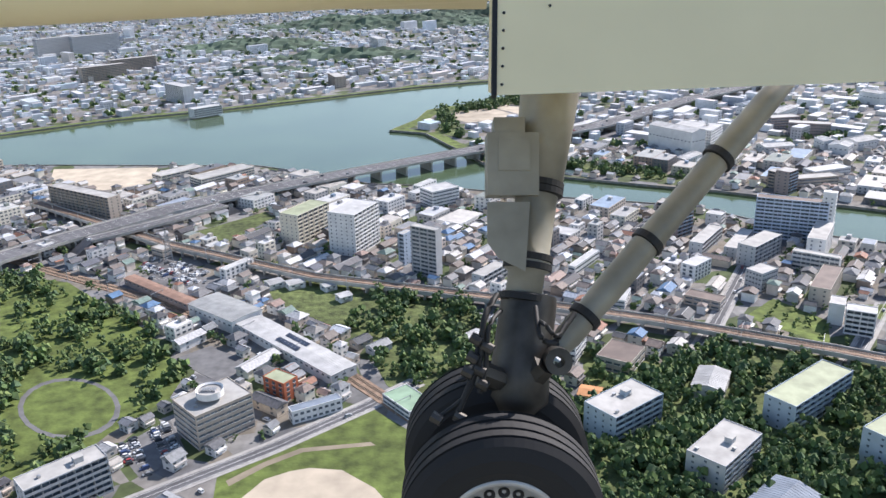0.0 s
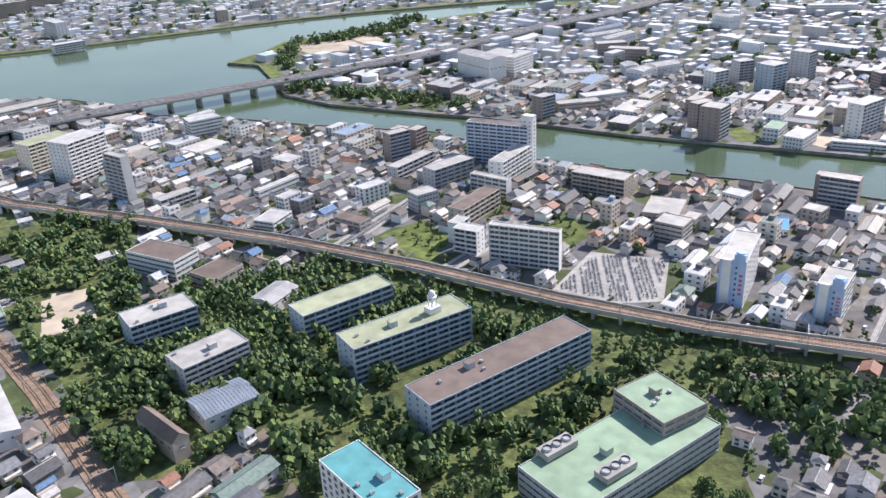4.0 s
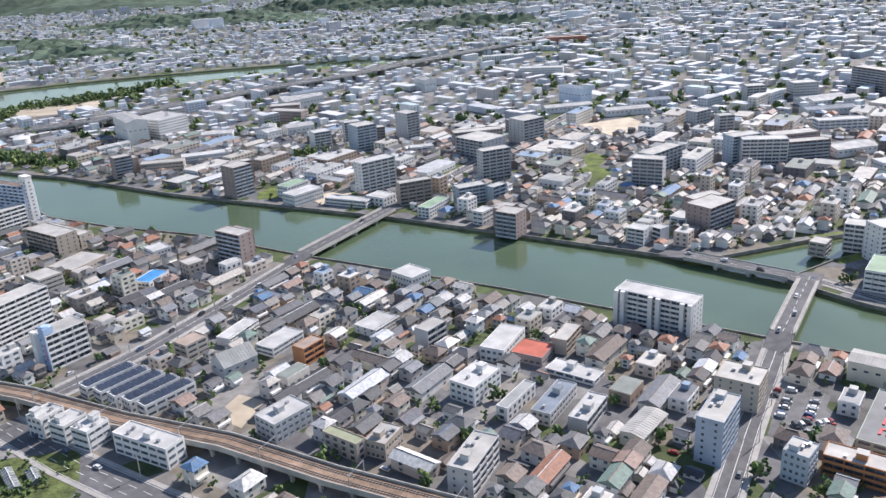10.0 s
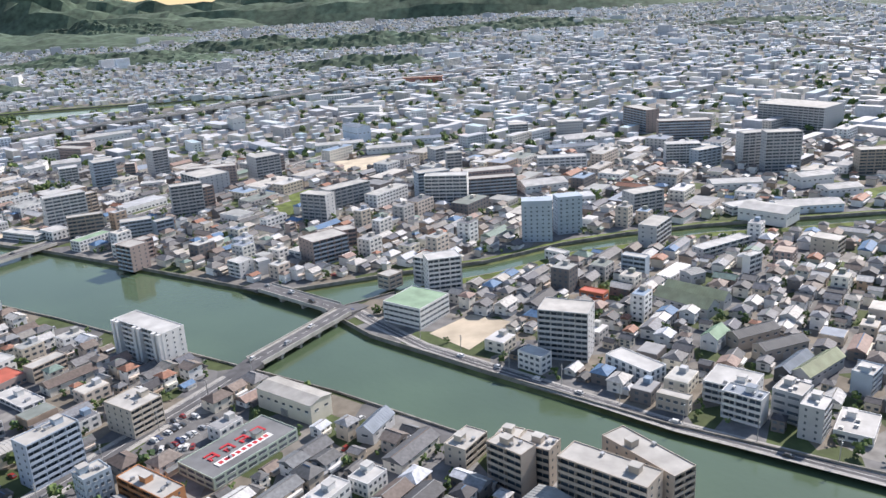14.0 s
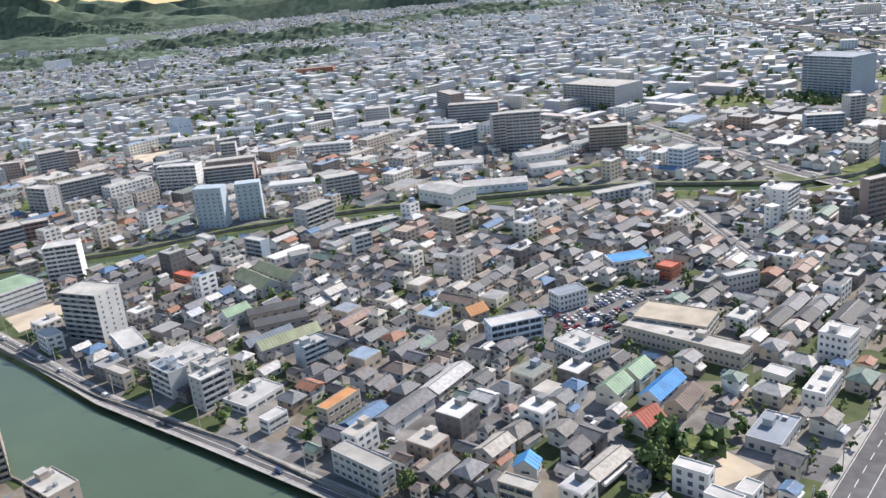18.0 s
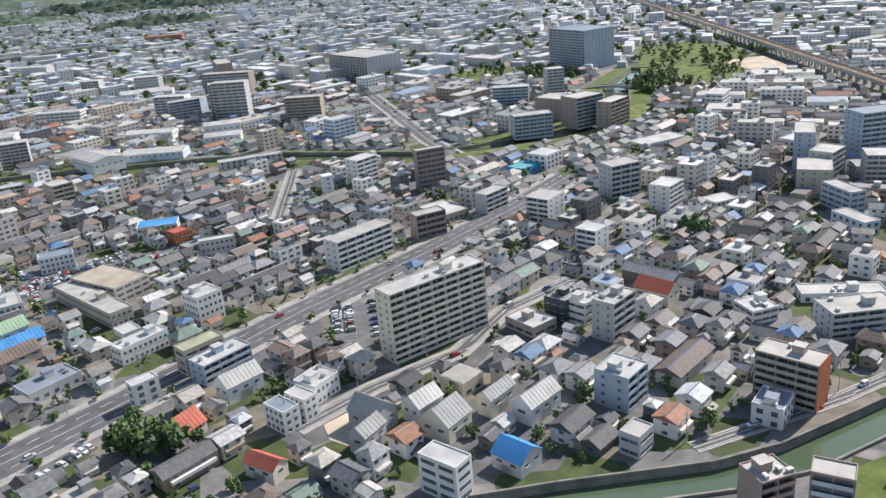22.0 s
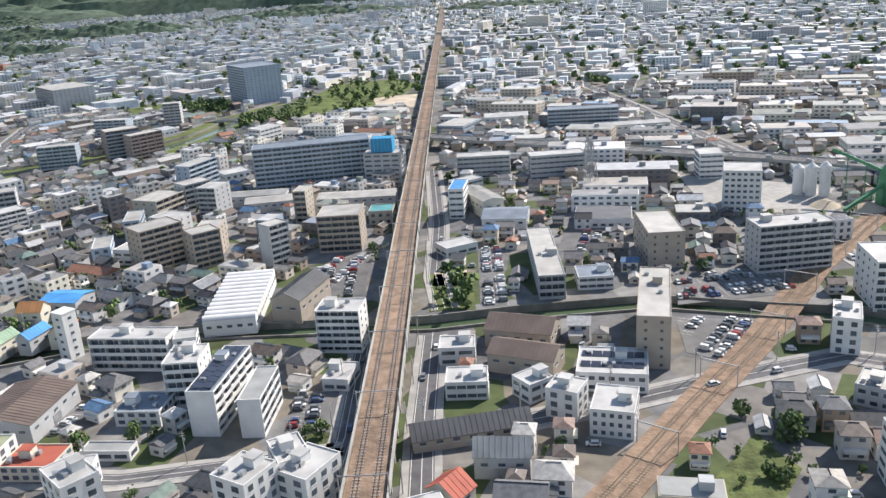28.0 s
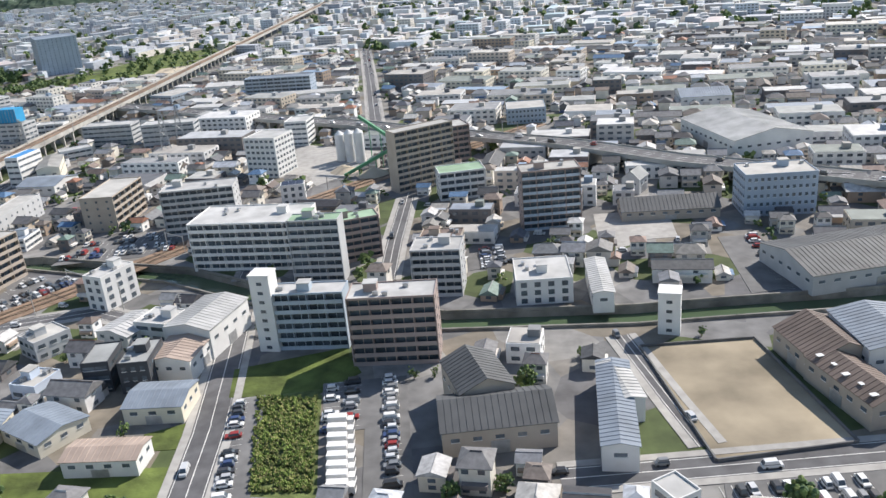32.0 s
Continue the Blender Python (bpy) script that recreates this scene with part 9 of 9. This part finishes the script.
# nacelle side panel with a sealed front edge, and the wing edge behind it
s = Soup()
s.solid([(0.192, 0.56, -3.0), (1.75, 0.625, -3.05), (1.75, 1.5, -3.25), (0.215, 1.5, -3.2), (0.192, 0.668, -3.5), (1.75, 0.745, -3.55), (1.75, 1.5, -3.75), (0.215, 1.5, -3.7)], [(0, 1, 2, 3), (1, 0, 4, 5), (0, 3, 7, 4), (4, 7, 6, 5)])
panel = part("nacelle_panel", s.mesh("nacelle_panel", CREAM_PAINT), plane)
s = Soup()
s.solid([(0.178, 0.56, -2.995), (0.196, 0.56, -2.995), (0.216, 1.5, -3.195), (0.20, 1.5, -3.195), (0.178, 0.56, -3.06), (0.196, 0.56, -3.06), (0.216, 1.5, -3.26), (0.20, 1.5, -3.26)], [(0, 1, 2, 3), (0, 3, 7, 4), (1, 0, 4, 5)])
part("edge_seal", s.mesh("edge_seal", SEAL), panel)
rivet = ring(Soup(), 0, 0, 0, 0.004, 0.006, 0.004, 8).mesh("rivet", SEAL)
for k in range(7):
    part("rivet", rivet, panel, (0.215 + 0.003 * k, 0.60 + 0.07 * k, -3.0 - 0.016 * k))
for k in range(2):
    part("rivet", rivet, panel, (0.33 + 0.07 * k, 0.95 - 0.04 * k, -3.075))
s = Soup()
lathe(s, (-2.6, 1.26, -4.0), (1, 0.055, 0), [(0, 0.20, 0), (2.86, 0.20, 0)], 28)
part("wing_edge", smooth(s.mesh("wing_edge", CREAM_PAINT)), plane)
s = Soup()
s.box(-2.6, 0.24, 1.34, 1.9, -4.6, -4.05)
part("wing_skin", s.mesh("wing_skin", CREAM_PAINT), plane)


def at(px, py, far):
    """A place on the aircraft seen at an angle (in thousandths) across and down from the view axis, that far off."""
    return Vector((px * far / 1000, -py * far / 1000, -far))


top, mid, low = at(131, -200, 3.9), at(104, 66, 3.8), at(84, 165, 3.72)
down = (low - top).normalized()
strut = new("main_strut")
strut.parent = plane
tagged(strut, "grey-green gear leg with dark grease marks")
s = Soup()
L = (mid - top).length
lathe(s, top, down, [(-0.05, 0.14, 0), (0.02, 0.14, 0), (L * 0.46, 0.115, 0), (L * 0.48, 0.10, 0), (L * 0.78, 0.095, 0), (L * 0.79, 0.105, 0), (L * 0.86, 0.105, 0), (L * 0.87, 0.085, 0), (L * 1.02, 0.085, 0)], 28)
part("upper_cylinder", smooth(s.mesh("upper_cylinder", GEAR_PAINT)), strut)
for f in (0.47, 0.50, 0.80, 0.84, 0.98):
    s = Soup()
    lathe(s, top + down * L * f, down, [(-0.018, 0.10, 0), (-0.014, 0.122 if f < 0.7 else 0.114, 0), (0.014, 0.122 if f < 0.7 else 0.114, 0), (0.018, 0.10, 0)], 28)
    part("clamp_band", s.mesh("clamp_band", SEAL), strut)
s = Soup()
M = (low - mid).length
lathe(s, mid, down, [(-0.04, 0.125, 0), (0.0, 0.13, 0), (M * 0.8, 0.135, 0), (M * 1.15, 0.15, 0), (M * 1.3, 0.10, 0), (M * 1.42, 0.02, 0)], 28)
part("lower_cylinder", smooth(s.mesh("lower_cylinder", GREASY)), strut)
# side box and plate beside the leg
s = Soup()
p = at(54, -142, 3.66)
s.box(p.x, p.x + 0.23, p.y - 0.28, p.y, p.z - 0.24, p.z)
s.box(p.x + 0.03, p.x + 0.17, p.y, p.y + 0.07, p.z - 0.2, p.z - 0.02)
box = part("junction_box", s.mesh("junction_box", GEAR_PAINT), plane, label="grey-green equipment box with a screwed cover")
s = Soup()
s.box(p.x + 0.05, p.x + 0.19, p.y - 0.17, p.y - 0.03, p.z, p.z + 0.012)
part("cover", s.mesh("cover", GEAR_PAINT), box)
s = Soup()
s.solid([(p.x, p.y - 0.31, p.z), (p.x + 0.19, p.y - 0.31, p.z), (p.x + 0.17, p.y - 0.62, p.z), (p.x + 0.05, p.y - 0.56, p.z), (p.x, p.y - 0.49, p.z), (p.x, p.y - 0.31, p.z - 0.03), (p.x + 0.19, p.y - 0.31, p.z - 0.03), (p.x + 0.17, p.y - 0.62, p.z - 0.03), (p.x + 0.05, p.y - 0.56, p.z - 0.03), (p.x, p.y - 0.49, p.z - 0.03)],
        [(4, 3, 2, 1, 0), (0, 1, 6, 5), (1, 2, 7, 6), (2, 3, 8, 7), (3, 4, 9, 8), (4, 0, 5, 9)])
part("plate", s.mesh("plate", GEAR_PAINT), plane, label="grey-green gusset plate")
# the sloping brace with its clamps and pipe
a, b = at(421, -212, 4.1), at(142, 118, 3.72)
d = (b - a).normalized()
B = (b - a).length
brace = new("drag_brace")
brace.parent = plane
tagged(brace, "sloping grey-green brace with black clamps")
s = Soup()
lathe(s, a, d, [(-0.02, 0.04, 0), (0.0, 0.055, 0), (B * 0.12, 0.062, 0), (B * 0.82, 0.068, 0), (B * 0.86, 0.062, 0), (B * 0.97, 0.062, 0), (B * 1.02, 0.045, 0)], 24)
part("tube", smooth(s.mesh("tube", GEAR_PAINT)), brace)
for f in (0.33, 0.64, 0.9):
    s = Soup()
    lathe(s, a + d * B * f, d, [(-0.022, 0.064, 0), (-0.018, 0.078, 0), (0.018, 0.078, 0), (0.022, 0.064, 0)], 24)
    part("clamp_band", s.mesh("clamp_band", SEAL), brace)
s = Soup()
side = Vector((-0.06, -0.04, 0.05))
rod(s, a + side, b + side, 0.014, 8)
part("hydraulic_pipe", s.mesh("hydraulic_pipe", SEAL), brace)
# knuckle with its pierced lug
s = Soup()
lug = at(140, 136, 3.6)
lathe(s, lug + Vector((0, 0.0, -0.09)), (0, 0, 1), [(0, 0.025, 0), (0, 0.06, 0), (0.12, 0.06, 0), (0.12, 0.025, 0), (0, 0.025, 0)], 20)
rod(s, lug + Vector((-0.05, -0.02, -0.05)), low + Vector((0.06, 0, 0)), 0.06, 8)
rod(s, at(44, 150, 3.6), low, 0.055, 8)
part("knuckle", s.mesh("knuckle", GREASY), plane, label="dark greasy forged knuckle")
for px in (67, 88):
    s = Soup()
    rod(s, at(px, 170, 3.75), at(px - 1, 205, 3.72), 0.022, 14)
    part("piston_rod", smooth(s.mesh("piston_rod", CHROME)), plane, label="polished chrome rod")
# the two wheels on one axle
out = Vector((0.0, -0.345, 0.939))


def wheel(centre, words):
    w = new("wheel")
    w.parent = plane
    tagged(w, words)
    s = Soup()
    half, r = 0.145, 0.43
    prof = [(-half * 0.8, r * 0.55, 0), (-half, r * 0.68, 0), (-half * 1.02, r * 0.82, 0), (-half * 0.86, r * 0.94, 0)]
    for g in (-0.62, -0.22, 0.22, 0.62):
        prof += [(half * (g - 0.06), r, 0), (half * (g - 0.055), r - 0.012, 0), (half * (g + 0.055), r - 0.012, 0), (half * (g + 0.06), r, 0)]
    prof += [(half * 0.86, r * 0.94, 0), (half * 1.02, r * 0.82, 0), (half, r * 0.68, 0), (half * 0.8, r * 0.55, 0)]
    lathe(s, centre, out, prof, 64)
    part("tyre", s.mesh("tyre", TYRE), w, label="black rubber tyre with four tread grooves")
    s = Soup()
    lathe(s, centre, out, [(half * 0.55, 0.0, 0), (half * 0.62, 0.06, 0), (half * 0.5, 0.09, 0), (half * 0.55, 0.19, 0), (half * 0.82, 0.215, 0), (half * 0.9, r * 0.56, 0), (half * 0.7, r * 0.57, 0)], 48)
    part("rim", smooth(s.mesh("rim", HUB)), w, label="pale alloy rim")
    u = out.cross(Vector((1, 0, 0))).normalized()
    v = out.cross(u)
    # black discs on the solid rim stand in for the dark inside vent holes
    for k in range(16):
        q = centre + out * half * 0.56 + (u * math.cos(k * math.tau / 16) + v * math.sin(k * math.tau / 16)) * 0.155
        s = Soup()
        lathe(s, q, out, [(-0.01, 0.0, 0), (0.006, 0.024, 0), (-0.02, 0.026, 0)], 12)
        part("vent_hole", s.mesh("vent_hole", SEAL), w)


hub_near = Vector((0.25, -1.115, -3.5))
wheel(hub_near, "near main wheel, pale rim with black discs for holes")
wheel(hub_near - out * 0.45, "far main wheel behind the gear leg")
s = Soup()
rod(s, hub_near, hub_near - out * 0.45, 0.06, 14)
part("axle", s.mesh("axle", GREASY), plane)
# black hoses and small fittings
for pts, r in (((at(66, 55, 3.6), at(50, 85, 3.5), at(46, 130, 3.5), at(30, 170, 3.5), at(18, 200, 3.5)), 0.013), ((at(70, 75, 3.62), at(56, 95, 3.5), at(52, 140, 3.5), at(44, 175, 3.5)), 0.011), ((at(112, 70, 3.6), at(118, 105, 3.5), at(134, 114, 3.5), at(146, 98, 3.55), at(160, 78, 3.6)), 0.013),
               ((at(112, 85, 3.6), at(124, 92, 3.5), at(138, 106, 3.5), at(150, 90, 3.55)), 0.010), ((at(40, 150, 3.5), at(28, 178, 3.5), at(-6, 205, 3.5)), 0.010), ((at(60, 60, 3.62), at(44, 110, 3.52), at(36, 150, 3.5), at(20, 160, 3.5)), 0.009)):
    s = Soup()
    tube(s, pts, r)
    part("hose", smooth(s.mesh("hose", SEAL)), plane, label="black rubber hose")
for px, py in ((44, 148), (36, 132), (54, 120), (20, 205), (-8, 206), (48, 165), (30, 150), (40, 110)):
    s = Soup()
    q = at(px, py, 3.5)
    rod(s, q + Vector((-0.02, 0.012, 0)), q + Vector((0.022, -0.01, 0.01)), 0.024, 8)
    part("fitting", s.mesh("fitting", GREASY), plane)

# ---- one scale for everything ----
for ob in scene.objects:
    if ob.parent is None and ob.type in ("MESH", "EMPTY"):
        ob.location = ob.location * SCALE
        ob.scale = ob.scale * SCALE
